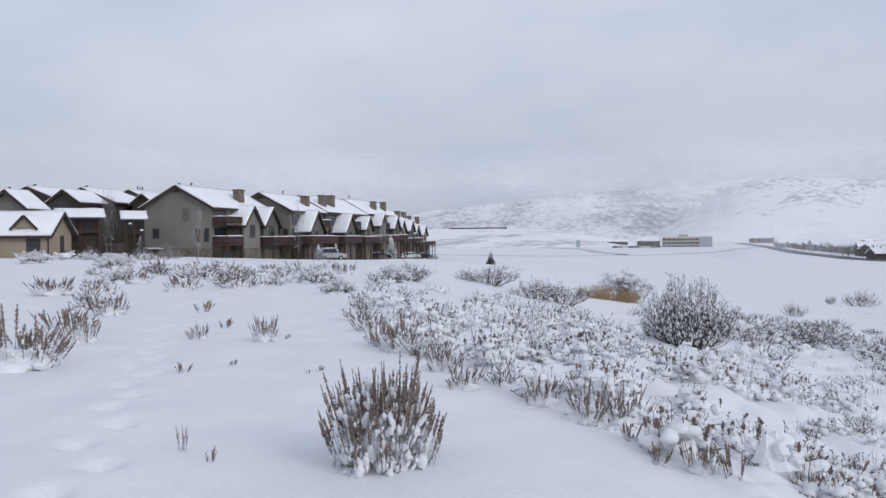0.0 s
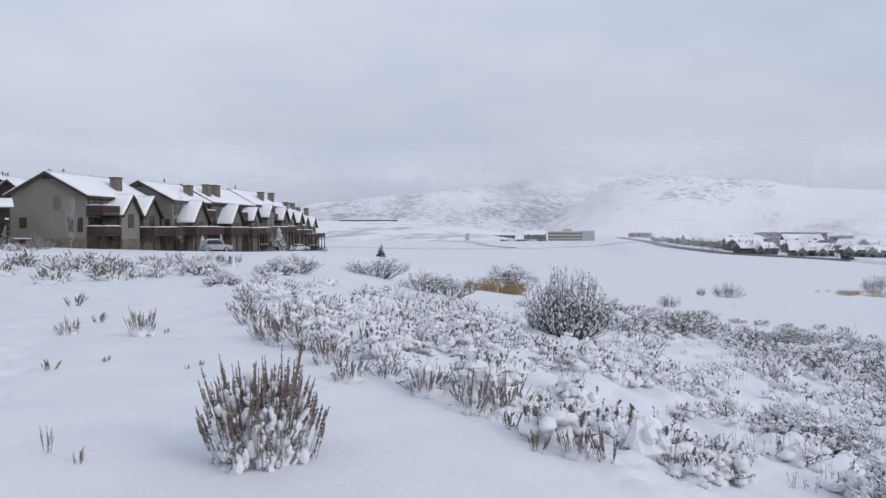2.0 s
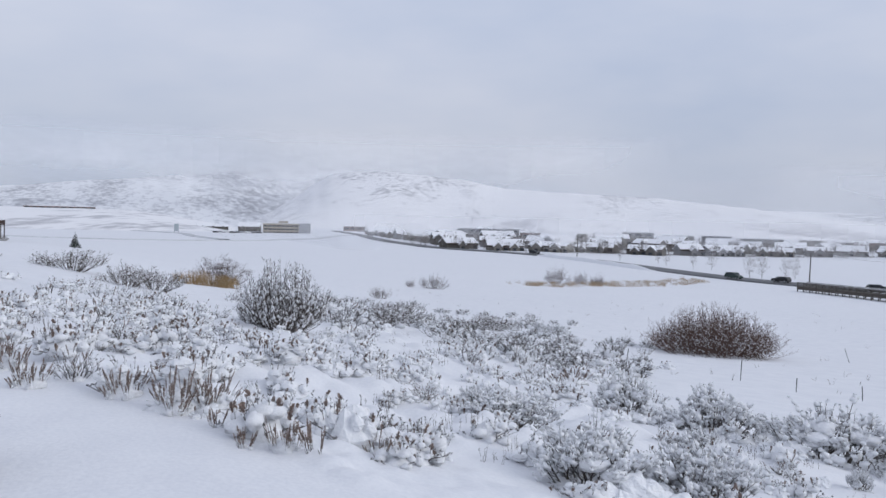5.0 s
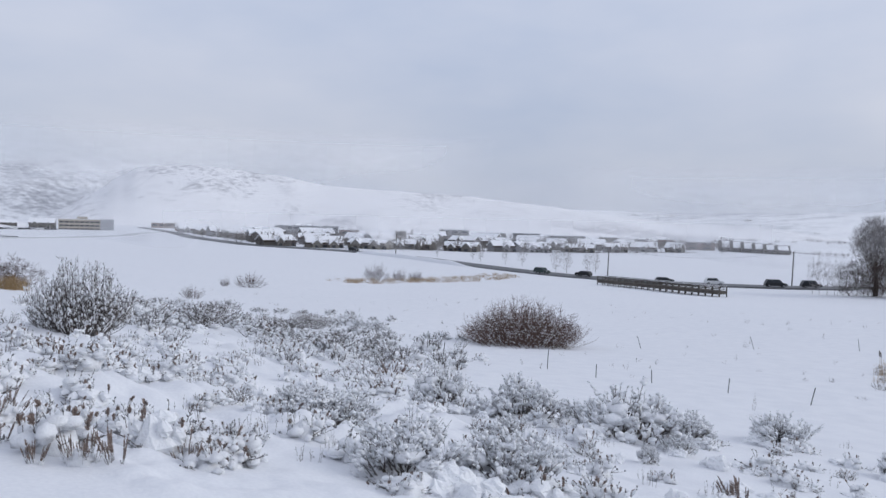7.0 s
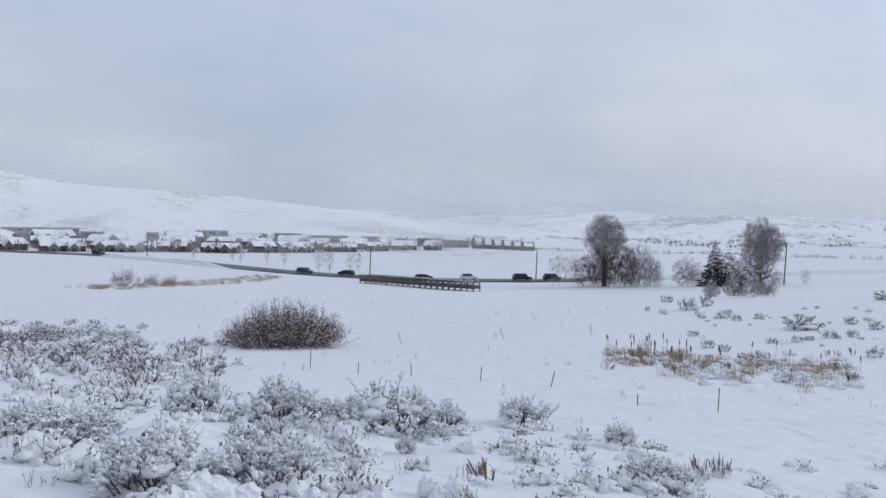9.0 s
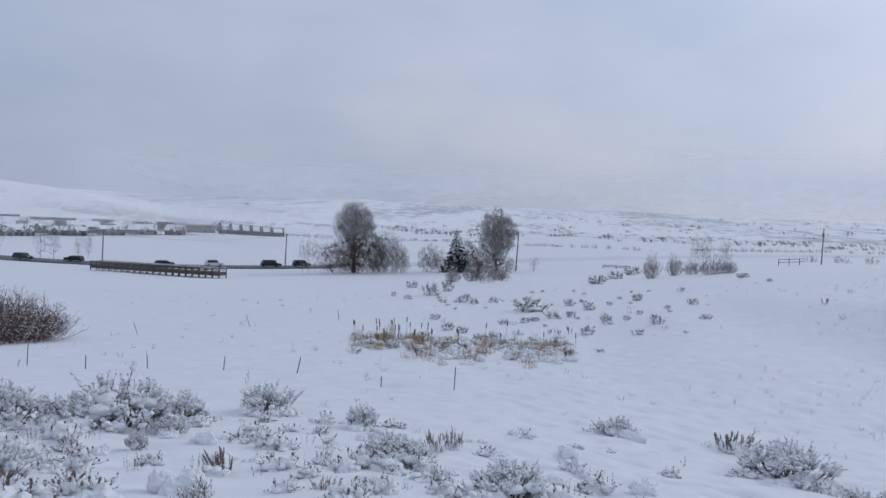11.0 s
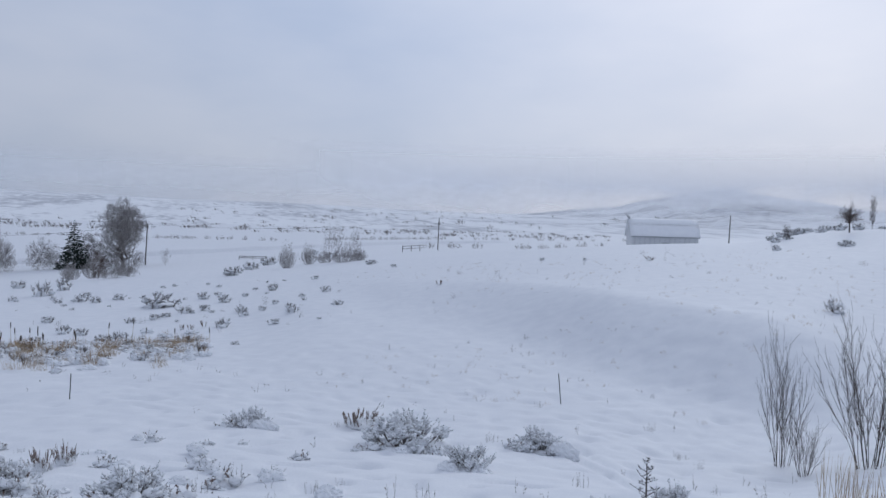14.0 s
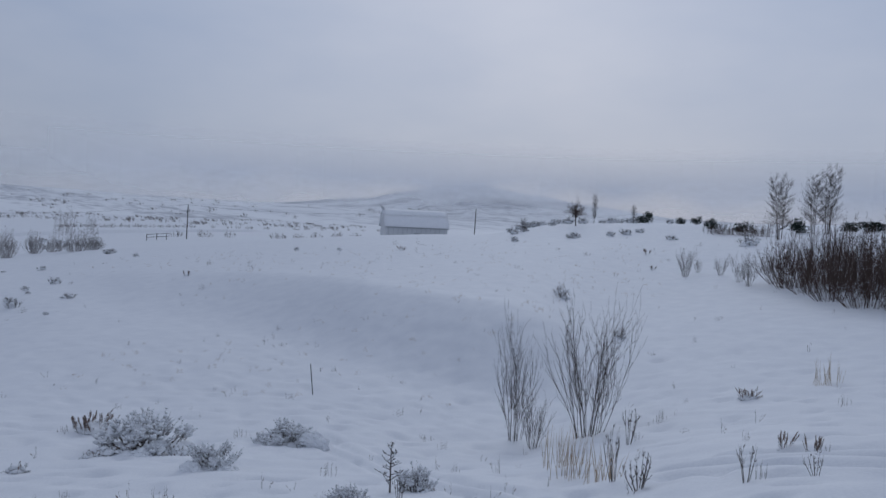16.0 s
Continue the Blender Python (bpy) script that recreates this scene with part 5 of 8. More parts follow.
def put_shape(name, key, x, y, wide, high, turn, label, category, group="", z=None):
    """One plant of a stock shape, set on the ground."""
    ob = None
    m = Matrix.Translation((x, y, (ground_z(x, y) if z is None else z) - 0.03)) @ Matrix.Rotation(turn, 4, "Z") @ Matrix.Diagonal((wide, wide, high, 1))
    root = thing(name, m, label, category, group)
    for pname, me in SHAPES[key]:
        p = new(pname, me)
        p.parent = root
        if pname != "plume" or len(me.polygons) > 60:
            p["kind"] = "stuff"
    return root


def twig_shape(seed, stems, spread, side, forks, thin=0.008, bow=0.12, high=(0.75, 1.0), snow=0, start=0.12, leafw=0.005, upright=0.6, speck=0.015, wild=0.0):
    """A many-stemmed bare shrub 1 m wide and 1 m high."""
    rng = random.Random(seed)
    wood, white = Geo(), Geo()
    for i in range(stems):
        a = rng.uniform(0, 2 * math.pi)
        u = math.sqrt(rng.random())
        base = Vector((math.cos(a) * u * start, math.sin(a) * u * start, -0.05))
        tip = Vector((math.cos(a + rng.uniform(-0.3, 0.3)) * u * 0.5 * spread, math.sin(a + rng.uniform(-0.3, 0.3)) * u * 0.5 * spread, (1 - upright * u * u) * rng.uniform(*high)))
        tip += Vector((rng.uniform(-1, 1), rng.uniform(-1, 1), 0)) * wild
        mid = base.lerp(tip, 0.5) + Vector((math.cos(a), math.sin(a), 0)) * bow * u + Vector((rng.uniform(-1, 1), rng.uniform(-1, 1), 0)) * wild * 0.4
        q3 = mid.lerp(tip, 0.5) + Vector((math.cos(a), math.sin(a), 0)) * bow * 0.4 * u
        pts = [base, mid, q3, tip]
        wood.tube(pts, [thin, thin * 0.75, thin * 0.5, thin * 0.2], 3)
        for k in range(forks):
            s = rng.uniform(0.3, 0.95)
            p = base.lerp(mid, s * 2) if s < 0.5 else mid.lerp(tip, s * 2 - 1)
            way = (tip - mid).normalized() + Vector((rng.uniform(-1, 1), rng.uniform(-1, 1), rng.uniform(-0.2, 0.8))) * 0.75
            way.normalize()
            long = side * rng.uniform(0.5, 1.2) * (1.1 - s * 0.6)
            e = p + way * long
            wood.tube([p, e], [thin * 0.45, thin * 0.15], 3)
            for j in range(2):
                w2 = way + Vector((rng.uniform(-1, 1), rng.uniform(-1, 1), rng.uniform(-0.3, 1))) * 0.8
                wood.leaf(p.lerp(e, rng.uniform(0.3, 0.9)), w2, long * rng.uniform(0.35, 0.7), leafw, rng)
            if rng.random() < snow:
                r = rng.uniform(0.6, 1.4) * speck
                white.blob(p.lerp(e, rng.uniform(0.2, 0.9)), (r, r, r * 2.2), rng, 3, 5, 0.3, way)
    return wood, white


def twig_variant(key, mat, **how):
    wood, white = twig_shape(**how)
    out = []
    for name, m2, geo in (("twig_growth", mat, wood), ("snow_cover", SNOW_LUMP, white)):
        if geo.f:
            me = geo.mesh(name)
            me.materials.append(m2)
            out.append((name, me))
    SHAPES[key] = out


twig_variant("dome", RED_TWIG, seed=61, stems=820, spread=1.0, side=0.15, forks=5, thin=0.0020, bow=0.07, snow=0.42, start=0.28, leafw=0.0013, upright=0.66, speck=0.0042, wild=0.08, high=(0.6, 1.04))
twig_variant("low_round", TWIG, seed=74, stems=70, spread=1.15, side=0.22, forks=7, thin=0.005, bow=0.09, snow=0.7, start=0.2, leafw=0.004, upright=0.55, speck=0.010, wild=0.09, high=(0.5, 1.0))
twig_variant("round", TWIG, seed=62, stems=190, spread=1.1, side=0.18, forks=10, thin=0.0045, bow=0.09, snow=0.95, start=0.16, leafw=0.003, upright=0.5, speck=0.009, wild=0.07, high=(0.5, 1.0))
twig_variant("thicket", THICKET_TWIG, seed=65, stems=80, spread=1.25, side=0.17, forks=10, thin=0.0034, bow=0.07, start=0.26, snow=0.03, leafw=0.0019, upright=0.5, high=(0.45, 1.0), speck=0.004, wild=0.10)
twig_variant("grey_0", FROST_TWIG, seed=66, stems=80, spread=1.0, side=0.20, forks=6, thin=0.005, bow=0.09, start=0.16, leafw=0.006, upright=0.6, wild=0.06, high=(0.5, 1.0))
twig_variant("grey_1", FROST_TWIG, seed=67, stems=90, spread=1.05, side=0.18, forks=6, thin=0.0045, bow=0.10, start=0.22, leafw=0.006, upright=0.7, wild=0.07, high=(0.5, 1.0))
twig_variant("brush", THICKET_TWIG, seed=58, stems=34, spread=1.2, side=0.16, forks=4, thin=0.006, bow=0.04, start=0.6, leafw=0.004, upright=0.3, wild=0.08, high=(0.4, 1.0))
twig_variant("wisp", TWIG, seed=57, stems=9, spread=1.0, side=0.14, forks=3, thin=0.008, bow=0.02, start=0.5, leafw=0.010, upright=0.3, wild=0.1, high=(0.4, 1.0))
twig_variant("weed_0", TWIG, seed=68, stems=6, spread=1.0, side=0.3, forks=4, thin=0.013, bow=0.02, start=0.1, leafw=0.012, upright=0.1)
twig_variant("weed_1", TWIG, seed=69, stems=11, spread=1.0, side=0.16, forks=7, thin=0.011, bow=0.05, start=0.12, leafw=0.012, upright=0.3)


def wand_shape(seed, stems, lean, thick=0.0046):
    """Tall willow wands that fan from one root crown, forking upwards into fine tips."""
    rng = random.Random(seed)
    g = Geo()
    def shoot(p, way, long, rad, level):
        n = 6 if level == 0 else 3
        pts, radii = [p.copy()], [rad]
        for k in range(n):
            way = (way + Vector((rng.uniform(-1, 1), rng.uniform(-1, 1), 0.25)) * 0.13).normalized()
            p = p + way * long / n
            pts.append(p.copy())
            radii.append(rad * (1 - 0.7 * (k + 1) / n))
            if level < 2 and (level or k > 0):
                for j in range(2 if level == 0 else 1):
                    side = Vector((rng.uniform(-1, 1), rng.uniform(-1, 1), 0.15))
                    shoot(p, (way + side * 0.62).normalized(), long * rng.uniform(0.22, 0.42), max(rad * 0.6 * (1 - 0.4 * k / n), thick * 0.4), level + 1)
        g.tube(pts, radii, 4 if level == 0 else 3)
    for i in range(stems):
        a = i * 2.4 + rng.uniform(-0.4, 0.4)
        out = Vector((math.cos(a), math.sin(a), 0))
        shoot(out * rng.uniform(0.01, 0.13) + Vector((0, 0, -0.02)), (Vector((0, 0, 1)) + out * lean * math.sqrt((i + 0.5) / stems)).normalized(), rng.uniform(0.6, 0.92), thick, 0)
    k = 1 / max(v[2] for v in g.v)
    g.v = [(x, y, z * k) for x, y, z in g.v]
    me = g.mesh("twig_growth")
    me.materials.append(DARK_TWIG)
    return [("twig_growth", me)]


SHAPES["wand_0"] = wand_shape(63, 16, 0.40, 0.0040)
SHAPES["wand_1"] = wand_shape(64, 24, 0.42, 0.0040)


def leader_shape(seed, leaders, side, mat):
    """A slender bare tree 1 m wide and high: a few upright leaders, short rising side twigs all the way up."""
    rng = random.Random(seed)
    g = Geo()
    for i in range(leaders):
        a = i * 2.4 + rng.uniform(-0.4, 0.4)
        out = Vector((math.cos(a), math.sin(a), 0))
        low, high = out * 0.05, out * rng.uniform(0.1, 0.24) + Vector((0, 0, rng.uniform(0.8, 1.0)))
        mid = low.lerp(high, 0.5) + Vector((rng.uniform(-1, 1), rng.uniform(-1, 1), 0)) * 0.04
        g.tube([low + Vector((0, 0, -0.03)), mid, high], [0.012, 0.007, 0.0015], 5)
        for k in range(40):
            z = 0.14 + 0.84 * k / 40
            p = low.lerp(mid, z * 2) if z < 0.5 else mid.lerp(high, z * 2 - 1)
            w = rng.uniform(0, 6.28)
            way = Vector((math.cos(w), math.sin(w), rng.uniform(0.5, 1.1))) * Vector((1.0, 1.0, 0.5)).length / 1.5
            e = p + Vector((way.x * side, way.y * side, way.z * side * 0.5)) * (1.15 - 0.8 * z) * rng.uniform(0.5, 1.1)
            g.tube([p, e], [0.0024, 0.0008], 3)
            for j in range(13):
                g.leaf(p.lerp(e, rng.uniform(0.2, 1.0)), (e - p).normalized() + Vector((rng.uniform(-1, 1), rng.uniform(-1, 1), rng.uniform(0, 0.8))) * 0.7, side * rng.uniform(0.2, 0.5), 0.0017, rng)
    me = g.mesh("twig_growth")
    me.materials.append(mat)
    return [("twig_growth", me)]


SHAPES["aspen_0"] = leader_shape(67, 4, 0.36, DARK_TWIG)
SHAPES["aspen_1"] = leader_shape(69, 3, 0.40, DARK_TWIG)


def grass_shape(seed, blades, mat, heads=False):
    rng = random.Random(seed)
    g = Geo()
    for i in range(blades):
        a, u = rng.uniform(0, 2 * math.pi), math.sqrt(rng.random())
        base = Vector((math.cos(a) * u * 0.42, math.sin(a) * u * 0.42, -0.05))
        tip = base + Vector((rng.uniform(-0.16, 0.16), rng.uniform(-0.16, 0.16), rng.uniform(0.5, 1.0)))
        g.tube([base, base.lerp(tip, 0.6) + Vector((0, 0, 0.04)), tip], [0.005, 0.004, 0.001], 3)
    me = g.mesh("blade_tuft")
    me.materials.append(mat)
    return [("blade_tuft", me)]


GOLD_GRASS = surface("golden_dry_grass", (0.25, 0.165, 0.08), (0.46, 0.34, 0.19), 0.95, 3, 30, 0.2, 0.002, spread=0.1)
SHAPES["grass_0"] = grass_shape(71, 200, GOLD_GRASS)
SHAPES["grass_1"] = grass_shape(72, 26, DRY_GRASS)
SHAPES["grass_2"] = grass_shape(79, 7, DRY_GRASS)


def grown(seed, roots, spots, thick, twigs, long, wide, middle):
    """Wood that reaches spot after spot from the nearest lower branch, stouter the more it carries, and its fine twigs."""
    rng = random.Random(seed)
    nodes = [Vector(q) for q, _ in roots]
    parent = [k for _, k in roots]
    at = np.zeros((len(nodes) + 2 * len(spots), 3))
    at[:len(nodes)] = [tuple(q) for q in nodes]
    first = len(nodes)
    for q in sorted(spots, key=lambda v: v.length):
        n = len(nodes)
        d = np.array(tuple(q)) - at[:n]
        side = np.hypot(d[:, 0], d[:, 1])
        cost = np.sqrt(side ** 2 + d[:, 2] ** 2) + 1.5 * np.maximum(0.45 * side - d[:, 2], 0)
        k = int(cost.argmin())
        mid = nodes[k].lerp(q, 0.5) + Vector((rng.uniform(-1, 1), rng.uniform(-1, 1), -0.5)) * (q - nodes[k]).length * 0.12
        for v, up in ((mid, k), (q, n)):
            at[len(nodes)] = tuple(v)
            nodes.append(v)
            parent.append(up)
    load = [0] * len(nodes)
    for k in range(len(nodes) - 1, -1, -1):
        load[k] += 1
        if parent[k] >= 0:
            load[parent[k]] += load[k]
    wood, fine = Geo(), Geo()
    def girth(k):
        return thick * (load[k] / len(nodes)) ** 0.55
    for k, q in enumerate(nodes):
        if parent[k] >= 0:
            wood.tube([nodes[parent[k]], q], [girth(parent[k]) if load[parent[k]] < 3 * load[k] else girth(k) * 1.15, girth(k)], 6 if load[k] > 60 else 3)
        if k >= first and load[k] < 7:
            way = (q - nodes[parent[k]]).normalized() * 0.5 + Vector((q.x, q.y, q.z - middle)).normalized() * 0.6 + Vector((0, 0, 0.35))
            for j in range(twigs):
                side = Vector((rng.uniform(-1, 1), rng.uniform(-1, 1), rng.uniform(-0.7, 0.7)))
                fine.leaf(q + side * long * 0.4, way + side * 0.55, long * rng.uniform(0.6, 1.4), wide, rng)
    return wood, fine


def crown_spots(rng, count, middle, half, seed, lobed=0.3):
    """Spots that fill an uneven egg-shaped crown."""
    out = []
    while len(out) < count:
        d = Vector((rng.gauss(0, 1), rng.gauss(0, 1), rng.gauss(0, 1))).normalized()
        q = (1 + lobed * noise.noise(d * 2.2 + Vector((seed, 0, 0)))) * rng.random() ** 0.42
        p = Vector((d.x * half[0] * q, d.y * half[1] * q, middle + d.z * half[2] * q))
        if p.z > 0.02:
            out.append(p)
    return out


def cottonwood(x, y, z, high, wide, seed, label, middle=0.62, half=0.4, count=900):
    """A full bare tree: stems rise steeply from a short trunk and fork again and again into an egg-shaped crown of fine twigs."""
    rng = random.Random(seed)
    t = thing("tree", Matrix.Translation((x, y, z)), label, "tree", "cottonwoods by the road")
    low = high * (middle - half) * 0.7
    trunk = Geo()
    trunk.tube([(0, 0, -0.5), (0.06, 0, low * 0.5), (0, 0.05, low)], [high * 0.036, high * 0.028, high * 0.024], 8)
    roots = [((0, 0.05, low), -1)]
    for i in range(7):
        a = i * 2.39996
        out = 0.16 * wide * math.sqrt((i + 0.2) / 7)
        roots.append(((math.cos(a) * out * 0.5, math.sin(a) * out * 0.5, low + high * 0.10), 0))
        roots.append(((math.cos(a) * out, math.sin(a) * out, low + high * 0.22), len(roots) - 1))
    wood, fine = grown(seed, roots, crown_spots(rng, count, high * middle, (wide / 2, wide / 2, high * half), seed), high * 0.022, 6, high * 0.062, high * 0.0011, low)
    part("trunk", trunk, BARK, t)
    part("limb_fan", wood, GREY_TWIG, t)
    part("crown", fine, FROST_TWIG, t, "dense fine frosted twigs")


def copse_shape(seed, stems, count, mat):
    """A dense bare thicket 1 m wide and high: many stems from the ground, fine twigs to an uneven rounded top."""
    rng = random.Random(seed)
    roots = []
    for i in range(stems):
        a, u = i * 2.39996, 0.34 * math.sqrt((i + 0.5) / stems)
        roots.append(((math.cos(a) * u, math.sin(a) * u, -0.04), -1))
    wood, fine = grown(seed, roots, crown_spots(rng, count, 0.38, (0.5, 0.5, 0.6), seed, 0.5), 0.016, 5, 0.13, 0.0024, -0.2)
    out = []
    for name, m2, geo in (("wood", BARK, wood), ("twig_growth", mat, fine)):
        me = geo.mesh(name)
        me.materials.append(m2)
        out.append((name, me))
    return out


def slim_shape(seed, mat):
    """A slender bare tree 1 m wide and high: one stem, steep branches, a narrow crown."""
    rng = random.Random(seed)
    roots = [((0, 0, -0.03), -1)] + [((rng.uniform(-0.02, 0.02), rng.uniform(-0.02, 0.02), 0.12 * k), k - 1) for k in range(1, 8)]
    spots = crown_spots(rng, 150, 0.56, (0.5, 0.5, 0.46), seed, 0.4)
    wood, fine = grown(seed, roots, spots, 0.02, 4, 0.10, 0.0026, 0.0)
    wood.add(fine.v, fine.f)
    me = wood.mesh("twig_growth")
    me.materials.append(mat)
    return [("twig_growth", me)]


SHAPES["poplar"] = slim_shape(60, FROST_TWIG)
SHAPES["copse_0"] = copse_shape(76, 16, 560, TWIG)
SHAPES["copse_1"] = copse_shape(77, 14, 500, FROST_TWIG)
SHAPES["copse_2"] = copse_shape(78, 14, 480, THICKET_TWIG)


def fir_tree(x, y, z, height, seed, label, snow=0.5, wide=0.24, name="fir_tree"):
    """A conifer: whorls of drooping needled boughs, snow lying on them."""
    rng = random.Random(seed)
    t = thing(name, Matrix.Translation((x, y, z)), label, "tree")
    trunk, needles, white = Geo(), Geo(), Geo()
    trunk.tube([(0, 0, -0.3), (0, 0, height * 0.6), (0, 0, height * 0.98)], [height * 0.018, height * 0.011, height * 0.002], 6)
    lump = 0.014 * max(1.0, snow * 0.85)
    rows = 22
    for k in range(rows):
        f = k / (rows - 1)
        z0 = height * (0.06 + 0.92 * f)
        reach = height * wide * (1 - f) ** 0.9 + height * 0.012
        for j in range(int(16 - 9 * f)):
            a = rng.uniform(0, 2 * math.pi)
            long = reach * rng.uniform(0.6, 1.1)
            out = Vector((math.cos(a), math.sin(a), 0))
            end = out * long + Vector((0, 0, z0 - long * rng.uniform(0.1, 0.35)))
            p0 = Vector((0, 0, z0))
            trunk.tube([p0, end], [height * 0.004, height * 0.001], 3)
            n = 9
            for i in range(n):
                p = p0.lerp(end, (i + 1) / n)
                for s in (-1, 1):
                    w = out * 0.8 + Vector((-out.y, out.x, 0)) * s * rng.uniform(0.5, 1.1) + Vector((0, 0, rng.uniform(-0.5, 0.1)))
                    needles.leaf(p, w, long * rng.uniform(0.22, 0.4), height * 0.011, rng)
                if rng.random() < snow * 0.5:
                    white.blob(p + Vector((0, 0, height * 0.006)), (height * lump, height * lump, height * lump * 0.5), rng, 3, 5, 0.3)
    part("trunk", trunk, BARK, t)
    tagged(part("bough_cover", needles, NEEDLE, t), kind="stuff")
    part("snow_cover", white, SNOW_LUMP, t)
    return t


# ---- sage and shrubs near the path ----
SAGE_LABEL = {"tall": "large brown-plumed sagebrush with snow between its stalks", "brown": "dry brown sagebrush standing in snow", "snowy": "grey sagebrush loaded with fresh snow",
              "mound": "low sagebrush buried under a snow mound", "twiggy": "frosted sagebrush with dry stalks above the snow", "tuft": "small dry brown stalks poking through snow", "puff": "small sagebrush tips under clumps of snow", "scrub": "dark twiggy sagebrush with light snow on it"}


def sage(kind, x, y, wide, high, seed, group="sagebrush"):
    rng = random.Random(seed)
    count = {"tall": 1, "brown": 3, "snowy": 4, "mound": 5, "twiggy": 2, "tuft": 3, "scrub": 3, "puff": 4}[kind]
    return put_shape("sagebrush", "%s_%d" % (kind, rng.randrange(count)), x, y, wide, high, rng.uniform(0, 6.28), SAGE_LABEL[kind], "shrub", group)
PATH_SAGE = (
    ("tall", -0.44, 5.40, 0.70, 0.88), ("brown", -5.27, 9.46, 1.20, 0.84), ("brown", -5.62, 11.84, 0.60, 0.66), ("brown", -7.13, 16.48, 0.82, 0.61),
    ("tuft", -3.01, 8.84, 0.26, 0.21), ("tuft", -1.96, 5.70, 0.09, 0.27), ("tuft", -1.66, 5.42, 0.10, 0.15), ("brown", -3.84, 12.04, 0.37, 0.34),
    ("tuft", -5.25, 16.79, 0.57, 0.31), ("tuft", -3.82, 13.45, 0.31, 0.23), ("brown", -2.71, 11.67, 0.46, 0.55), ("tuft", -2.60, 9.42, 0.17, 0.12),
    ("tuft", -2.43, 11.89, 0.14, 0.13), ("tuft", -1.56, 8.79, 0.09, 0.11), ("tuft", -1.44, 8.96, 0.09, 0.11), ("brown", -0.60, 10.63, 0.68, 0.63),
    ("brown", 0.20, 8.04, 0.42, 0.35), ("brown", 1.30, 6.86, 0.58, 0.42), ("brown", 0.95, 7.48, 0.45, 0.37), ("tuft", 1.60, 5.71, 0.23, 0.27),
    ("brown", 1.88, 5.63, 0.27, 0.35), ("tuft", 2.06, 5.47, 0.27, 0.32), ("brown", -0.90, 11.25, 0.55, 0.50), ("twiggy", -0.35, 10.10, 0.50, 0.45), ("brown", 0.00, 9.05, 0.50, 0.42),
    ("mound", -0.05, 11.20, 0.70, 0.45), ("mound", 0.55, 9.55, 0.60, 0.40), ("brown", -1.25, 13.0, 0.60, 0.45), ("twiggy", -1.60, 14.9, 0.90, 0.50), ("twiggy", 0.62, 8.45, 0.50, 0.40),
    ("brown", 1.62, 6.95, 0.50, 0.36), ("twiggy", 1.45, 8.1, 0.45, 0.34), ("brown", 2.72, 5.80, 0.30, 0.27), ("tuft", 1.52, 6.30, 0.24, 0.26),
)
EDGE_SAGE = (
    ("twiggy", -12.88, 35.10, 2.20, 0.93), ("twiggy", -9.69, 31.43, 2.03, 0.97), ("mound", -28.23, 57.01, 2.52, 1.03),
    ("snowy", -18.39, 43.20, 2.07, 0.90), ("brown", -10.47, 23.09, 0.82, 0.48), ("snowy", -5.16, 30.16, 1.35, 0.94),
    ("tuft", -7.04, 33.64, 0.51, 0.35), ("twiggy", -1.91, 17.84, 0.74, 0.53), ("twiggy", -0.05, 9.92, 0.44, 0.37), ("snowy", -3.19, 23.46, 1.05, 0.63),
    ("snowy", -2.19, 31.39, 1.62, 0.93), ("snowy", -25.17, 47.30, 1.97, 0.94), ("tuft", -9.78, 20.95, 0.44, 0.31),
    ("brown", -11.42, 28.53, 1.13, 0.59),
    ("brown", -6.44, 13.15, 1.00, 0.62), ("brown", -5.49, 10.12, 0.90, 0.60), ("twiggy", -8.20, 17.97, 1.30, 0.70), ("twiggy", -12.03, 28.49, 1.60, 0.80), ("brown", -11.54, 22.75, 1.40, 0.75), ("twiggy", -10.25, 30.68, 1.50, 0.70),
)
SLOPE_SAGE = (
    ("snowy", 10.40, 11.22, 1.21, 0.97), ("snowy", 11.58, 10.15, 1.63, 1.07), ("snowy", 11.93, 7.84, 1.93, 1.21), ("snowy", 14.21, 7.93, 0.99, 0.74),
    ("snowy", 12.65, 9.51, 0.96, 0.72), ("snowy", 9.15, 8.13, 0.78, 0.48), ("snowy", 8.40, 6.87, 0.45, 0.33), ("snowy", 10.17, 6.29, 0.33, 0.38),
    ("snowy", 11.84, 6.77, 0.58, 0.35), ("snowy", 4.75, 5.51, 1.07, 0.68), ("snowy", 5.65, 4.93, 0.93, 0.65), ("snowy", 5.61, 8.00, 1.12, 0.57),
    ("snowy", 5.81, 9.22, 0.74, 0.46), ("snowy", 16.68, 7.20, 1.37, 0.82), ("tuft", 8.50, 4.13, 0.32, 0.33), ("mound", 11.86, 5.27, 0.69, 0.43),
    ("snowy", 15.35, 4.49, 0.68, 0.65), ("snowy", 11.24, 2.65, 1.06, 0.64), ("brown", 13.01, 2.43, 0.40, 0.50), ("brown", 13.95, 2.26, 0.43, 0.49),
    ("brown", 13.32, 16.51, 1.11, 0.54), ("tuft", 11.10, 15.76, 0.29, 0.23), ("snowy", 27.53, 36.52, 2.04, 1.02),
)
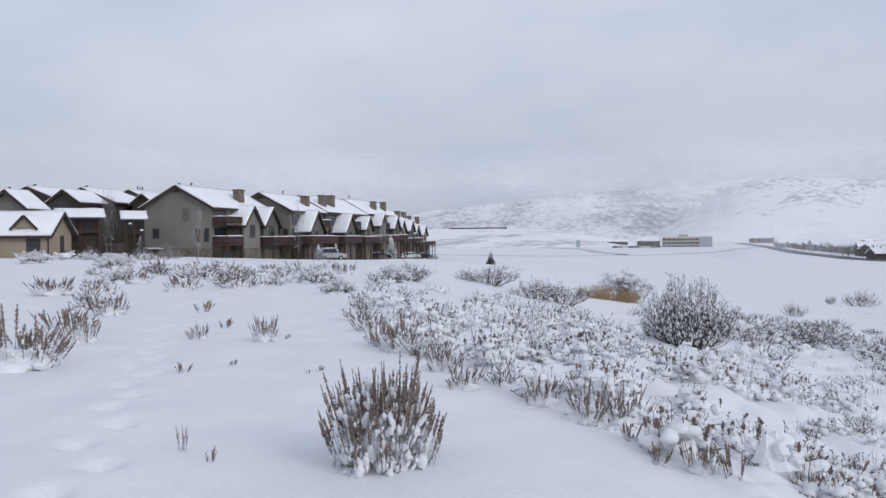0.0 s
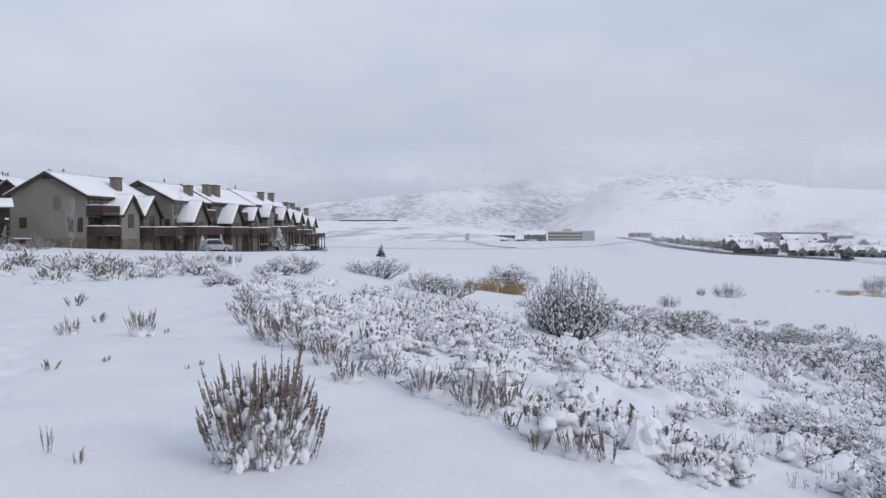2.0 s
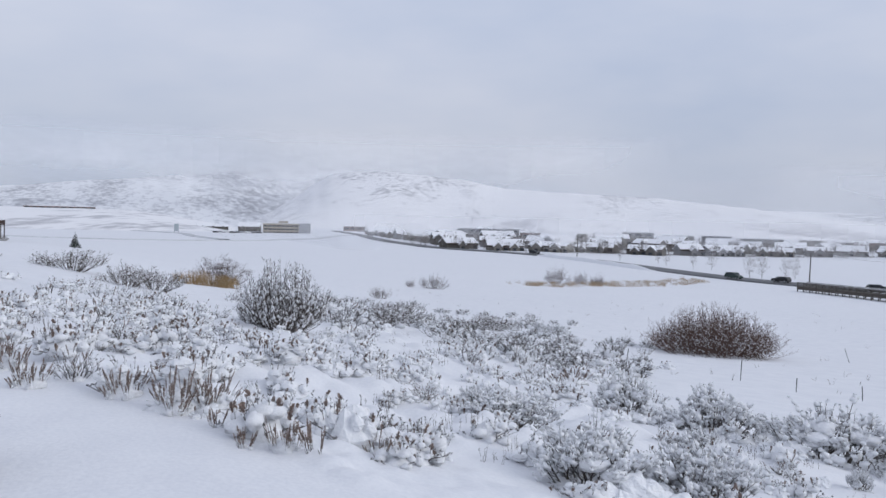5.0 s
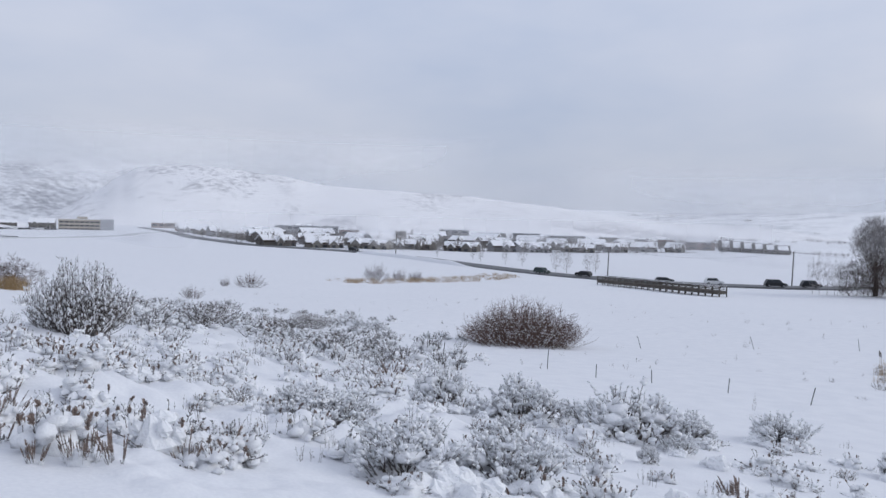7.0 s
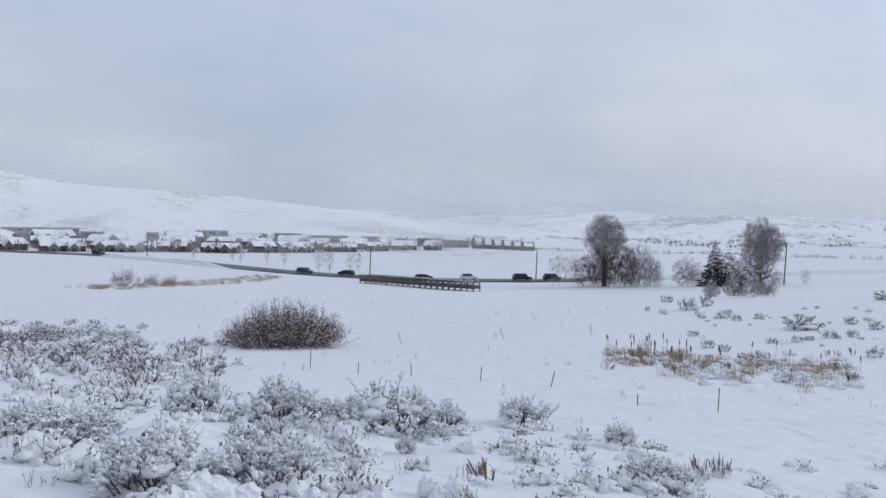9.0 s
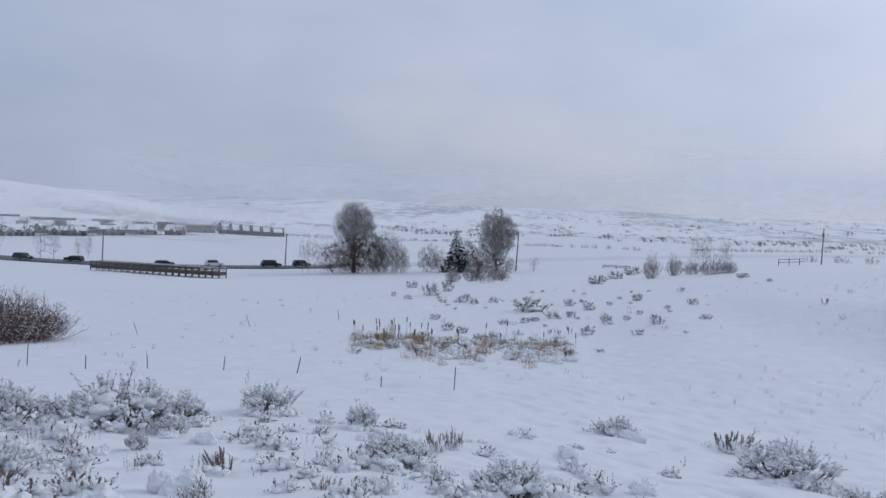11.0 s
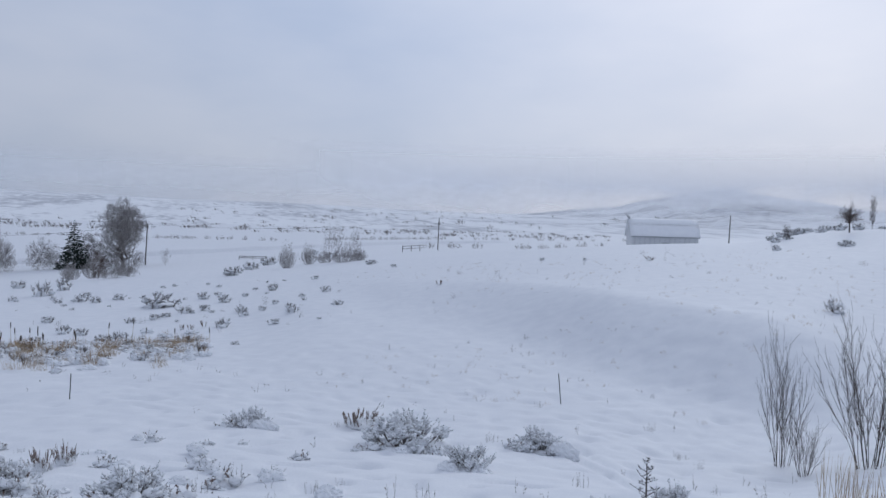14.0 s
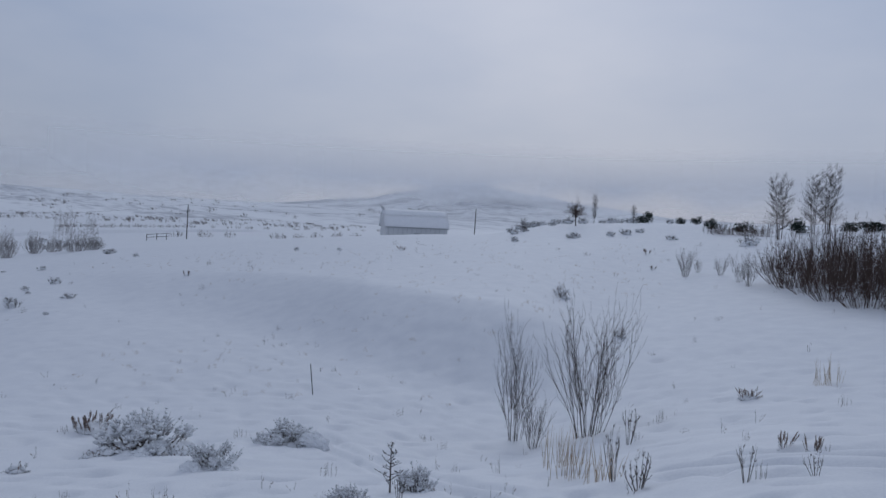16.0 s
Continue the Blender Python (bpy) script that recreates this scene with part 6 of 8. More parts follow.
LOWER_SAGE = (
    ("snowy", 9.31, 0.70, 0.94, 0.55), ("mound", 11.74, -0.30, 0.67, 0.41), ("snowy", 19.64, -0.87, 1.07, 0.65), ("brown", 20.00, -3.65, 1.17, 0.71),
    ("snowy", 17.02, -4.26, 1.81, 1.01), ("snowy", 13.66, -4.69, 0.83, 0.59), ("snowy", 17.11, -7.50, 1.30, 0.65), ("tuft", 8.66, 4.13, 0.45, 0.37),
    ("brown", 7.84, 2.56, 0.26, 0.19), ("mound", 8.79, 1.42, 0.42, 0.28), ("snowy", 9.26, -6.28, 0.54, 0.47), ("snowy", 8.48, -4.82, 0.47, 0.33),
    ("brown", 12.07, -17.93, 0.63, 0.38), ("tuft", 6.06, -10.06, 0.34, 0.31), ("tuft", 5.47, -9.81, 0.37, 0.37),
)
FLAT_SAGE = (
    ("snowy", 64.11, 5.34, 4.27, 1.52), ("snowy", 69.17, 2.28, 1.43, 0.92), ("snowy", 65.17, 0.48, 1.54, 0.96), ("snowy", 71.73, -3.72, 1.59, 0.95),
    ("snowy", 57.85, 3.07, 1.45, 0.77), ("snowy", 58.87, 1.76, 0.96, 0.70), ("snowy", 80.27, 17.35, 2.42, 1.82), ("snowy", 86.35, 16.70, 2.20, 1.94),
    ("snowy", 96.36, 23.38, 2.05, 1.31), ("snowy", 72.62, 12.58, 1.63, 0.87), ("snowy", 71.08, 11.17, 1.27, 0.85), ("snowy", 73.11, 9.59, 1.30, 0.76),
    ("snowy", 92.83, -0.13, 3.41, 1.50), ("snowy", 106.79, -2.25, 3.14, 1.57), ("snowy", 156.57, -6.79, 4.61, 2.53),
    ("snowy", 79.95, 21.33, 0.98, 0.73), ("tuft", 49.00, 2.69, 0.51, 0.51), ("tuft", 49.67, 1.46, 0.51, 0.59), ("tuft", 48.44, 2.19, 0.43, 0.57),
)
BANK_SAGE = (
    ("twiggy", 32.6, -29.8, 1.1, 0.9), ("twiggy", 23.6, -25.2, 0.8, 0.6), ("snowy", 63.7, -50.9, 1.1, 0.5), ("snowy", 61.5, -57.1, 2.2, 0.7), ("snowy", 60.47, -63.91, 1.80, 0.90),
    ("snowy", 60.86, -66.47, 1.32, 0.66), ("snowy", 60.47, -61.50, 1.39, 0.76), ("snowy", 54.06, -63.74, 1.46, 0.73),
    ("snowy", 62.45, -57.97, 1.62, 0.75), ("snowy", 66.07, -52.66, 0.99, 0.49), ("snowy", 44.43, -63.16, 2.48, 1.35),
    ("snowy", 70.68, -29.50, 0.67, 0.51), ("snowy", 65.53, -31.60, 0.53, 0.48), ("snowy", 84.39, -17.36, 0.89, 0.51),
    ("snowy", 205.82, -24.65, 3.96, 2.13), ("snowy", 237.24, -23.40, 3.85, 1.75), ("snowy", 93.76, -16.48, 2.10, 0.84),
    ("tuft", 47.54, -53.10, 0.94, 0.62), ("tuft", 41.29, -46.90, 0.73, 0.55), ("tuft", 62.36, -36.45, 1.06, 0.53),
    ("snowy", 54.75, -7.46, 1.06, 0.49), ("tuft", 56.55, -15.37, 0.86, 0.60),
)

for k, rows in enumerate((PATH_SAGE, EDGE_SAGE, SLOPE_SAGE, LOWER_SAGE, FLAT_SAGE, BANK_SAGE)):
    for i, (kind, x, y, wide, high) in enumerate(rows):
        kind = "scrub" if k > 3 and kind == "snowy" else kind
        n = max(1, round(wide / max(high, 0.01) / 2.2)) if wide > 1.9 else 1
        rng = random.Random(900 + k * 50 + i)
        for j in range(n):
            t = (j + 0.5) / n - 0.5
            a = math.atan2(y, x) + math.pi / 2
            sage(kind, x + math.cos(a) * t * wide, y + math.sin(a) * t * wide + rng.uniform(-0.3, 0.3) * (n > 1), wide / n * (1.12 if kind in ("tall", "brown") else 1.0), high * rng.uniform(0.8, 1.05) if n > 1 else high, 1000 + k * 100 + i * 7 + j)

# ---- the dense sage field ----
def joined(name, items, label, category):
    """Many far plants in one object."""
    groups = {}
    for key, m in items:
        for pname, me in SHAPES[key]:
            g = groups.setdefault(me.materials[0].name, Geo())
            co = np.empty(len(me.vertices) * 3, np.float32)
            me.vertices.foreach_get("co", co)
            mm = np.array(m)
            v = co.reshape(-1, 3) @ mm[:3, :3].T + mm[:3, 3]
            n = len(g.v)
            g.v += [tuple(p) for p in v.tolist()]
            g.f += [tuple(i + n for i in poly.vertices) for poly in me.polygons]
    root = thing(name, Matrix.Identity(4), label, category, kind="stuff")
    for mat, g in groups.items():
        part({"grey_brown_twig": "wood", "dry_brown_seed_head": "plume", "grey_green_sage_leaf": "foliage", "clumped_snow": "snow_cover", "frosted_twig": "wood", "grey_brown_bare_twig": "wood"}.get(mat, "blade_tuft"), g, bpy.data.materials[mat], root)
    return root


for k in range(3):
    stock_sage("low_%d" % k, laden_shape(81 + k, 9, 3, 0.6, 0.45, 0.95, 0.95, 4, 0.08))
for k in range(2):
    sage_variant("speck_%d" % k, seed=86 + k, tufts=2, shoots=2, plume=0.5, level=0.3, load=0.0, fine=1.5, skirt=0, wild=0.9, cling=0.0, leafy=2, frost=0)
TAKEN = [(x, y, w) for rows in (PATH_SAGE, EDGE_SAGE, SLOPE_SAGE) for _, x, y, w, _ in rows]
field_rng = random.Random(77)
near_spots, far_spots = [], []
for i in range(-70, 170):
    for j in range(8, 150):
        step = 0.42
        x, y = i * step + field_rng.uniform(-0.22, 0.22), j * step + field_rng.uniform(-0.22, 0.22)
        r = math.hypot(x, y)
        if r < 5.2 or r > 47:
            continue
        s = in_sage(x, y)
        thin = 0.42 * 0.42 / (0.46 + 0.014 * r) ** 2
        clump = 0.55 + 0.9 * noise.noise((x * 0.22, y * 0.22, 5.0))
        near = 0.7 - 0.4 * ease(-38, -46, bearing(x, y)) * ease(15, 12, r)
        if field_rng.random() > s * thin * near * min(max(clump, 0.06), 1.0):
            continue
        if any((x - px) ** 2 + (y - py) ** 2 < (0.5 * w + 0.15) ** 2 for px, py, w in TAKEN):
            continue
        (near_spots if r < 14.5 else far_spots).append((x, y))
puff_items = []
for n, (x, y) in enumerate(near_spots):
    kind = "mound" if field_rng.random() < 0.82 else "twiggy"
    wide = field_rng.uniform(0.35, 0.7)
    tall = wide * field_rng.uniform(0.5, 0.8)
    if math.hypot(x, y) < 11.0:
        sage(kind, x, y, wide, tall, 3000 + n)
    else:
        key = "%s_%d" % (kind, field_rng.randrange(5 if kind == "mound" else 2))
        puff_items.append((key, Matrix.Translation((x, y, ground_z(x, y) - 0.04)) @ Matrix.Rotation(field_rng.uniform(0, 6), 4, "Z") @ Matrix.Diagonal((wide, wide, tall, 1))))
for n in range(520):
    r = 6.3 + 12 * field_rng.random()
    x, y = polar(field_rng.uniform(-78, 10), r)
    if field_rng.random() > in_sage(x, y) * min(max(0.5 + 1.0 * noise.noise((x * 0.3, y * 0.3, 15.0)), 0.1), 1.0):
        continue
    wide = field_rng.uniform(0.28, 0.6)
    soft = bearing(x, y) < -40 and field_rng.random() < 0.6
    puff_items.append(("drift_%d" % field_rng.randrange(3) if soft else "puff_%d" % field_rng.randrange(4), Matrix.Translation((x, y, ground_z(x, y) - 0.04)) @ Matrix.Rotation(field_rng.uniform(0, 6), 4, "Z") @ Matrix.Diagonal((wide, wide, wide * field_rng.uniform(0.6, 0.9), 1))))
for k, (kind, x, y, w, h) in enumerate(SLOPE_SAGE + LOWER_SAGE):
    if kind != "snowy" or math.hypot(x, y) > 21:
        continue
    for j in range(2 if w < 0.7 else 4):
        a = math.atan2(-y, -x) + field_rng.uniform(-1.7, 1.7)
        d = w * field_rng.uniform(0.32, 0.6)
        wide = min(w, 1.2) * field_rng.uniform(0.35, 0.62)
        key = field_rng.choice(("drift_0", "drift_1", "drift_2", "mound_1", "mound_4", "puff_1"))
        px, py = x + math.cos(a) * d, y + math.sin(a) * d
        puff_items.append((key, Matrix.Translation((px, py, ground_z(px, py) - 0.05)) @ Matrix.Rotation(k + j, 4, "Z") @ Matrix.Diagonal((wide * 1.25, wide, wide * field_rng.uniform(0.45, 0.8), 1))))
for n in range(130):
    r = 6.5 + 11 * field_rng.random()
    b = field_rng.uniform(-104, -62)
    x, y = polar(b, r)
    if field_rng.random() > ease(-106, -76, b) or any((x - px) ** 2 + (y - py) ** 2 < (0.5 * w + 0.2) ** 2 for _, px, py, w, _ in LOWER_SAGE):
        continue
    wide = field_rng.uniform(0.2, 0.55)
    tall = wide * field_rng.uniform(0.4, 0.8)
    if n % 4 == 0:
        sage(field_rng.choice(("puff", "mound", "twiggy")), x, y, wide, tall, 6000 + n)
    else:
        puff_items.append((field_rng.choice(("puff_0", "puff_1", "drift_0", "drift_1", "mound_3")), Matrix.Translation((x, y, ground_z(x, y) - 0.04)) @ Matrix.Rotation(n, 4, "Z") @ Matrix.Diagonal((wide, wide, tall, 1))))
joined("low_sagebrush", puff_items, "small sagebrush tips under clumps of snow", "shrubs")
items = []
for k in range(60):
    x, y = polar(field_rng.uniform(-97, -76), field_rng.uniform(40, 84))
    wide = field_rng.uniform(0.35, 1.3)
    items.append(("scrub_%d" % field_rng.randrange(3), Matrix.Translation((x, y, ground_z(x, y) - 0.03)) @ Matrix.Rotation(field_rng.uniform(0, 6), 4, "Z") @ Matrix.Diagonal((wide, wide, wide * field_rng.uniform(0.4, 0.7), 1))))
for x, y in far_spots:
    r = math.hypot(x, y)
    wide = field_rng.uniform(0.6, 1.1)
    key = ("mound_%d" % field_rng.randrange(5) if r < 18 else "puff_%d" % field_rng.randrange(4)) if field_rng.random() < 0.75 - 0.5 * ease(16, 30, r) else "low_%d" % field_rng.randrange(3)
    if key[0] in "mp":
        wide *= 0.75
    items.append((key, Matrix.Translation((x, y, ground_z(x, y) - 0.04)) @ Matrix.Rotation(field_rng.uniform(0, 6), 4, "Z") @ Matrix.Diagonal((wide, wide, wide * field_rng.uniform(0.5, 0.75), 1))))
for n in range(150):
    b, r = field_rng.uniform(-39, -17), 27 + 36 * field_rng.random() ** 1.4
    x, y = polar(b, r)
    if noise.noise((x * 0.16, y * 0.16, 31.0)) < -0.12:
        continue
    wide = field_rng.uniform(0.8, 1.9)
    items.append((field_rng.choice(("scrub_0", "scrub_1", "low_0", "low_1", "scrub_2")), Matrix.Translation((x, y, ground_z(x, y) - 0.04)) @ Matrix.Rotation(n, 4, "Z") @ Matrix.Diagonal((wide, wide, wide * field_rng.uniform(0.4, 0.6), 1))))
joined("sagebrush_field", items, "dense grey sagebrush half buried in snow", "shrubs")

# ---- dry stems between the bushes ----
pillow_rng = random.Random(31)
wisps = []
for k in range(900):
    r = 4.8 + 20 * pillow_rng.random() ** 1.2
    x, y = polar(pillow_rng.uniform(-74, 14), r)
    if pillow_rng.random() > in_sage(x, y) * min(max(0.4 + 1.4 * noise.noise((x * 0.5, y * 0.5, 22.0)), 0.05), 1.0):
        continue
    w = pillow_rng.uniform(0.15, 0.35)
    wisps.append(("wisp", Matrix.Translation((x, y, ground_z(x, y))) @ Matrix.Rotation(k, 4, "Z") @ Matrix.Diagonal((w, w, pillow_rng.uniform(0.12, 0.30), 1))))
joined("dry_stems", wisps, "thin dry stems poking up through the snow", "weeds")

edge_rng = random.Random(44)
for n in range(26):
    x, y = polar(edge_rng.uniform(7, 25), edge_rng.uniform(24, 44))
    wide = edge_rng.uniform(0.7, 1.5)
    sage(edge_rng.choice(("twiggy", "scrub", "brown", "mound")), x, y, wide, wide * edge_rng.uniform(0.4, 0.65), 7000 + n, "brush before the houses")
for n in range(24):
    x, y = polar(edge_rng.uniform(-44, -14), edge_rng.uniform(24, 38))
    wide = edge_rng.uniform(1.0, 2.0)
    sage("scrub", x, y, wide, wide * edge_rng.uniform(0.4, 0.6), 7100 + n, "scrub behind the sage")

# ---- single shrubs ----
put_shape("shrub", "round", 6.0, 18.9, 2.0, 2.1, 0.4, "round dark twiggy shrub dusted with snow", "shrub")
put_shape("willow_shrub", "dome", 34.75, 30.54, 7.3, 3.05, 1.1, "wide red-brown willow dome with frosted twig tips", "shrub")
for x, y, w, h, key in ((2.5, 41.0, 3.4, 1.35, "low_round"), (4.2, 35.0, 2.4, 1.2, "low_round"), (5.6, 36.4, 2.6, 1.3, "low_round"), (-1.5, 33.5, 2.2, 1.0, "low_round"), (12.6, 27.0, 2.2, 1.0, "low_round"),
                        (16.5, 29.0, 2.2, 0.9, "low_round"), (8.6, 26.0, 2.2, 0.9, "low_round"), (20.5, 33.0, 2.4, 1.0, "low_round"), (23.5, 36.5, 2.6, 1.2, "low_round"), (19.0, 39.0, 2.4, 1.0, "low_round")):
    put_shape("shrub", key, x, y, w, h, x, "grey twiggy shrub with snow on its twigs", "shrub", "scrub behind the sage")
for x, y, w, h in ((55.7, 102.7, 4.4, 2.5), (52.5, 104.3, 1.7, 1.5), (98.5, 128.1, 5.4, 4.0), (105.2, 128.6, 3.6, 2.9), (110.5, 129.4, 3.7, 2.5), (35, 76.8, 2.4, 1.6), (15.2, 63.7, 2.0, 1.7)):
    put_shape("willow_shrub", "thicket", x, y, w * 0.85, h * 1.1, y, "bare grey willow clump in the snowy meadow", "shrub", "meadow willows")
for x, y, w, h in ((11.2, 54.8, 1.8, 1.2), (12.6, 54.9, 1.7, 1.1), (13.8, 57.0, 1.8, 1.1), (9.9, 54.0, 1.4, 0.9)):
    put_shape("grass_clump", "grass_0", x, y, w, h, x, "clump of golden dry grass", "grass", "golden grass")
put_shape("shrub", "copse_2", 13.6, 58.5, 4.4, 2.0, 0.3, "grey-brown twigs above golden grass", "shrub")
straw = []
srng = random.Random(5)
for k in range(300):
    t = srng.random()
    x, y = 84 + 70 * t + srng.uniform(-2, 2), 119 + 21 * t + srng.uniform(-5, 5)
    straw.append(("grass_1", Matrix.Translation((x, y, ground_z(x, y))) @ Matrix.Diagonal((1.7, 1.7, srng.uniform(0.45, 1.0), 1))))
joined("straw_grass", straw, "band of straw-coloured dry grass along the meadow edge", "grass")

for n, (x, y, w, h) in enumerate(((33.4, 32.7, 1.4, 0.7), (32.5, 33.5, 1.2, 0.6), (31.6, 34.3, 1.3, 0.7), (30.6, 34.6, 0.9, 0.5), (33.0, 31.5, 0.9, 0.5))):
    sage("scrub", x, y, w, h, 640 + n, "scrub by the willow dome")
put_shape("willow_shrub", "wand_0", 15.8, -13.3, 2.0, 3.8, 0.5, "tall bare willow wands standing in snow", "shrub", "bare willows")
put_shape("willow_shrub", "wand_1", 13.6, -13.8, 2.4, 3.85, 2.0, "tall bare willow wands standing in snow", "shrub", "bare willows")
put_shape("willow_shrub", "wand_0", 14.5, -12.9, 1.3, 1.6, 2.9, "short bare willow wands between the tall clumps", "shrub", "bare willows")
for n, (x, y, w, h) in enumerate(((28.6, -44.6, 3.0, 3.4), (27.2, -43.2, 3.2, 4.4), (26.0, -44.9, 3.6, 4.9), (24.6, -41.0, 2.8, 3.6), (23.2, -42.4, 3.6, 4.7), (22.0, -38.8, 3.0, 4.2), (20.4, -40.6, 3.6, 4.6), (19.4, -37.0, 3.0, 4.1),
                                  (17.8, -39.0, 3.6, 4.6), (17.0, -36.0, 2.8, 4.0), (15.2, -38.2, 3.6, 4.7), (14.6, -35.2, 2.8, 3.8), (25.2, -47.2, 3.6, 4.6), (21.6, -45.0, 3.6, 4.9), (18.6, -43.0, 3.6, 4.9))):
    put_shape("willow_shrub", "thicket", x, y, w, h, n * 1.3, "dark red-brown willow thicket", "shrub", "willow thicket")
for n, (x, y, w, h) in enumerate(((29.8, -42.7, 1.9, 2.5), (31.6, -44.3, 1.6, 2.1), (35.1, -47.0, 1.6, 1.7), (37.6, -47.6, 1.2, 1.3))):
    put_shape("willow_shrub", "wand_0", x, y, w, h, n * 2.1, "sparse bare willow stems at the edge of the thicket", "shrub", "willow thicket")
put_shape("willow_shrub", "wand_1", 37.0, -45.5, 1.6, 2.36, 1.2, "small bare willow on the snowy slope", "shrub", "bare willows")
for n, (x, y, w, h, key) in enumerate(((6.42, -7.71, 0.62, 0.55, "weed_1"), (4.89, -7.61, 0.35, 0.5, "weed_0"), (4.3, -7.9, 0.3, 0.3, "weed_0"), (7.1, -8.0, 0.4, 0.85, "weed_0"), (7.7, -8.3, 0.9, 0.7, "grass_1"), (8.6, -8.6, 0.8, 0.8, "grass_1"),
                                       (9.6, -9.4, 0.9, 0.9, "grass_1"), (10.6, -12.0, 0.6, 0.9, "weed_0"), (8.4, -5.5, 0.3, 0.4, "weed_0"), (7.0, -15.5, 0.7, 0.7, "grass_1"), (11.6, -20.5, 1.0, 0.9, "grass_1"), (3.9, -9.2, 0.5, 0.6, "weed_1"), (3.6, 7.45, 0.12, 0.28, "weed_0"))):
    put_shape("weed", key, x, y, w, h, n * 0.9, "thin dry weed stalks standing in snow" if key[0] == "w" else "thin straw-coloured grass stalks in snow", "weeds", "dry weeds")


def sapling(x, y, h):
    t = thing("sapling", Matrix.Translation((x, y, ground_z(x, y))), "small bare dark sapling with short upright side twigs", "sapling")
    rng = random.Random(4)
    g, white = Geo(), Geo()
    g.tube([(0, 0, -0.05), (0.01, 0, h)], [0.016, 0.006], 5)
    for k in range(16):
        z = h * (0.15 + 0.82 * k / 15)
        a = k * 2.4
        long = h * 0.30 * (1.1 - k / 18)
        e = Vector((math.cos(a) * long, math.sin(a) * long, z + long * 0.45))
        g.tube([(0.005, 0, z), e], [0.008, 0.003], 3)
        for j in range(5):
            p = Vector((0, 0, z)).lerp(e, rng.uniform(0.3, 1))
            g.leaf(p, Vector((rng.uniform(-1, 1), rng.uniform(-1, 1), 0.6)), 0.07, 0.008, rng)
        white.blob(Vector((0, 0, z)).lerp(e, 0.6) + Vector((0, 0, 0.012)), (0.03, 0.03, 0.012), rng, 3, 5, 0.3)
    part("twig_growth", g, TWIG, t)
    tagged(part("snow_cover", white, SNOW_LUMP, t), kind="stuff")


sapling(9.24, -5.85, 0.68)

# ---- cattails round the frozen seep ----
def cattail(x, y, h, seed):
    rng = random.Random(seed)
    t = thing("cattail", Matrix.Translation((x, y, ground_z(x, y))), "brown cattail head on a straw-coloured stalk", "cattail", "cattails by the seep")
    lean = Vector((rng.uniform(-0.12, 0.12), rng.uniform(-0.12, 0.12), 1))
    g = Geo()
    g.tube([(0, 0, -0.1), tuple(lean * h)], [0.013, 0.008], 3)
    part("stalk", g, DRY_GRASS, t)
    g = Geo()
    g.tube([tuple(lean * (h - 0.3)), tuple(lean * (h - 0.27)), tuple(lean * (h - 0.06)), tuple(lean * (h - 0.03))], [0.010, 0.024, 0.024, 0.008], 5)
    part("head", g, DARK_TRIM, t)


crng = random.Random(9)
for n, (b, r, many) in enumerate(((-72.6, 41.5, 3), (-74.2, 41.0, 5), (-75.6, 40.4, 6), (-76.8, 40.2, 5), (-77.6, 40.8, 3), (-79.9, 40.4, 4), (-81.8, 40.6, 1), (-84.0, 40.6, 3), (-86.6, 40.2, 1), (-89.0, 40.0, 1))):
    for k in range(many):
        x, y = polar(b + crng.gauss(0, 0.5), r + crng.gauss(0, 0.7))
        cattail(x, y, crng.uniform(0.75, 1.5), n * 20 + k)
reeds = []
for k in range(330):
    b = crng.uniform(-88.6, -72.4)
    x, y = polar(b, 40.8 - 1.8 * ease(-75, -79, b) + 1.2 * ease(-80, -87, b) + crng.gauss(0, 2.6))
    gold = max(math.exp(-((b + 74.5) / 1.2) ** 2), 0.9 * math.exp(-((b + 76.9) / 0.8) ** 2), 0.7 * math.exp(-((b + 82.4) / 1.0) ** 2), 0.9 * math.exp(-((b + 86.6) / 0.8) ** 2), 0.4)
    if crng.random() < gold:
        key, w, h = crng.choice(("grass_1", "grass_1", "grass_1", "weed_1")), crng.uniform(0.7, 1.3), crng.uniform(0.3, 0.75)
    else:
        key = crng.choice(("puff_0", "drift_0", "puff_2", "drift_1", "scrub_0", "drift_2"))
        w, h = crng.uniform(0.4, 0.9), crng.uniform(0.25, 0.5)
    reeds.append((key, Matrix.Translation((x, y, ground_z(x, y) - 0.02)) @ Matrix.Rotation(k, 4, "Z") @ Matrix.Diagonal((w, w, h, 1))))
joined("reed_bed", reeds, "bent straw-coloured reeds and weeds with snow on them", "reeds")

# ---- loose weed stalks all over the lower slope ----
dots = []
wrng = random.Random(15)
for k in range(420):
    a, r = wrng.uniform(-152, -64), 9 + 75 * wrng.random() ** 1.3
    x, y = polar(a, r)
    if noise.noise((x * 0.12, y * 0.12, 1.5)) < -0.05 and wrng.random() < 0.7:
        continue
    w = wrng.uniform(0.10, 0.28) * (1 + r / 60)
    dots.append((wrng.choice(("speck_0", "speck_1", "speck_1", "wisp", "wisp")), Matrix.Translation((x, y, ground_z(x, y))) @ Matrix.Rotation(k, 4, "Z") @ Matrix.Diagonal((w, w, w * wrng.uniform(0.6, 1.2), 1))))
for k in range(150):
    a, r = wrng.uniform(-64, -14), 30 + 75 * wrng.random()
    x, y = polar(a, r)
    w = wrng.uniform(0.25, 0.6)
    dots.append((wrng.choice(("speck_0", "speck_1", "speck_0")), Matrix.Translation((x, y, ground_z(x, y))) @ Matrix.Rotation(k, 4, "Z") @ Matrix.Diagonal((w, w, w * wrng.uniform(0.5, 0.9), 1))))
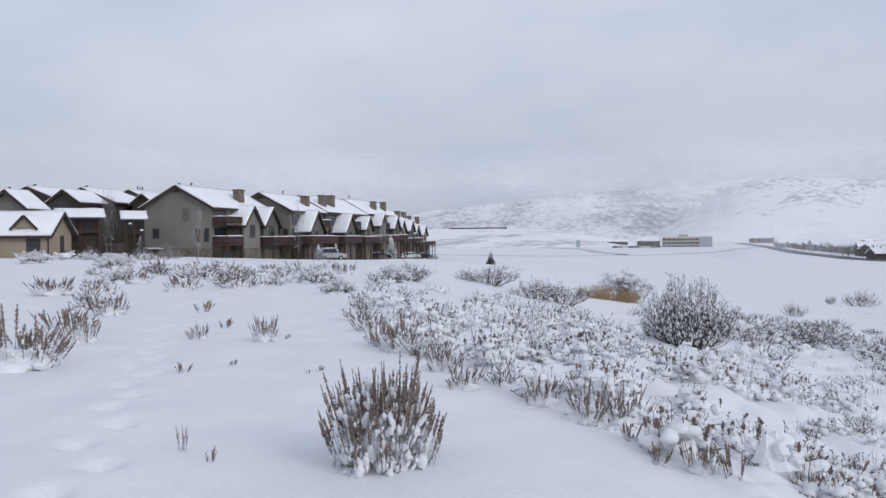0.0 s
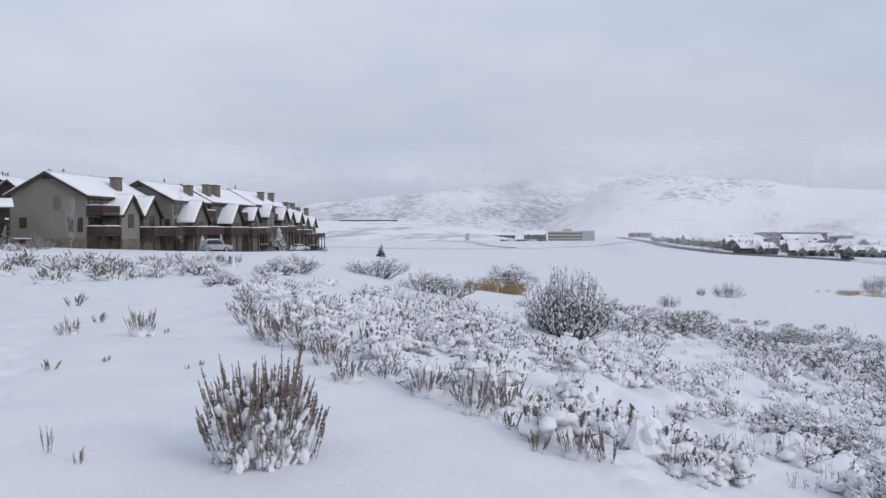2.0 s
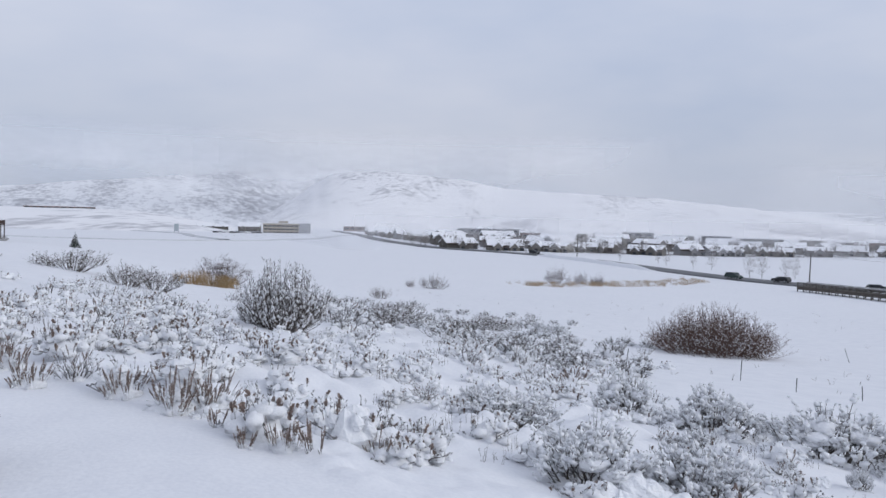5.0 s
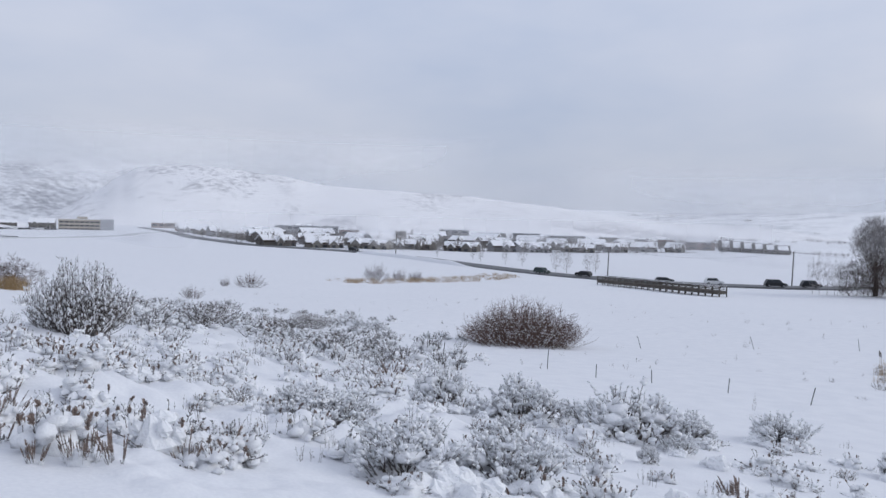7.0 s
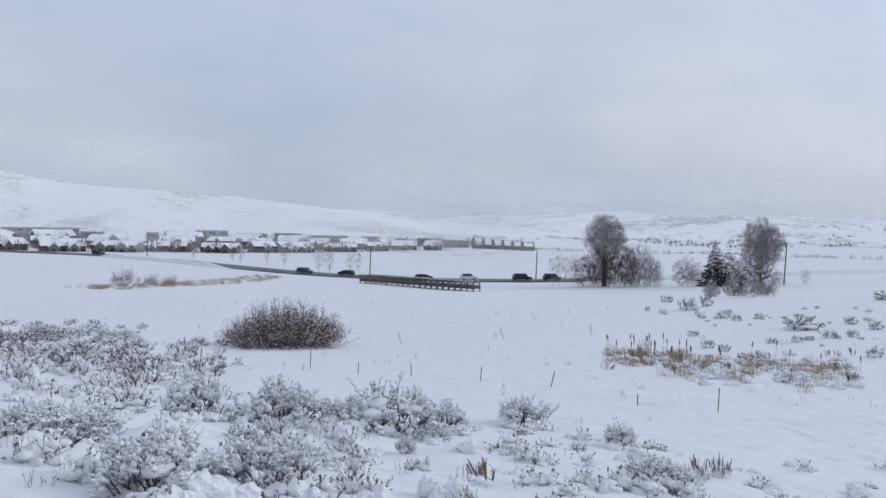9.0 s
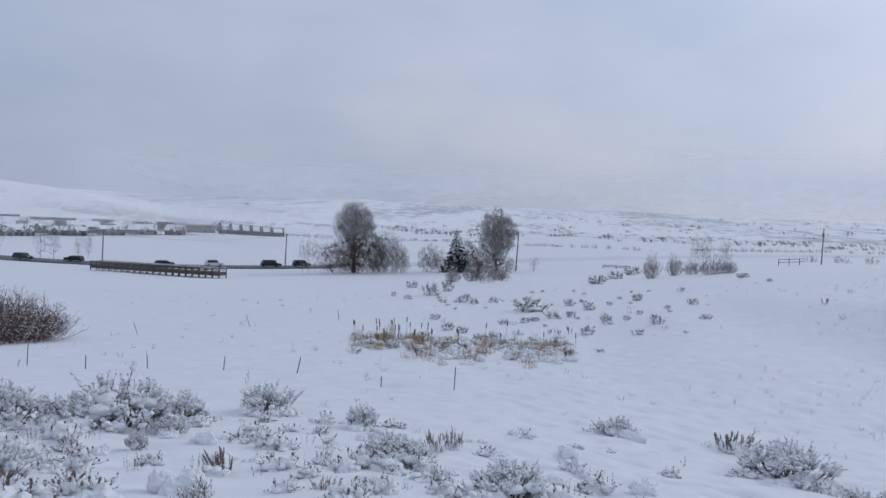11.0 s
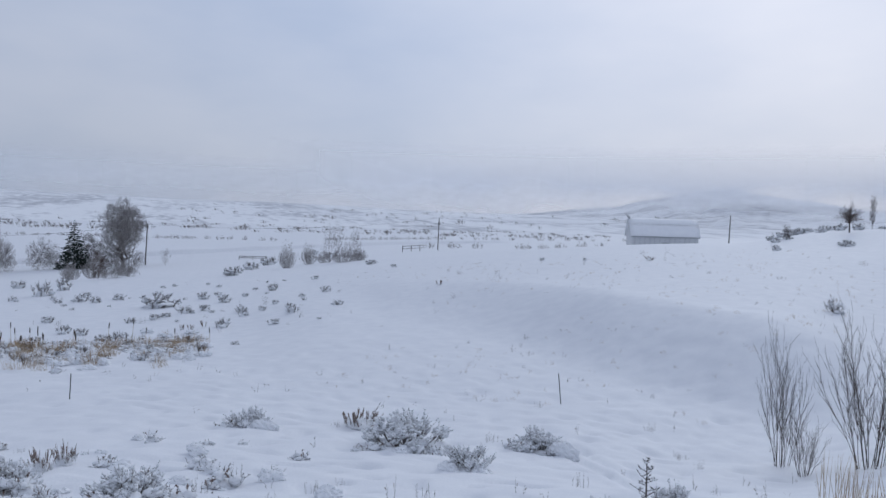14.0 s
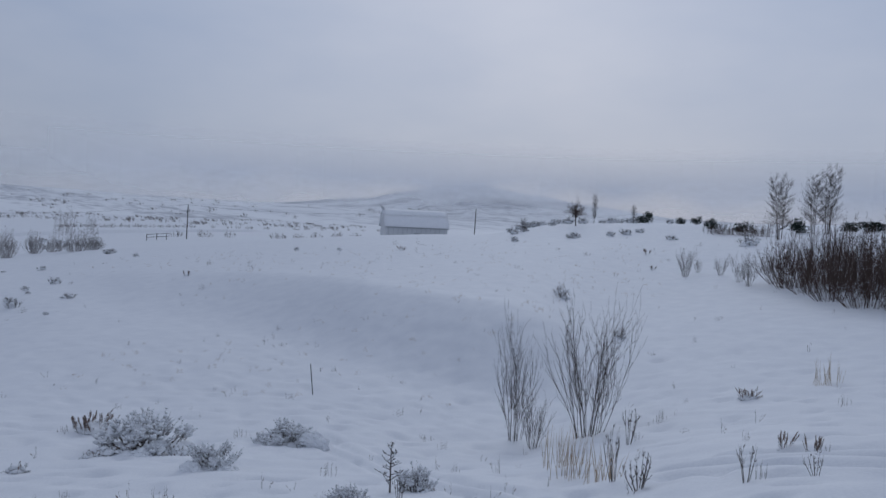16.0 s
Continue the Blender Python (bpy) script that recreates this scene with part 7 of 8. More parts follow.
for k in range(620):
    a, r = wrng.uniform(-140, -98), wrng.uniform(26, 84)
    x, y = polar(a, r)
    if noise.noise((x * 0.09, y * 0.09, 6.5)) < -0.08:
        continue
    w = wrng.uniform(0.25, 0.6)
    dots.append((wrng.choice(("grass_2", "grass_2", "grass_2", "speck_0")), Matrix.Translation((x, y, ground_z(x, y))) @ Matrix.Rotation(k, 4, "Z") @ Matrix.Diagonal((w, w, wrng.uniform(0.10, 0.28), 1))))
joined("weed_stalks", dots, "scattered thin weed stalks sticking out of the snow", "weeds")

# ---- steel fence posts ----
def fence_post(x, y, h, lean, seed):
    t = thing("fence_post", Matrix.Translation((x, y, ground_z(x, y))) @ Matrix.Rotation(radians(lean), 4, Vector((x, y, 0)).normalized()) @ Matrix.Rotation(seed, 4, "Z"),
              "thin dark steel fence post leaning slightly" if abs(lean) > 4 else "thin dark steel fence post standing in snow", "post", "fence posts in the meadow")
    g = Geo()
    g.box(-0.014, 0.014, -0.003, 0.003, -0.3, h)
    g.box(-0.003, 0.003, 0.003, 0.022, -0.3, h)
    for k in range(int(h / 0.12)):
        g.box(-0.006, 0.006, -0.010, -0.003, 0.06 + k * 0.12, 0.085 + k * 0.12)
    part("shaft", g, STEEL_POST, t)


for n, (x, y, h, lean) in enumerate(((29.2, 32.7, 0.62, -8), (21.3, 23.0, 0.82, 6), (24.7, 20.3, 0.8, 2), (24.2, 17.5, 0.5, 1), (25.2, 15.7, 0.5, -3), (25.6, 12.9, 0.52, 4), (25.9, 10.2, 0.6, 11), (24.6, 6.7, 0.42, 0), (24.4, 4.2, 0.75, 2),
                                     (40.8, 26.3, 0.8, -17), (47.1, 22.2, 0.85, -17), (53.4, 18.2, 0.8, -8), (24.1, -11.2, 1.05, -6), (17.2, 24.6, 0.7, 3))):
    fence_post(x, y, h, lean, n)

# ---- trees ----
cottonwood(191.0, 62.4, -12.5, 17.6, 10.2, 5, "broad leafless cottonwood with grey-brown twigs", 0.68, 0.30, 2200)
cottonwood(200.4, 26.3, -10.8, 16.0, 9.6, 8, "rounded leafless cottonwood covered in frost", 0.56, 0.41, 2800)
fir_tree(194.8, 36.1, -11.2, 11.4, 3, "dark green fir with snow on its boughs", 0.45, 0.31)
for n, (x, y, w, h, k) in enumerate(((187.6, 66.6, 6.2, 7.2, 0), (189.2, 63.6, 6.6, 8.6, 0), (190.4, 60.8, 6.6, 9.0, 2), (191.4, 57.6, 6.4, 9.6, 0), (192.0, 54.6, 6.4, 9.2, 1), (192.6, 52.2, 6.0, 8.2, 1), (189.9, 62.2, 5.6, 8.0, 2), (191.0, 56.0, 5.4, 7.4, 2), (192.8, 49.6, 3.4, 5.6, 1),
                                     (195.3, 43.6, 5.4, 6.2, 1), (196.0, 41.0, 4.2, 5.0, 1), (197.3, 33.2, 6.0, 7.0, 0), (197.8, 30.0, 5.4, 6.4, 1), (198.4, 27.0, 4.6, 4.4, 0), (199.0, 23.0, 4.0, 3.4, 1))):
    put_shape("shrub", "copse_%d" % k, x, y, w, h * 1.12, n, "grey-brown bare thicket by the road" if k != 1 else "frosted bare thicket by the road", "shrub", "roadside thicket")
for n, (x, y, w, h, k) in enumerate(((104.0, 16.0, 2.4, 3.2, 2), (103.0, 19.6, 1.6, 2.0, 1), (102.4, 14.0, 2.6, 2.4, 1), (103.4, 12.6, 2.2, 2.0, 1))):
    put_shape("willow_shrub", "copse_%d" % k, x, y, w, h, n, "small reddish bare willow in the snow", "shrub", "meadow willows")
for n, (x, y, w, h) in enumerate(((185.6, 74.2, 2.4, 8.6), (186.2, 72.9, 2.2, 9.2), (186.9, 71.4, 2.4, 8.8), (187.5, 70.0, 2.2, 8.2), (199.4, 16.5, 2.6, 4.2), (193.6, 51.4, 2.2, 5.6))):
    put_shape("shrub", "poplar", x, y, w, h, n, "slender bare saplings by the road", "shrub", "roadside thicket")
for n, (x, y, w, h) in enumerate(((118.5, 19.1, 3.6, 4.3), (117.5, 22.0, 2.6, 3.4), (119.0, 15.5, 3.0, 3.0))):
    put_shape("willow_shrub", "grey_0", x, y, w, h, n, "small reddish bare willow in the snow", "shrub", "meadow willows")
for n, (x, y, h) in enumerate(((182.3, 148.3, 8.0), (184.5, 146.0, 7.0), (196.0, 182.0, 9.0), (198.0, 176.0, 8.0), (192.0, 144.0, 6.4), (193.5, 142.0, 6.8), (199.0, 197.0, 7.4), (206.0, 208.0, 8.0), (203, 225, 7.5), (185, 262, 7.0), (190, 290, 7.5))):
    put_shape("poplar_tree", "poplar", x, y, 3.6 if n < 4 else 3.0, h, n, "slender bare roadside poplar", "tree", "roadside poplars")


def on_view(bearing_deg, metres, rise=0.0):
    x, y = polar(bearing_deg, metres)
    return x, y, ground_z(x, y) + rise


for n, (b, r, w, h, key) in enumerate(((-93.8, 104, 2.4, 4.2, "grey_0"), (-95.3, 112, 2.6, 3.6, "grey_0"), (-97.9, 108, 3.4, 3.2, "grey_1"), (-98.9, 110, 2.6, 2.6, "grey_1"), (-96.4, 114, 2.4, 2.6, "grey_1"))):
    x, y = polar(b, r)
    put_shape("shrub", key, x, y, w, h, n, "bare grey shrub on the crest of the rise", "shrub", "crest shrubs")
for n, (b, r, h, s) in enumerate(((-96.8, 112, 5.6, 31), (-97.4, 113, 5.8, 33), (-98.7, 111, 4.8, 35))):
    x, y, z = on_view(b, r)
    put_shape("aspen_tree", "poplar", x, y, 1.6, h, s, "thin bare young tree on the rise", "tree", "crest trees")


def juniper(x, y, z, wide, high, seed, label="round dark juniper dusted with snow"):
    rng = random.Random(seed)
    t = thing("juniper", Matrix.Translation((x, y, z)), label, "tree", "junipers on the ridge")
    trunk, leaf, white = Geo(), Geo(), Geo()
    trunk.tube([(0, 0, -0.2), (0.05, 0, high * 0.5)], [0.1, 0.05], 5)
    lobes = [(Vector((rng.uniform(-1, 1) * wide * 0.27, rng.uniform(-1, 1) * wide * 0.27, high * rng.uniform(0.12, 0.62) * (1 - 0.25 * (i % 2)))), rng.uniform(0.20, 0.34)) for i in range(9)]
    for k in range(620):
        c, size = lobes[k % 9]
        d = Vector((rng.gauss(0, 1), rng.gauss(0, 1), rng.gauss(0, 1))).normalized() * rng.random() ** 0.4
        p = c + Vector((d.x * wide * size, d.y * wide * size, d.z * high * size))
        p.z = max(p.z, 0.05)
        p += Vector((noise.noise((p.x * 2, p.y * 2, seed)), noise.noise((p.x * 2, p.z * 2, seed)), 0)) * wide * 0.12
        out = Vector((p.x, p.y, 0.5 * wide))
        for j in range(3):
            leaf.leaf(p, out + Vector((rng.uniform(-1, 1), rng.uniform(-1, 1), rng.uniform(-1, 1))) * wide * 0.4, wide * rng.uniform(0.05, 0.12), wide * 0.015, rng)
        if rng.random() < 0.14:
            white.blob(p + out.normalized() * 0.05, (wide * 0.03, wide * 0.03, wide * 0.018), rng, 3, 5, 0.3)
    part("trunk", trunk, BARK, t)
    part("foliage", leaf, NEEDLE, t)
    part("snow_clumps", white, SNOW_LUMP, t)


for n, (b, r, w, h) in enumerate(((-137.7, 106, 2.3, 2.0), (-140.2, 108, 1.45, 1.35), (-141.3, 108, 1.45, 1.5), (-142.3, 98, 1.9, 1.7), (-152.2, 108, 3.2, 1.9), (-147.9, 100, 2.6, 1.9), (-144.4, 98, 2.0, 1.6), (-150.9, 106, 2.2, 1.6))):
    x, y, z = on_view(b, r)
    juniper(x, y, z, w, h, 200 + n)
for n, (b, r, w, h) in enumerate(((-128.2, 100, 1.6, 0.8), (-128.7, 103, 1.9, 1.1), (-129.1, 105, 2.0, 1.3), (-129.6, 106, 2.0, 1.2), (-130.0, 106, 2.2, 1.2), (-130.5, 106, 1.6, 0.9), (-131.4, 106, 1.6, 1.1), (-131.9, 108, 1.4, 0.9), (-132.4, 104, 2.0, 1.2), (-133.4, 104, 2.0, 1.1), (-134.8, 107, 1.4, 0.7),
                                  (-135.4, 106, 2.0, 1.1), (-136.0, 107, 1.5, 0.9), (-136.7, 106, 1.9, 1.0), (-137.1, 106, 1.6, 1.1), (-139.5, 108, 1.4, 1.0), (-128.5, 92, 1.4, 0.8), (-129.2, 95, 1.5, 0.9), (-142.9, 104, 2.4, 0.9), (-131.2, 101, 1.4, 0.8))):
    x, y = polar(b, r)
    sage("scrub", x, y, w, h, 400 + n, "scrub on the ridge")


def round_tree(b, r, wide, high):
    """A bare stem under an uneven round crown of dark twigs."""
    x, y, z = on_view(b, r)
    t = thing("tree", Matrix.Translation((x, y, z)), "round-crowned dark bare tree on the ridge", "tree", "ridge trees")
    g, c = Geo(), Geo()
    g.tube([(0, 0, -0.3), (0.05, 0, high * 0.3), (0, 0, high * 0.7)], [0.09, 0.07, 0.03], 6)
    rng = random.Random(41)
    mid = Vector((0, 0, high * 0.58))
    for k in range(120):
        d = Vector((rng.gauss(0, 1), rng.gauss(0, 1), rng.gauss(0.15, 0.9))).normalized() * rng.uniform(0.5, 1.2)
        e = mid + Vector((d.x * wide / 2, d.y * wide / 2, d.z * high * 0.33))
        p = Vector((0, 0, high * rng.uniform(0.28, 0.55)))
        c.tube([p, p.lerp(e, 0.5) + Vector((0, 0, 0.1)), e], [0.02, 0.014, 0.006], 3)
        for j in range(10):
            q = p.lerp(e, rng.uniform(0.4, 1.0))
            c.leaf(q, e - p + Vector((rng.uniform(-1, 1), rng.uniform(-1, 1), rng.uniform(-1, 1))) * wide * 0.3, wide * rng.uniform(0.06, 0.13), 0.011, rng)
    for k in range(5):
        c.tube([mid, mid + Vector((rng.uniform(-0.35, 0.35), rng.uniform(-0.35, 0.35), high * rng.uniform(0.4, 0.62)))], [0.02, 0.004], 3)
    part("trunk", g, BARK, t)
    part("crown", c, THICKET_TWIG, t, "dense ball of fine dark twigs")


round_tree(-132.93, 98, 2.7, 3.4)
for b, r, h, s in ((-134.2, 106, 3.9, 43), (-137.0, 104, 2.4, 44), (-129.2, 94, 1.6, 45)):
    x, y = polar(b, r)
    put_shape("aspen_tree", "aspen_0", x, y, 1.2, h, s, "thin bare tree on the ridge", "tree", "ridge trees")
for n, (b, r, h, s, w) in enumerate(((-146.75, 85, 6.3, 51, 3.6), (-148.75, 98, 6.8, 53, 4.0), (-149.6, 98, 7.6, 54, 3.6))):
    x, y = polar(b, r)
    put_shape("aspen_tree", "aspen_%d" % (n % 2), x, y, w, h, s, "tall bare aspen with upright dark twigs", "tree", "bare aspens")
for n in range(11):
    x, y, z = on_view(-142.4 - 0.36 * n, 92)
    put_shape("shrub", "brush", x, y, 1.7, 1.2 + 0.5 * math.sin(n * 2.3) ** 2 + 0.06 * n, n, "upright bare twigs along the ridge", "shrub", "ridge brush")

# small trees by the houses and the meadow road
fir_tree(-18.2, 112.5, ground_z(-18.2, 112.5), 2.3, 61, "small snow-covered fir by the terrace", 2.2, 0.34)
fir_tree(-16.3, 117.0, ground_z(-16.3, 117.0), 2.6, 62, "small snow-covered fir by the terrace", 1.8, 0.26)
fir_tree(-10.6, 156.0, ground_z(-10.6, 156.0), 4.9, 63, "snow-laden fir in front of the terrace", 2.6, 0.36)
fir_tree(-34.2, 87.0, ground_z(-34.2, 87.0), 2.4, 65, "dark snowy fir bush beside the street lamp", 1.0, 0.45)
fir_tree(10.4, 168.0, ground_z(10.4, 168.0), 3.0, 64, "lone small fir in the snowfield", 0.8, 0.33)
for x, y, h, s in ((-45.5, 105.6, 9.4, 71), (-46.6, 106.5, 9.0, 72), (-21.5, 114, 8.6, 73), (-29.3, 92.2, 6.6, 75), (-10, 131, 8.0, 74)):
    put_shape("aspen_tree", "poplar", x, y, 1.5, h, s, "thin bare aspen among the houses", "tree", "aspens by the houses")
for n, (x, y, w, h) in enumerate(((-29.8, 83.5, 3.0, 1.8), (-33.5, 86, 2.4, 1.6), (-37.5, 82, 2.2, 1.4), (-12, 150, 3.0, 1.4), (-2.5, 190, 3.0, 1.6), (-6, 175, 2.2, 1.2))):
    put_shape("shrub", "grey_1", x, y, w, h, n, "snow-laden garden shrub by the houses", "shrub", "garden shrubs")
for n in range(9):
    b = 27.5 - n * 0.9
    x, y = polar(b, 70 + 4 * math.sin(n * 2))
    sage("snowy" if n % 2 else "brown", x, y, 1.9, 0.85, 520 + n, "brush before the houses")

# hedges and brush lines across the valley
twig_variant("hedge", GREY_TWIG, seed=70, stems=18, spread=1.1, side=0.2, forks=4, thin=0.009, bow=0.05, start=0.4, leafw=0.018, upright=0.6)
twig_variant("far_bush", GREY_TWIG, seed=75, stems=7, spread=1.2, side=0.3, forks=2, thin=0.02, bow=0.05, start=0.4, leafw=0.06, upright=0.5)
hrng = random.Random(12)
for b0, b1, r0, r1, gap in ((-84.6, -87.2, 447, 442, 0.42), (-88, -92.6, 434, 404, 0.85), (-96.5, -100, 425, 436, 0.42), (-100.4, -105.6, 442, 500, 0.45), (-106.4, -108.2, 512, 514, 0.8), (-108.9, -112.5, 505, 540, 1.5), (-104, -109, 292, 286, 1.9), (-111, -117, 262, 236, 1.2),
                            (-66, -71, 556, 520, 0.45), (-73.5, -78, 515, 500, 0.6), (-78.6, -82.5, 500, 470, 0.42), (-113, -118.5, 560, 600, 0.9)):
    b = b0
    while b > b1:
        r = r0 + (r1 - r0) * (b - b0) / (b1 - b0)
        x, y = polar(b, r)
        put_shape("bush", "hedge", x, y, hrng.uniform(3.4, 6.0), hrng.uniform(1.9, 3.1), b, "dark leafless bush in a field hedge", "shrub", "field hedges")
        b -= gap * hrng.uniform(0.8, 1.5)
rows = []
for k in range(700):
    b = hrng.uniform(-118, -62)
    r = hrng.uniform(700, 1500)
    x, y = polar(b, r)
    w = hrng.uniform(6, 14)
    if noise.noise((b * 0.25, r * 0.012, 3.0)) < 0.06:
        continue
    rows.append(("far_bush", Matrix.Translation((x, y, ground_z(x, y))) @ Matrix.Diagonal((w, w, hrng.uniform(2.5, 5), 1))))
for k in range(420):
    b, r = hrng.uniform(-122, -50), hrng.uniform(1560, 2900)
    if noise.noise((b * 0.35, r * 0.004, 9.0)) < -0.02:
        continue
    x, y = polar(b, r)
    w = hrng.uniform(7, 20)
    rows.append(("far_bush", Matrix.Translation((x, y, bench_z(r) - 2.5)) @ Matrix.Diagonal((w, w, hrng.uniform(6, 11), 1))))
joined("distant_brush", rows, "far lines of leafless brush across the valley", "shrubs")

# ---- road, bridge rail, vehicles ----
def ribbon(points, half, lift, step=6.0):
    g = Geo()
    pts = []
    for (ax, ay), (bx, by) in zip(points, points[1:]):
        n = max(2, int(math.hypot(bx - ax, by - ay) / step))
        pts += [(ax + (bx - ax) * k / n, ay + (by - ay) * k / n) for k in range(n)]
    pts.append(points[-1])
    sm = []
    for i in range(len(pts)):
        lo, hi = max(0, i - 4), min(len(pts), i + 5)
        sm.append((sum(p[0] for p in pts[lo:hi]) / (hi - lo), sum(p[1] for p in pts[lo:hi]) / (hi - lo)))
    for i, (x, y) in enumerate(sm):
        q0, q1 = sm[max(i - 1, 0)], sm[min(i + 1, len(sm) - 1)]
        d = Vector((q1[0] - q0[0], q1[1] - q0[1], 0)).normalized()
        s = Vector((-d.y, d.x, 0))
        zz = base_z(x, y) + lift
        for k in (-1, -0.33, 0.33, 1):
            g.v.append((x + s.x * half * k, y + s.y * half * k, zz))
        for k in (1.1, -1.1):
            g.v.append((x + s.x * half * k, y + s.y * half * k, zz - lift - 0.5))
        if i:
            a, b = (i - 1) * 6, i * 6
            for u, w in ((0, 1), (1, 2), (2, 3), (3, 4), (5, 0)):
                g.f.append((a + w, a + u, b + u, b + w))
    return g


tagged(part("road", ribbon(ROAD, 4.6, 0.35), ASPHALT), "wet grey two-way valley road ploughed clear of snow", "road", kind="structure")
MEADOW_ROAD = [(-60, 372), (-20, 372), (20, 368), (60, 372), (110, 400), (170, 470), (215, 560), (262, 620)]
tagged(part("road", ribbon(MEADOW_ROAD, 3.2, 0.3), SLUSH), "snow-packed grey side road across the meadow", "road", kind="structure")
tagged(part("road", ribbon([(96, 395), (92, 470), (104, 560), (88, 640), (70, 720)], 3.0, 0.35), SLUSH), "slushy winding drive up to the bench", "road", kind="structure")


def snow_bank(points, off, high, label):
    """A ploughed bank of snow beside a road."""
    g = Geo()
    rng = random.Random(3)
    pts = []
    for (ax, ay), (bx, by) in zip(points, points[1:]):
        n = max(2, int(math.hypot(bx - ax, by - ay) / 3.0))
        d = Vector((bx - ax, by - ay, 0)).normalized()
        pts += [(ax + (bx - ax) * k / n + d.y * off, ay + (by - ay) * k / n - d.x * off, d) for k in range(n)]
    for i, (x, y, d) in enumerate(pts):
        h = high * min(i / 5, (len(pts) - 1 - i) / 5, 1) * (0.85 + 0.3 * noise.noise((x * 0.09, y * 0.09, 2.0)))
        for k, z in ((-2.6, -0.6), (-1.2, 0.55), (-0.3, 1.0), (0.6, 0.8), (1.6, -0.6)):
            g.v.append((x + d.y * k, y - d.x * k, base_z(x, y) + (z * h if z > 0 else z) + rng.uniform(-0.05, 0.05)))
        if i:
            for k in range(4):
                a, b = (i - 1) * 5 + k, i * 5 + k
                g.f.append((a, a + 1, b + 1, b))
    tagged(part("snow_bank", g, SNOW, smooth=True), label, "snow", kind="structure")


snow_bank([p for p in ROAD if 150 < p[1] < 270], 5.6, 1.5, "bank of ploughed snow along the road")
snow_bank([(206, 76)] + [p for p in ROAD if p[1] < 70], 5.6, 1.7, "bank of ploughed snow along the road")


def bridge():
    a, b = Vector((155.0, 113.0, -11.3)), Vector((150.6, 79.0, -11.2))
    d = (b - a).normalized()
    root = thing("footbridge", Matrix.Translation(a), "dark timber footbridge with snow-topped rails", "bridge")
    L = (b - a).length
    side = Vector((-d.y, d.x, 0)).normalized()
    for off in (0, 2.6):
        for z, w, nm in ((1.12, 0.14, "rail"), (0.8, 0.10, "rail"), (0.48, 0.10, "rail")):
            g = Geo()
            beam(g, side * off + Vector((0, 0, z)), (b - a) + side * off + Vector((0, 0, z)), 0.1, w)
            part(nm, g, POST_WOOD, root)
        g = Geo()
        beam(g, side * off + Vector((0, 0, 1.235)), (b - a) + side * off + Vector((0, 0, 1.235)), 0.16, 0.08)
        part("snow", g, ROOF_SNOW, root)
        n = 20
        for k in range(n + 1):
            p = d * (L * k / n) + side * off
            g = Geo()
            g.box(p.x - 0.09, p.x + 0.09, p.y - 0.09, p.y + 0.09, p.z - 1.6, p.z + 1.13)
            part("post", g, POST_WOOD, root)
    g = Geo()
    beam(g, side * 1.3 + Vector((0, 0, -0.1)), (b - a) + side * 1.3 + Vector((0, 0, -0.1)), 3.0, 0.7)
    part("deck", g, POST_WOOD, root)


bridge()


def car(x, y, z, turn, paint, label, long=4.8, tall=1.75, group="cars on the road", snow=True):
    c = thing("car", Matrix.Translation((x, y, z)) @ Matrix.Rotation(turn, 4, "Z"), label, "car", group)
    h = long / 2
    g = Geo()
    outline = [(-h, 0.35), (h, 0.35), (h + 0.02, 0.75), (h - 0.25, 0.98), (h - 1.15, 1.08), (h - 1.75, tall), (-h + 0.55, tall), (-h + 0.1, 1.1), (-h - 0.02, 0.8)]
    g.prism(outline, 1.8, Matrix.Translation((0, -0.9, 0)))
    body = part("body", g, paint, c)
    for s in (-1, 1):
        g = Geo()
        g.prism([(h - 1.3, 1.12), (h - 1.8, tall - 0.1), (-h + 0.75, tall - 0.1), (-h + 0.4, 1.12)], 0.012, Matrix.Translation((0, 0.901 if s > 0 else -0.913, 0)))
        part("side_window", g, GLASS, body)
        for wx in (-h + 0.85, h - 0.9):
            g = Geo()
            g.tube([(wx, s * 0.72, 0.34), (wx, s * 0.93, 0.34)], [0.34, 0.34], 14, True)
            wheel = part("wheel", g, RUBBER, c)
            g = Geo()
            g.tube([(wx, s * 0.931, 0.34), (wx, s * 0.945, 0.34)], [0.2, 0.18], 10, True)
            part("rim", g, METAL_GREY, wheel)
    g = Geo()
    g.add([(h - 1.17, -0.8, 1.12), (h - 1.17, 0.8, 1.12), (h - 1.72, 0.8, tall - 0.08), (h - 1.72, -0.8, tall - 0.08)], [(0, 1, 2, 3)])
    g.v = [(a + 0.03, b, d) for a, b, d in g.v]
    part("windscreen", g, GLASS, body)
    for s in (-0.62, 0.62):
        g = Geo()
        g.box(h - 0.02, h + 0.035, s - 0.16, s + 0.16, 0.72, 0.88)
        part("headlight", g, METAL_WHITE, body)
    if snow:
        g = Geo()
        slab(g, (-h + 0.7, -0.7, tall + 0.003), (h - 1.85, -0.7, tall + 0.003), (h - 1.85, 0.7, tall + 0.003), (-h + 0.7, 0.7, tall + 0.003), 0.08, 4, 3, 0.02)
        part("snow", g, ROOF_SNOW, body, "", True)
    return c


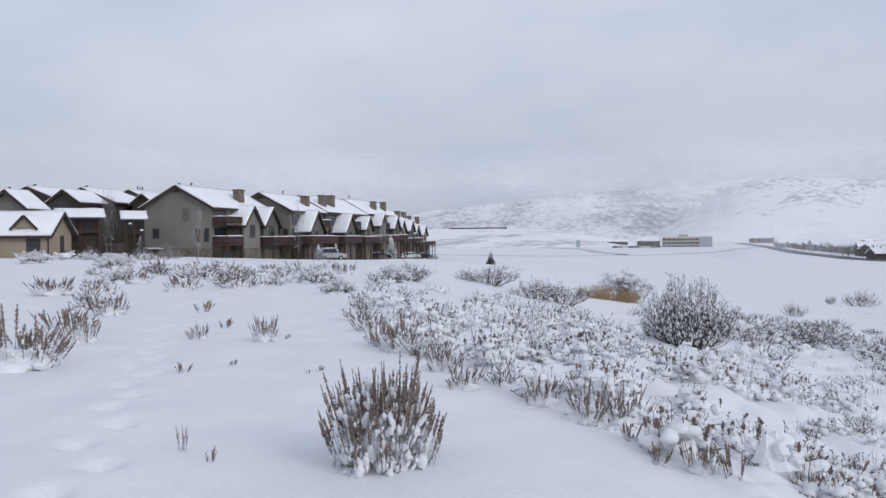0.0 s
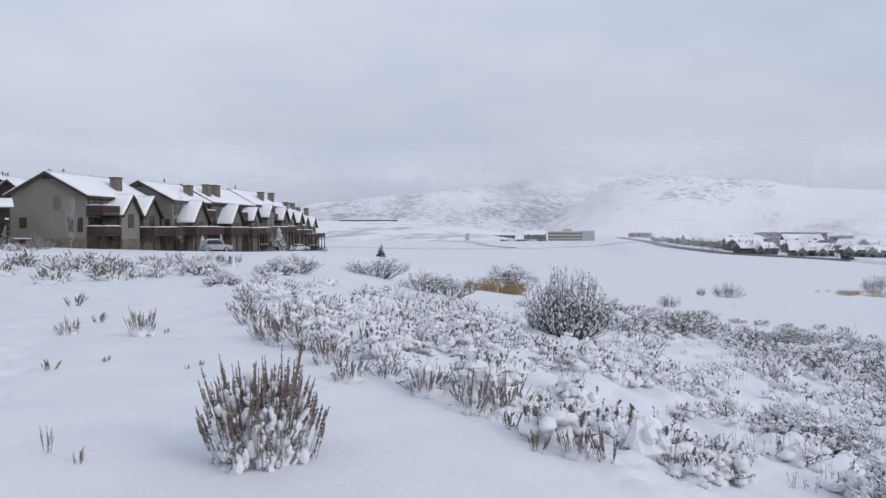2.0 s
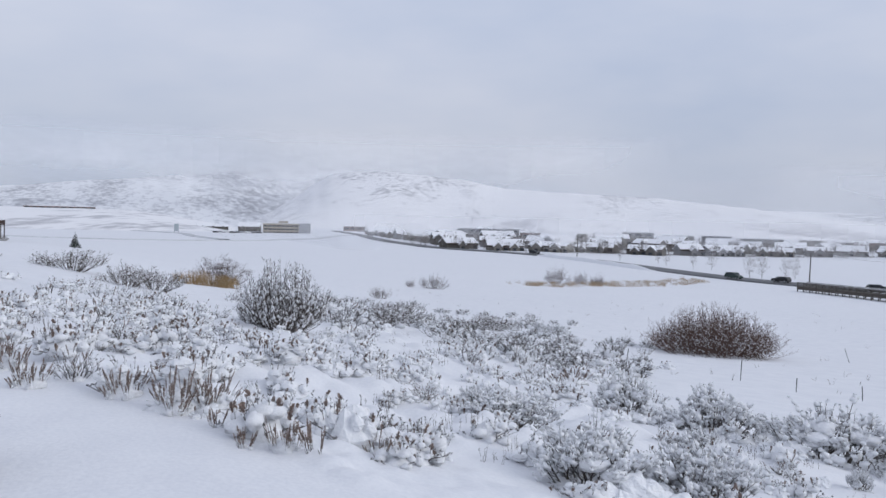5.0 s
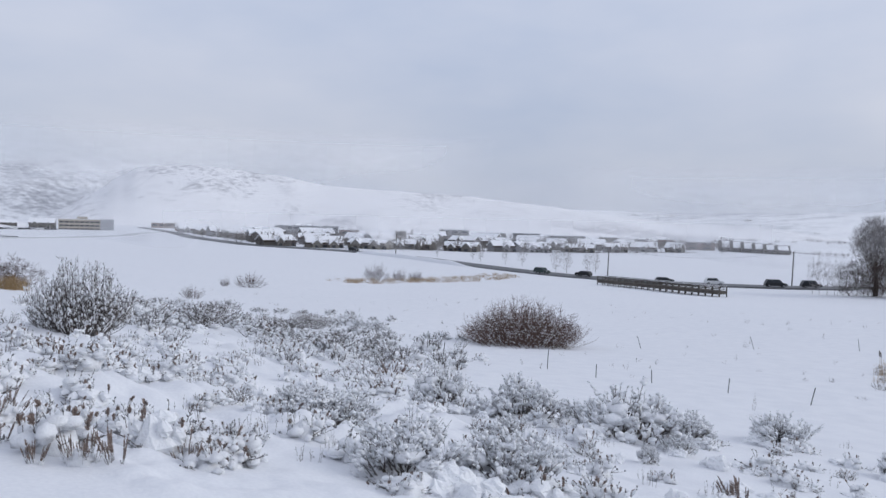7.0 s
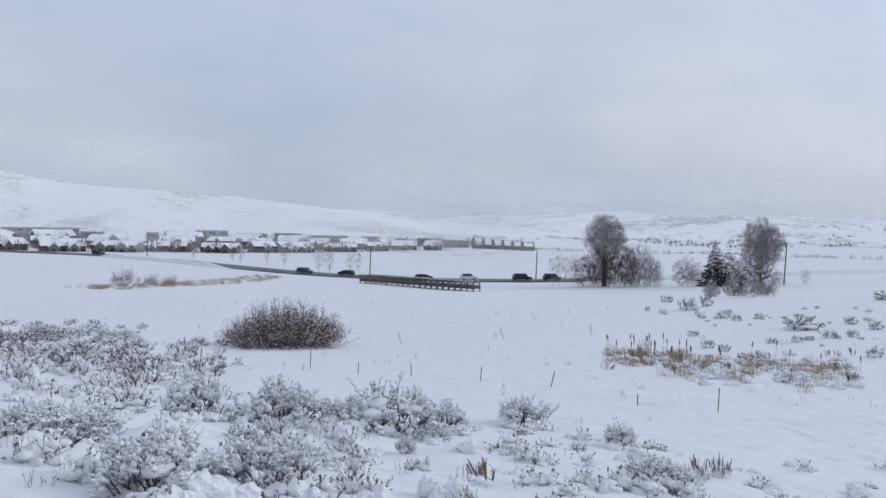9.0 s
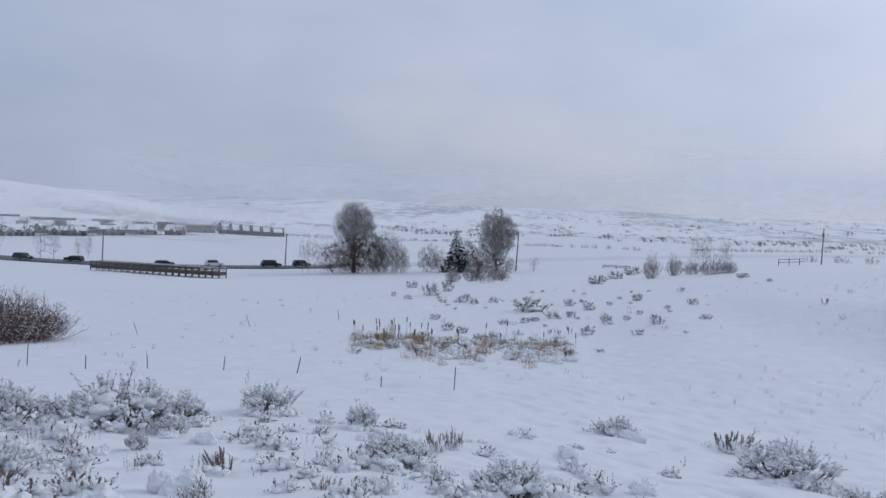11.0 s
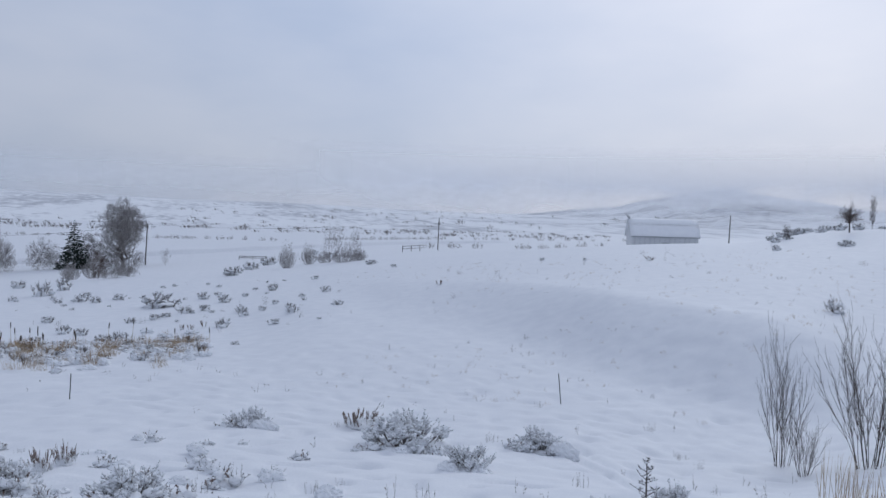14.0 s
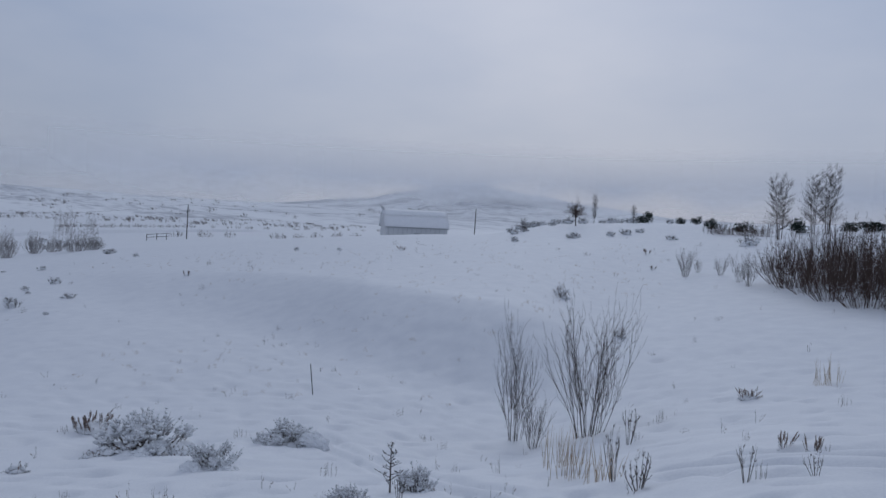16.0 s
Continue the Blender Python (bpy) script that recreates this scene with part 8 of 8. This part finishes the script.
CAR_BLACK = surface("black_car_paint", (0.012, 0.013, 0.015), (0.03, 0.032, 0.036), 0.3, 1, 5, 0.05, 0.002)
CAR_SILVER = surface("silver_car_paint", (0.30, 0.31, 0.33), (0.42, 0.43, 0.45), 0.35, 1, 5, 0.05, 0.002)
CAR_WHITE = surface("white_car_paint", (0.6, 0.61, 0.62), (0.72, 0.73, 0.74), 0.35, 1, 5, 0.05, 0.002)
CAR_GREEN = surface("dark_green_car_paint", (0.015, 0.03, 0.028), (0.03, 0.05, 0.045), 0.35, 1, 5, 0.05, 0.002)
for n, (y, off, paint, lab, long, tall) in enumerate(((108.0, -2.2, CAR_BLACK, "black saloon car on the wet road", 4.7, 1.45), (98.5, -2.0, CAR_WHITE, "white off-road car on the wet road", 4.7, 1.85), (87.0, -2.0, CAR_BLACK, "large black estate van on the wet road", 5.3, 1.9),
                                                      (80.5, -2.0, CAR_BLACK, "dark off-road car on the wet road", 4.9, 1.85), (142.0, -2.4, CAR_GREEN, "dark green car on the wet road", 4.8, 1.7), (131.0, 3.0, CAR_BLACK, "dark car on the wet road", 4.6, 1.5), (262.0, -2.0, CAR_BLACK, "dark car on the wet road", 4.7, 1.6))):
    x = float(np.interp(-y, [-p[1] for p in ROAD], [p[0] for p in ROAD])) + off
    dx = float(np.interp(-(y - 4), [-p[1] for p in ROAD], [p[0] for p in ROAD])) - float(np.interp(-(y + 4), [-p[1] for p in ROAD], [p[0] for p in ROAD]))
    car(x, y, base_z(x, y) + 0.36, math.atan2(-8, dx) if off < 0 else math.atan2(8, -dx), paint, lab, long, tall, snow=False)
car(-16.7, 115.6, ground_z(-16.7, 115.6), 0.3, CAR_SILVER, "parked silver off-road car with snow on its roof", 4.2, 1.8, "parked cars")
car(-12.9, 155.0, ground_z(-12.9, 155.0), 0.2, CAR_BLACK, "parked dark car covered in snow", 4.5, 1.5, "parked cars")
car(-7.5, 176.0, ground_z(-7.5, 176.0), 0.3, CAR_WHITE, "parked pale car covered in snow", 4.5, 1.5, "parked cars")
car(-5.0, 196.0, ground_z(-5.0, 196.0), 0.3, CAR_BLACK, "parked dark car covered in snow", 4.5, 1.5, "parked cars")

# ---- poles and wires ----
def pole(x, y, h, lean, label="weathered wooden utility pole", box=False, z=None):
    z = ground_z(x, y) if z is None else z
    t = thing("utility_pole", Matrix.Translation((x, y, z)) @ Matrix.Rotation(radians(lean), 4, Vector((x, y, 0)).normalized()), label, "pole", "utility poles")
    g = Geo()
    g.tube([(0, 0, -0.6), (0, 0, h)], [0.17, 0.12], 8, True)
    part("shaft", g, POST_WOOD, t)
    g = Geo()
    g.tube([(0, 0, h), (0, 0, h + 0.25)], [0.05, 0.04], 6, True)
    part("insulator", g, METAL_GREY, t)
    if box:
        g = Geo()
        g.tube([(0.35, 0.1, h - 2.6), (0.35, 0.1, h - 1.6)], [0.24, 0.24], 8, True)
        part("transformer", g, METAL_GREY, t)
    return Vector((x, y, z + h + 0.1))


tops = [pole(182, 225, 8.5, 1), pole(187.5, 133.2, 8.0, 1), pole(209.0, 89.0, 9.0, 1.2), pole(203.0, 21.5, 10.2, 2.2), pole(253.6, -66.4, 11.0, 1.2, box=True), pole(189.4, -134.6, 8.6, 1.5)]
for n, (a, b) in enumerate(zip(tops, tops[1:])):
    g = Geo()
    pts = []
    for k in range(17):
        s = k / 16
        p = a.lerp(b, s)
        pts.append((p.x, p.y, p.z - 4 * 2.2 * s * (1 - s) - 0.1))
    g.tube(pts, [0.022] * 17, 3)
    tagged(part("wire", g, BLACK_METAL), "sagging overhead wire between utility poles", "wire", "overhead wires")


def lamp_post(x, y, h):
    t = thing("street_lamp", Matrix.Translation((x, y, ground_z(x, y))), "dark metal street lamp with snow on its head", "lamp")
    g = Geo()
    g.tube([(0, 0, -0.3), (0, 0, h)], [0.075, 0.055], 8, True)
    part("post", g, BLACK_METAL, t)
    g = Geo()
    g.tube([(0, 0, h), (0, 0, h + 0.1), (0, 0, h + 0.5), (0, 0, h + 0.65)], [0.09, 0.16, 0.20, 0.05], 8, True)
    part("lantern", g, BLACK_METAL, t)
    g = Geo()
    g.blob((0, 0, h + 0.62), (0.22, 0.22, 0.10), random.Random(1), 4, 8, 0.1)
    part("snow", g, SNOW_LUMP, t)


lamp_post(-32.0, 81.8, 2.3)
lamp_post(-34.3, 84.5, 3.1)

# ---- white barn ----
def barn():
    a, b = Vector((170.94, -94.33, 0)), Vector((165.63, -109.26, 0))
    d = (b - a).normalized()
    L = (b - a).length
    m = Matrix.Translation((a.x, a.y, -4.2)) @ Matrix.Rotation(math.atan2(d.y, d.x), 4, "Z")
    h = thing("barn", m, "long white metal barn with a snow-covered roof", "barn")
    W, eave, ridge = 10.0, 4.2, 8.6
    outline = [(-0.0, -1.0), (W, -1.0), (W, eave), (W * 0.78, eave + 3.0), (W / 2, ridge), (W * 0.22, eave + 3.0), (0, eave)]
    g = Geo()
    n = len(outline)
    for x in (0, L):
        g.v += [(x, y, z) for y, z in outline]
    g.f += [tuple(range(n - 1, -1, -1)), tuple(range(n, 2 * n))] + [(i, (i + 1) % n, (i + 1) % n + n, i + n) for i in range(n)]
    part("wall", g, METAL_WHITE, h)
    for (y0, z0), (y1, z1) in zip(outline[2:6], outline[3:7]):
        g = Geo()
        slab(g, (-0.5, y0, z0 + 0.01), (-0.5, y1, z1 + 0.01), (L + 0.5, y1, z1 + 0.01), (L + 0.5, y0, z0 + 0.01), 0.3, 3, 12, 0.05)
        part("roof", g, ROOF_SNOW, h, "snow-covered metal roof", True)
    for y0, y1 in ((-0.25, 0.0),):
        g = Geo()
        g.box(-0.3, L + 0.3, y0 - 0.02, y1 - 0.02, eave - 0.15, eave + 0.05)
        part("eave_trim", g, METAL_GREY, h)
    for k in range(int(L / 1.2)):
        for y in (-0.035, W + 0.005):
            g = Geo()
            g.box(k * 1.2 + 0.55, k * 1.2 + 0.61, y, y + 0.03, -1, eave - 0.2)
            part("rib", g, METAL_GREY, h)
    g = Geo()
    g.add([(-0.02, W * 0.40, ridge - 0.2), (-0.02, W * 0.60, ridge - 0.2), (-1.6, W / 2, ridge + 1.5), (-0.05, W / 2, ridge + 0.6)], [(0, 1, 2), (1, 3, 2), (3, 0, 2), (0, 3, 1)])
    part("hay_hood", g, METAL_GREY, h, "pointed hay hood at the gable")
    g = Geo()
    g.box(L * 0.45, L * 0.55, -0.06, -0.035, -1, 2.8)
    part("sliding_door", g, METAL_GREY, h)


barn()


def rail_fence(points, h=1.2, label="low weathered wooden rail fence", gapm=4.0):
    t = thing("rail_fence", Matrix.Identity(4), label, "fence")
    for (ax, ay), (bx, by) in zip(points, points[1:]):
        n = max(1, int(math.hypot(bx - ax, by - ay) / gapm))
        for k in range(n):
            p = Vector((ax + (bx - ax) * k / n, ay + (by - ay) * k / n, 0))
            q = Vector((ax + (bx - ax) * (k + 1) / n, ay + (by - ay) * (k + 1) / n, 0))
            p.z, q.z = ground_z(p.x, p.y), ground_z(q.x, q.y)
            g = Geo()
            g.box(p.x - 0.08, p.x + 0.08, p.y - 0.08, p.y + 0.08, p.z - 0.4, p.z + h)
            part("post", g, POST_WOOD, t)
            for f in (0.5, 0.9):
                g = Geo()
                beam(g, p + Vector((0, 0, h * f)), q + Vector((0, 0, h * f)), 0.06, 0.14)
                part("rail", g, POST_WOOD, t)


rail_fence([(214, -1), (206, -8)], 0.95)
rail_fence([(234.0, -50.0), (236, -56), (240, -58)], 2.0, "dark timber corral with tall posts", 3.0)


# ---- the town across the valley ----
def town_block(b, r, long, turn, wall, seed, deep=12.0, low=4.1, top=7.4, up=0.0):
    rng = random.Random(seed)
    x, y = polar(b, r)
    h = thing("terrace_house", Matrix.Translation((x, y, ground_z(x, y) + up)) @ Matrix.Rotation(radians(turn), 4, "Z"), "grey terrace house block with snowy gabled roofs", "house", "town across the valley")
    def block(x0, x1, y0, y1, eave, ridge, along, nm):
        g, s = Geo(), Geo()
        if along == "x":
            m = (y0 + y1) / 2
            vs = [(q, p, z) for q in (x0, x1) for p, z in ((y0, -5), (y1, -5), (y1, eave), (m, ridge), (y0, eave))]
            quads = (((x0 - 0.5, y0 - 0.5, eave - 0.2), (x1 + 0.5, y0 - 0.5, eave - 0.2), (x1 + 0.5, m, ridge), (x0 - 0.5, m, ridge)),
                     ((x1 + 0.5, y1 + 0.5, eave - 0.2), (x0 - 0.5, y1 + 0.5, eave - 0.2), (x0 - 0.5, m, ridge), (x1 + 0.5, m, ridge)))
        else:
            m = (x0 + x1) / 2
            vs = [(p, q, z) for q in (y1, y0) for p, z in ((x0, -5), (x1, -5), (x1, eave), (m, ridge), (x0, eave))]
            quads = (((x0 - 0.4, y1, eave - 0.3), (x0 - 0.4, y0 - 0.4, eave - 0.3), (m, y0 - 0.4, ridge), (m, y1, ridge)),
                     ((x1 + 0.4, y0 - 0.4, eave - 0.3), (x1 + 0.4, y1, eave - 0.3), (m, y1, ridge), (m, y0 - 0.4, ridge)))
        g.add(vs, [(4, 3, 2, 1, 0), (5, 6, 7, 8, 9), (0, 1, 6, 5), (1, 2, 7, 6), (2, 3, 8, 7), (3, 4, 9, 8), (4, 0, 5, 9)])
        part(nm, g, wall, h)
        for q in quads:
            s = Geo()
            slab(s, *(Vector(p) + Vector((0, 0, 0.02)) for p in q), 0.4)
            part("roof", s, ROOF_SNOW, h, "snow-covered roof")
    block(-long / 2, long / 2, 0, deep, low, top, "x", "wall")
    g = Geo()
    g.box(-long / 2 - 0.52, long / 2 + 0.52, -0.62, -0.5, low - 0.55, low + 0.1)
    part("fascia", g, DARK_TRIM, h)
    n = max(1, int(long / 8.0))
    for k in range(n):
        c = -long / 2 + long * (k + 0.5) / n + rng.uniform(-0.6, 0.6)
        w = rng.uniform(1.3, 2.4)
        block(c - w, c + w, -2.2, 4.0, low - rng.uniform(0.2, 0.6), low + rng.uniform(0.7, 1.7), "y", "bay")
        window(h, (c, -2.2, 0.7), "-y", 1.6, 1.2, bars=0)
        window(h, (c + long / n / 2 - 0.3, 0, 0.7), "-y", 1.8, 1.5, bars=0)
    g = Geo()
    c = rng.uniform(-long / 4, long / 4)
    g.box(c - 0.6, c + 0.6, deep / 2 + 0.5, deep / 2 + 1.4, low, top + 0.5)
    part("chimney", g, STONE, h)


town_rng = random.Random(21)
# wall colour made paler to hold the haze of distance
TOWN_WALL = surface("hazed_siding", (0.20, 0.20, 0.205), (0.30, 0.295, 0.30), 0.8, 0.3, 3, 0.2, 0.02)
TOWN_BRICK = surface("faded_brown_brick", (0.20, 0.155, 0.14), (0.30, 0.24, 0.215), 0.85, 0.2, 3, 0.2, 0.02)
def town_range(b):
    return float(np.interp(-b, (28, 34, 42, 48, 54, 60), (392, 372, 380, 400, 440, 500)))


for row, (b0, b1, back, low_lim, long_lim) in enumerate(((-30.5, -60.5, 0, (2.3, 3.0), (9, 19)), (-30.0, -57.0, 36, (2.4, 3.2), (9, 18)), (-30.0, -50.0, 80, (2.6, 3.4), (10, 20)))):
    b = b0
    k = 0
    while b > b1:
        r = town_range(b) + back + town_rng.uniform(-14, 14)
        face = b + 6 + town_rng.uniform(-34, 34)
        long = town_rng.uniform(*long_lim)
        low = town_rng.uniform(*low_lim)
        town_block(b, r, long, face, (TOWN_WALL, OLIVE, TOWN_WALL, TAUPE)[town_rng.randrange(4)], 700 + row * 60 + k, deep=town_rng.uniform(8, 13), low=low, top=low + town_rng.uniform(1.7, 3.2), up=back * 0.03)
        b -= math.degrees((long + town_rng.uniform(1.0, 6.0 if row == 0 else 14)) / r)
        k += 1


def long_building(b, r, long, high, turn, wall, label, category="building", z=None, storeys=1, deep=18.0):
    x, y = polar(b, r)
    h = thing("long_building", Matrix.Translation((x, y, ground_z(x, y) if z is None else z)) @ Matrix.Rotation(radians(turn), 4, "Z"), label, category, "large buildings across the valley")
    g = Geo()
    g.box(-long / 2, long / 2, 0, deep, -3, high)
    part("wall", g, wall, h)
    g = Geo()
    slab(g, (-long / 2 - 0.4, -0.4, high + 0.01), (long / 2 + 0.4, -0.4, high + 0.01), (long / 2 + 0.4, deep + 0.4, high + 0.01), (-long / 2 - 0.4, deep + 0.4, high + 0.01), 0.45)
    part("roof", g, ROOF_SNOW, h, "flat snow-covered roof")
    n = int(long / 7)
    for s in range(storeys):
        for k in range(n):
            g = Geo()
            c = -long / 2 + (k + 0.5) * long / n
            z0 = (s + 0.35) * high / storeys
            g.box(c - 2.6, c + 2.6, -0.06, -0.004, z0, z0 + high / storeys * 0.4)
            part("window", g, GLASS, h)
    return h


for n, (b, r, long, high, wall) in enumerate(((-29.4, 690, 40, 6.0, OLIVE), (-32.4, 660, 66, 8.5, OLIVE), (-35.6, 640, 22, 6, TOWN_BRICK), (-38.4, 640, 34, 6, TAUPE), (-41.0, 650, 26, 7.0, TOWN_BRICK), (-43.3, 640, 30, 8.6, OLIVE),
                                              (-46.0, 650, 30, 6.5, TAUPE), (-48.6, 660, 46, 9.0, SHINGLE), (-51.6, 660, 62, 7.5, OLIVE), (-54.6, 690, 34, 6.5, TAUPE), (-56.6, 640, 24, 6.5, OLIVE), (-58.6, 640, 26, 7, TOWN_BRICK), (-60.9, 560, 40, 7.4, TOWN_BRICK))):
    long_building(b, r, long * (0.8 if b > -47 else 0.5), high * (0.95 if b > -47 else 0.72), b + (n * 37 % 11) - 5, TOWN_WALL if wall is OLIVE else wall, "long low building with a flat snowy roof", storeys=2 if high > 7 else 1)
for n, (b, r, long, low, wall) in enumerate(((-23.9, 730, 18, 3.0, TOWN_BRICK), (-24.5, 655, 22, 2.8, TOWN_WALL), (-25.2, 610, 16, 3.2, OLIVE), (-25.9, 585, 24, 2.8, TAUPE), (-26.6, 545, 18, 3.4, TOWN_WALL), (-27.3, 520, 20, 3.0, OLIVE),
                                             (-28.0, 490, 16, 3.2, TOWN_WALL), (-28.8, 465, 22, 3.0, TAUPE), (-29.6, 432, 18, 3.0, OLIVE), (-26.2, 660, 22, 3.2, TAUPE), (-27.8, 610, 24, 3.2, TOWN_WALL), (-29.2, 560, 20, 3.4, OLIVE))):
    town_block(b, r, long, b + (n * 29 % 40) - 20, wall, 860 + n, 13, low, low + 3.4, 0.4)
for b, r, long in ((-24.9, 820, 36), (-27.0, 780, 48), (-22.6, 930, 30)):
    long_building(b, r, long, 5.5, b, TOWN_BRICK if b > -23 else OLIVE, "long low building with a flat snowy roof")
# dark sheds with snowy sloping roofs at the end of the town
for n in range(6):
    x, y = polar(-62.7 - n * 0.72, 548 - n * 6)
    h = thing("shed", Matrix.Translation((x, y, ground_z(x, y))) @ Matrix.Rotation(radians(-58 - n), 4, "Z"), "dark shed with a snowy sloping roof", "shed", "sheds at the end of the town")
    g = Geo()
    g.add([(-4.5, 0, -2), (4.5, 0, -2), (4.5, 13, -2), (-4.5, 13, -2), (-4.5, 0, 2.4), (4.5, 0, 2.4), (4.5, 13, 7.4 - n * 0.4), (-4.5, 13, 7.4 - n * 0.4)],
          [(0, 3, 2, 1), (4, 5, 6, 7), (0, 1, 5, 4), (1, 2, 6, 5), (2, 3, 7, 6), (3, 0, 4, 7)])
    part("wall", g, DARK_SIDING, h)
    g = Geo()
    slab(g, (-2.6, 0.8, 2.76), (3.4, 0.8, 2.76), (3.4, 11.6, 6.9 - n * 0.4), (-2.6, 11.6, 6.9 - n * 0.4), 0.2)
    part("roof", g, ROOF_SNOW, h, "snow-covered sloping roof")

# parking deck beyond the meadow
def parking_deck():
    x, y = polar(-17.5, 690)
    h = thing("parking_deck", Matrix.Translation((x, y, -10.6)) @ Matrix.Rotation(radians(-17), 4, "Z"), "tan concrete parking deck with open storeys", "building")
    L, D = 31, 22
    for k in range(3):
        g = Geo()
        g.box(-L / 2 - 4, L / 2 - 4, 0, D, k * 2.9 + 1.5, k * 2.9 + 2.9)
        part("parapet", g, CONCRETE, h)
        for i in range(9):
            g = Geo()
            c = -L / 2 - 4 + 0.4 + i * (L - 0.8) / 8
            g.box(c - 0.35, c + 0.35, 0.05, 0.75, k * 2.9 - (2.0 if k == 0 else 0.0), k * 2.9 + 1.5)
            part("column", g, CONCRETE, h)
    g = Geo()
    g.box(-L / 2 - 3.6, L / 2 - 4.4, 3, D - 0.3, -2, 8.6)
    part("core", g, GLASS, h)
    g = Geo()
    g.box(L / 2 - 4, L / 2 + 6, -0.6, D, -2, 9.0)
    part("tower", g, METAL_GREY, h, "grey stair tower")
    g = Geo()
    g.box(-6, 2, 1, 6, 8.7, 11.0)
    part("stair_head", g, CONCRETE, h)
    g = Geo()
    slab(g, (-L / 2 - 4, 0.4, 8.71), (L / 2 - 4, 0.4, 8.71), (L / 2 - 4, D, 8.71), (-L / 2 - 4, D, 8.71), 0.3)
    part("snow", g, ROOF_SNOW, h)


parking_deck()
town_block(-14.9, 760, 20, -22, OLIVE, 950, 14, 4.4, 8.4)
town_block(-12.4, 800, 30, -10, OLIVE, 951, 12, 3.6, 6.0)
town_block(-11.2, 820, 22, -8, OLIVE, 952, 12, 3.4, 5.6)
x, y = polar(-2.6, 985)
long_building(-2.6, 985, 74, 3.0, -4, TOWN_BRICK, "long low red-brown building on the bench", z=8.5, deep=10)


def monument_sign():
    x, y = polar(-9.95, 600)
    t = thing("monument_sign", Matrix.Translation((x, y, ground_z(x, y))) @ Matrix.Rotation(radians(-10), 4, "Z"), "tall pale blue sign panel by the drive", "sign")
    g = Geo()
    g.box(-1.6, 1.6, -0.3, 0.3, 1.2, 6.6)
    part("panel", g, BLUE_SIGN, t)
    for s in (-1.5, 1.5):
        g = Geo()
        g.box(s - 0.2, s + 0.2, -0.25, 0.25, -1, 1.2)
        part("leg", g, METAL_GREY, t)


monument_sign()
garden = []
for k in range(420):
    b = town_rng.uniform(-63, -24.5)
    x, y = polar(b, max(town_range(b), 392 + (28 + b) * 45 if b > -28 else 0) + (town_rng.uniform(-14, -6) if k % 4 == 0 else town_rng.uniform(-6, 230)))
    w = town_rng.uniform(2.0, 6.5)
    garden.append(("far_bush", Matrix.Translation((x, y, ground_z(x, y) + town_rng.uniform(0, 3))) @ Matrix.Rotation(k, 4, "Z") @ Matrix.Diagonal((w * 0.8, w * 0.8, town_rng.uniform(1.6, 6.0), 1))))
for k in range(300):
    b = -31.0 - 0.105 * k
    x, y = polar(b, 545 + town_rng.uniform(-20, 40) + max(0.0, -b - 50) * 4)
    w = town_rng.uniform(4, 9)
    garden.append(("far_bush", Matrix.Translation((x, y, ground_z(x, y))) @ Matrix.Rotation(k, 4, "Z") @ Matrix.Diagonal((w, w, town_rng.uniform(4.0, 7.5), 1))))
for k in range(150):
    b = -37.5 - 0.155 * k
    x, y = polar(b, town_range(b) - 9 + town_rng.uniform(-1.5, 1.5))
    garden.append(("far_bush", Matrix.Translation((x, y, ground_z(x, y) - 0.1)) @ Matrix.Rotation(k, 4, "Z") @ Matrix.Diagonal((2.2, 2.2, town_rng.uniform(0.9, 1.6), 1))))
joined("town_shrubbery", garden, "bare grey bushes and garden trees between the town houses", "shrubs")
for k in range(9):
    x, y = polar(-12.6 - 0.38 * k, 640 + (k % 3) * 6)
    car(x, y, ground_z(x, y), 0.4, (CAR_BLACK, CAR_SILVER, CAR_WHITE, CAR_BLACK)[k % 4], "parked car in a snowy car park", 4.6, 1.5, "cars by the parking deck")
for k in range(34):
    x, y = polar(-29.5 - 0.95 * k + town_rng.uniform(-0.4, 0.4), town_range(-29.5 - 0.95 * k) + town_rng.uniform(-35, 110))
    put_shape("poplar_tree", "poplar", x, y, 4.0, town_rng.uniform(5, 9), k, "bare street tree in the town", "tree", "town trees")
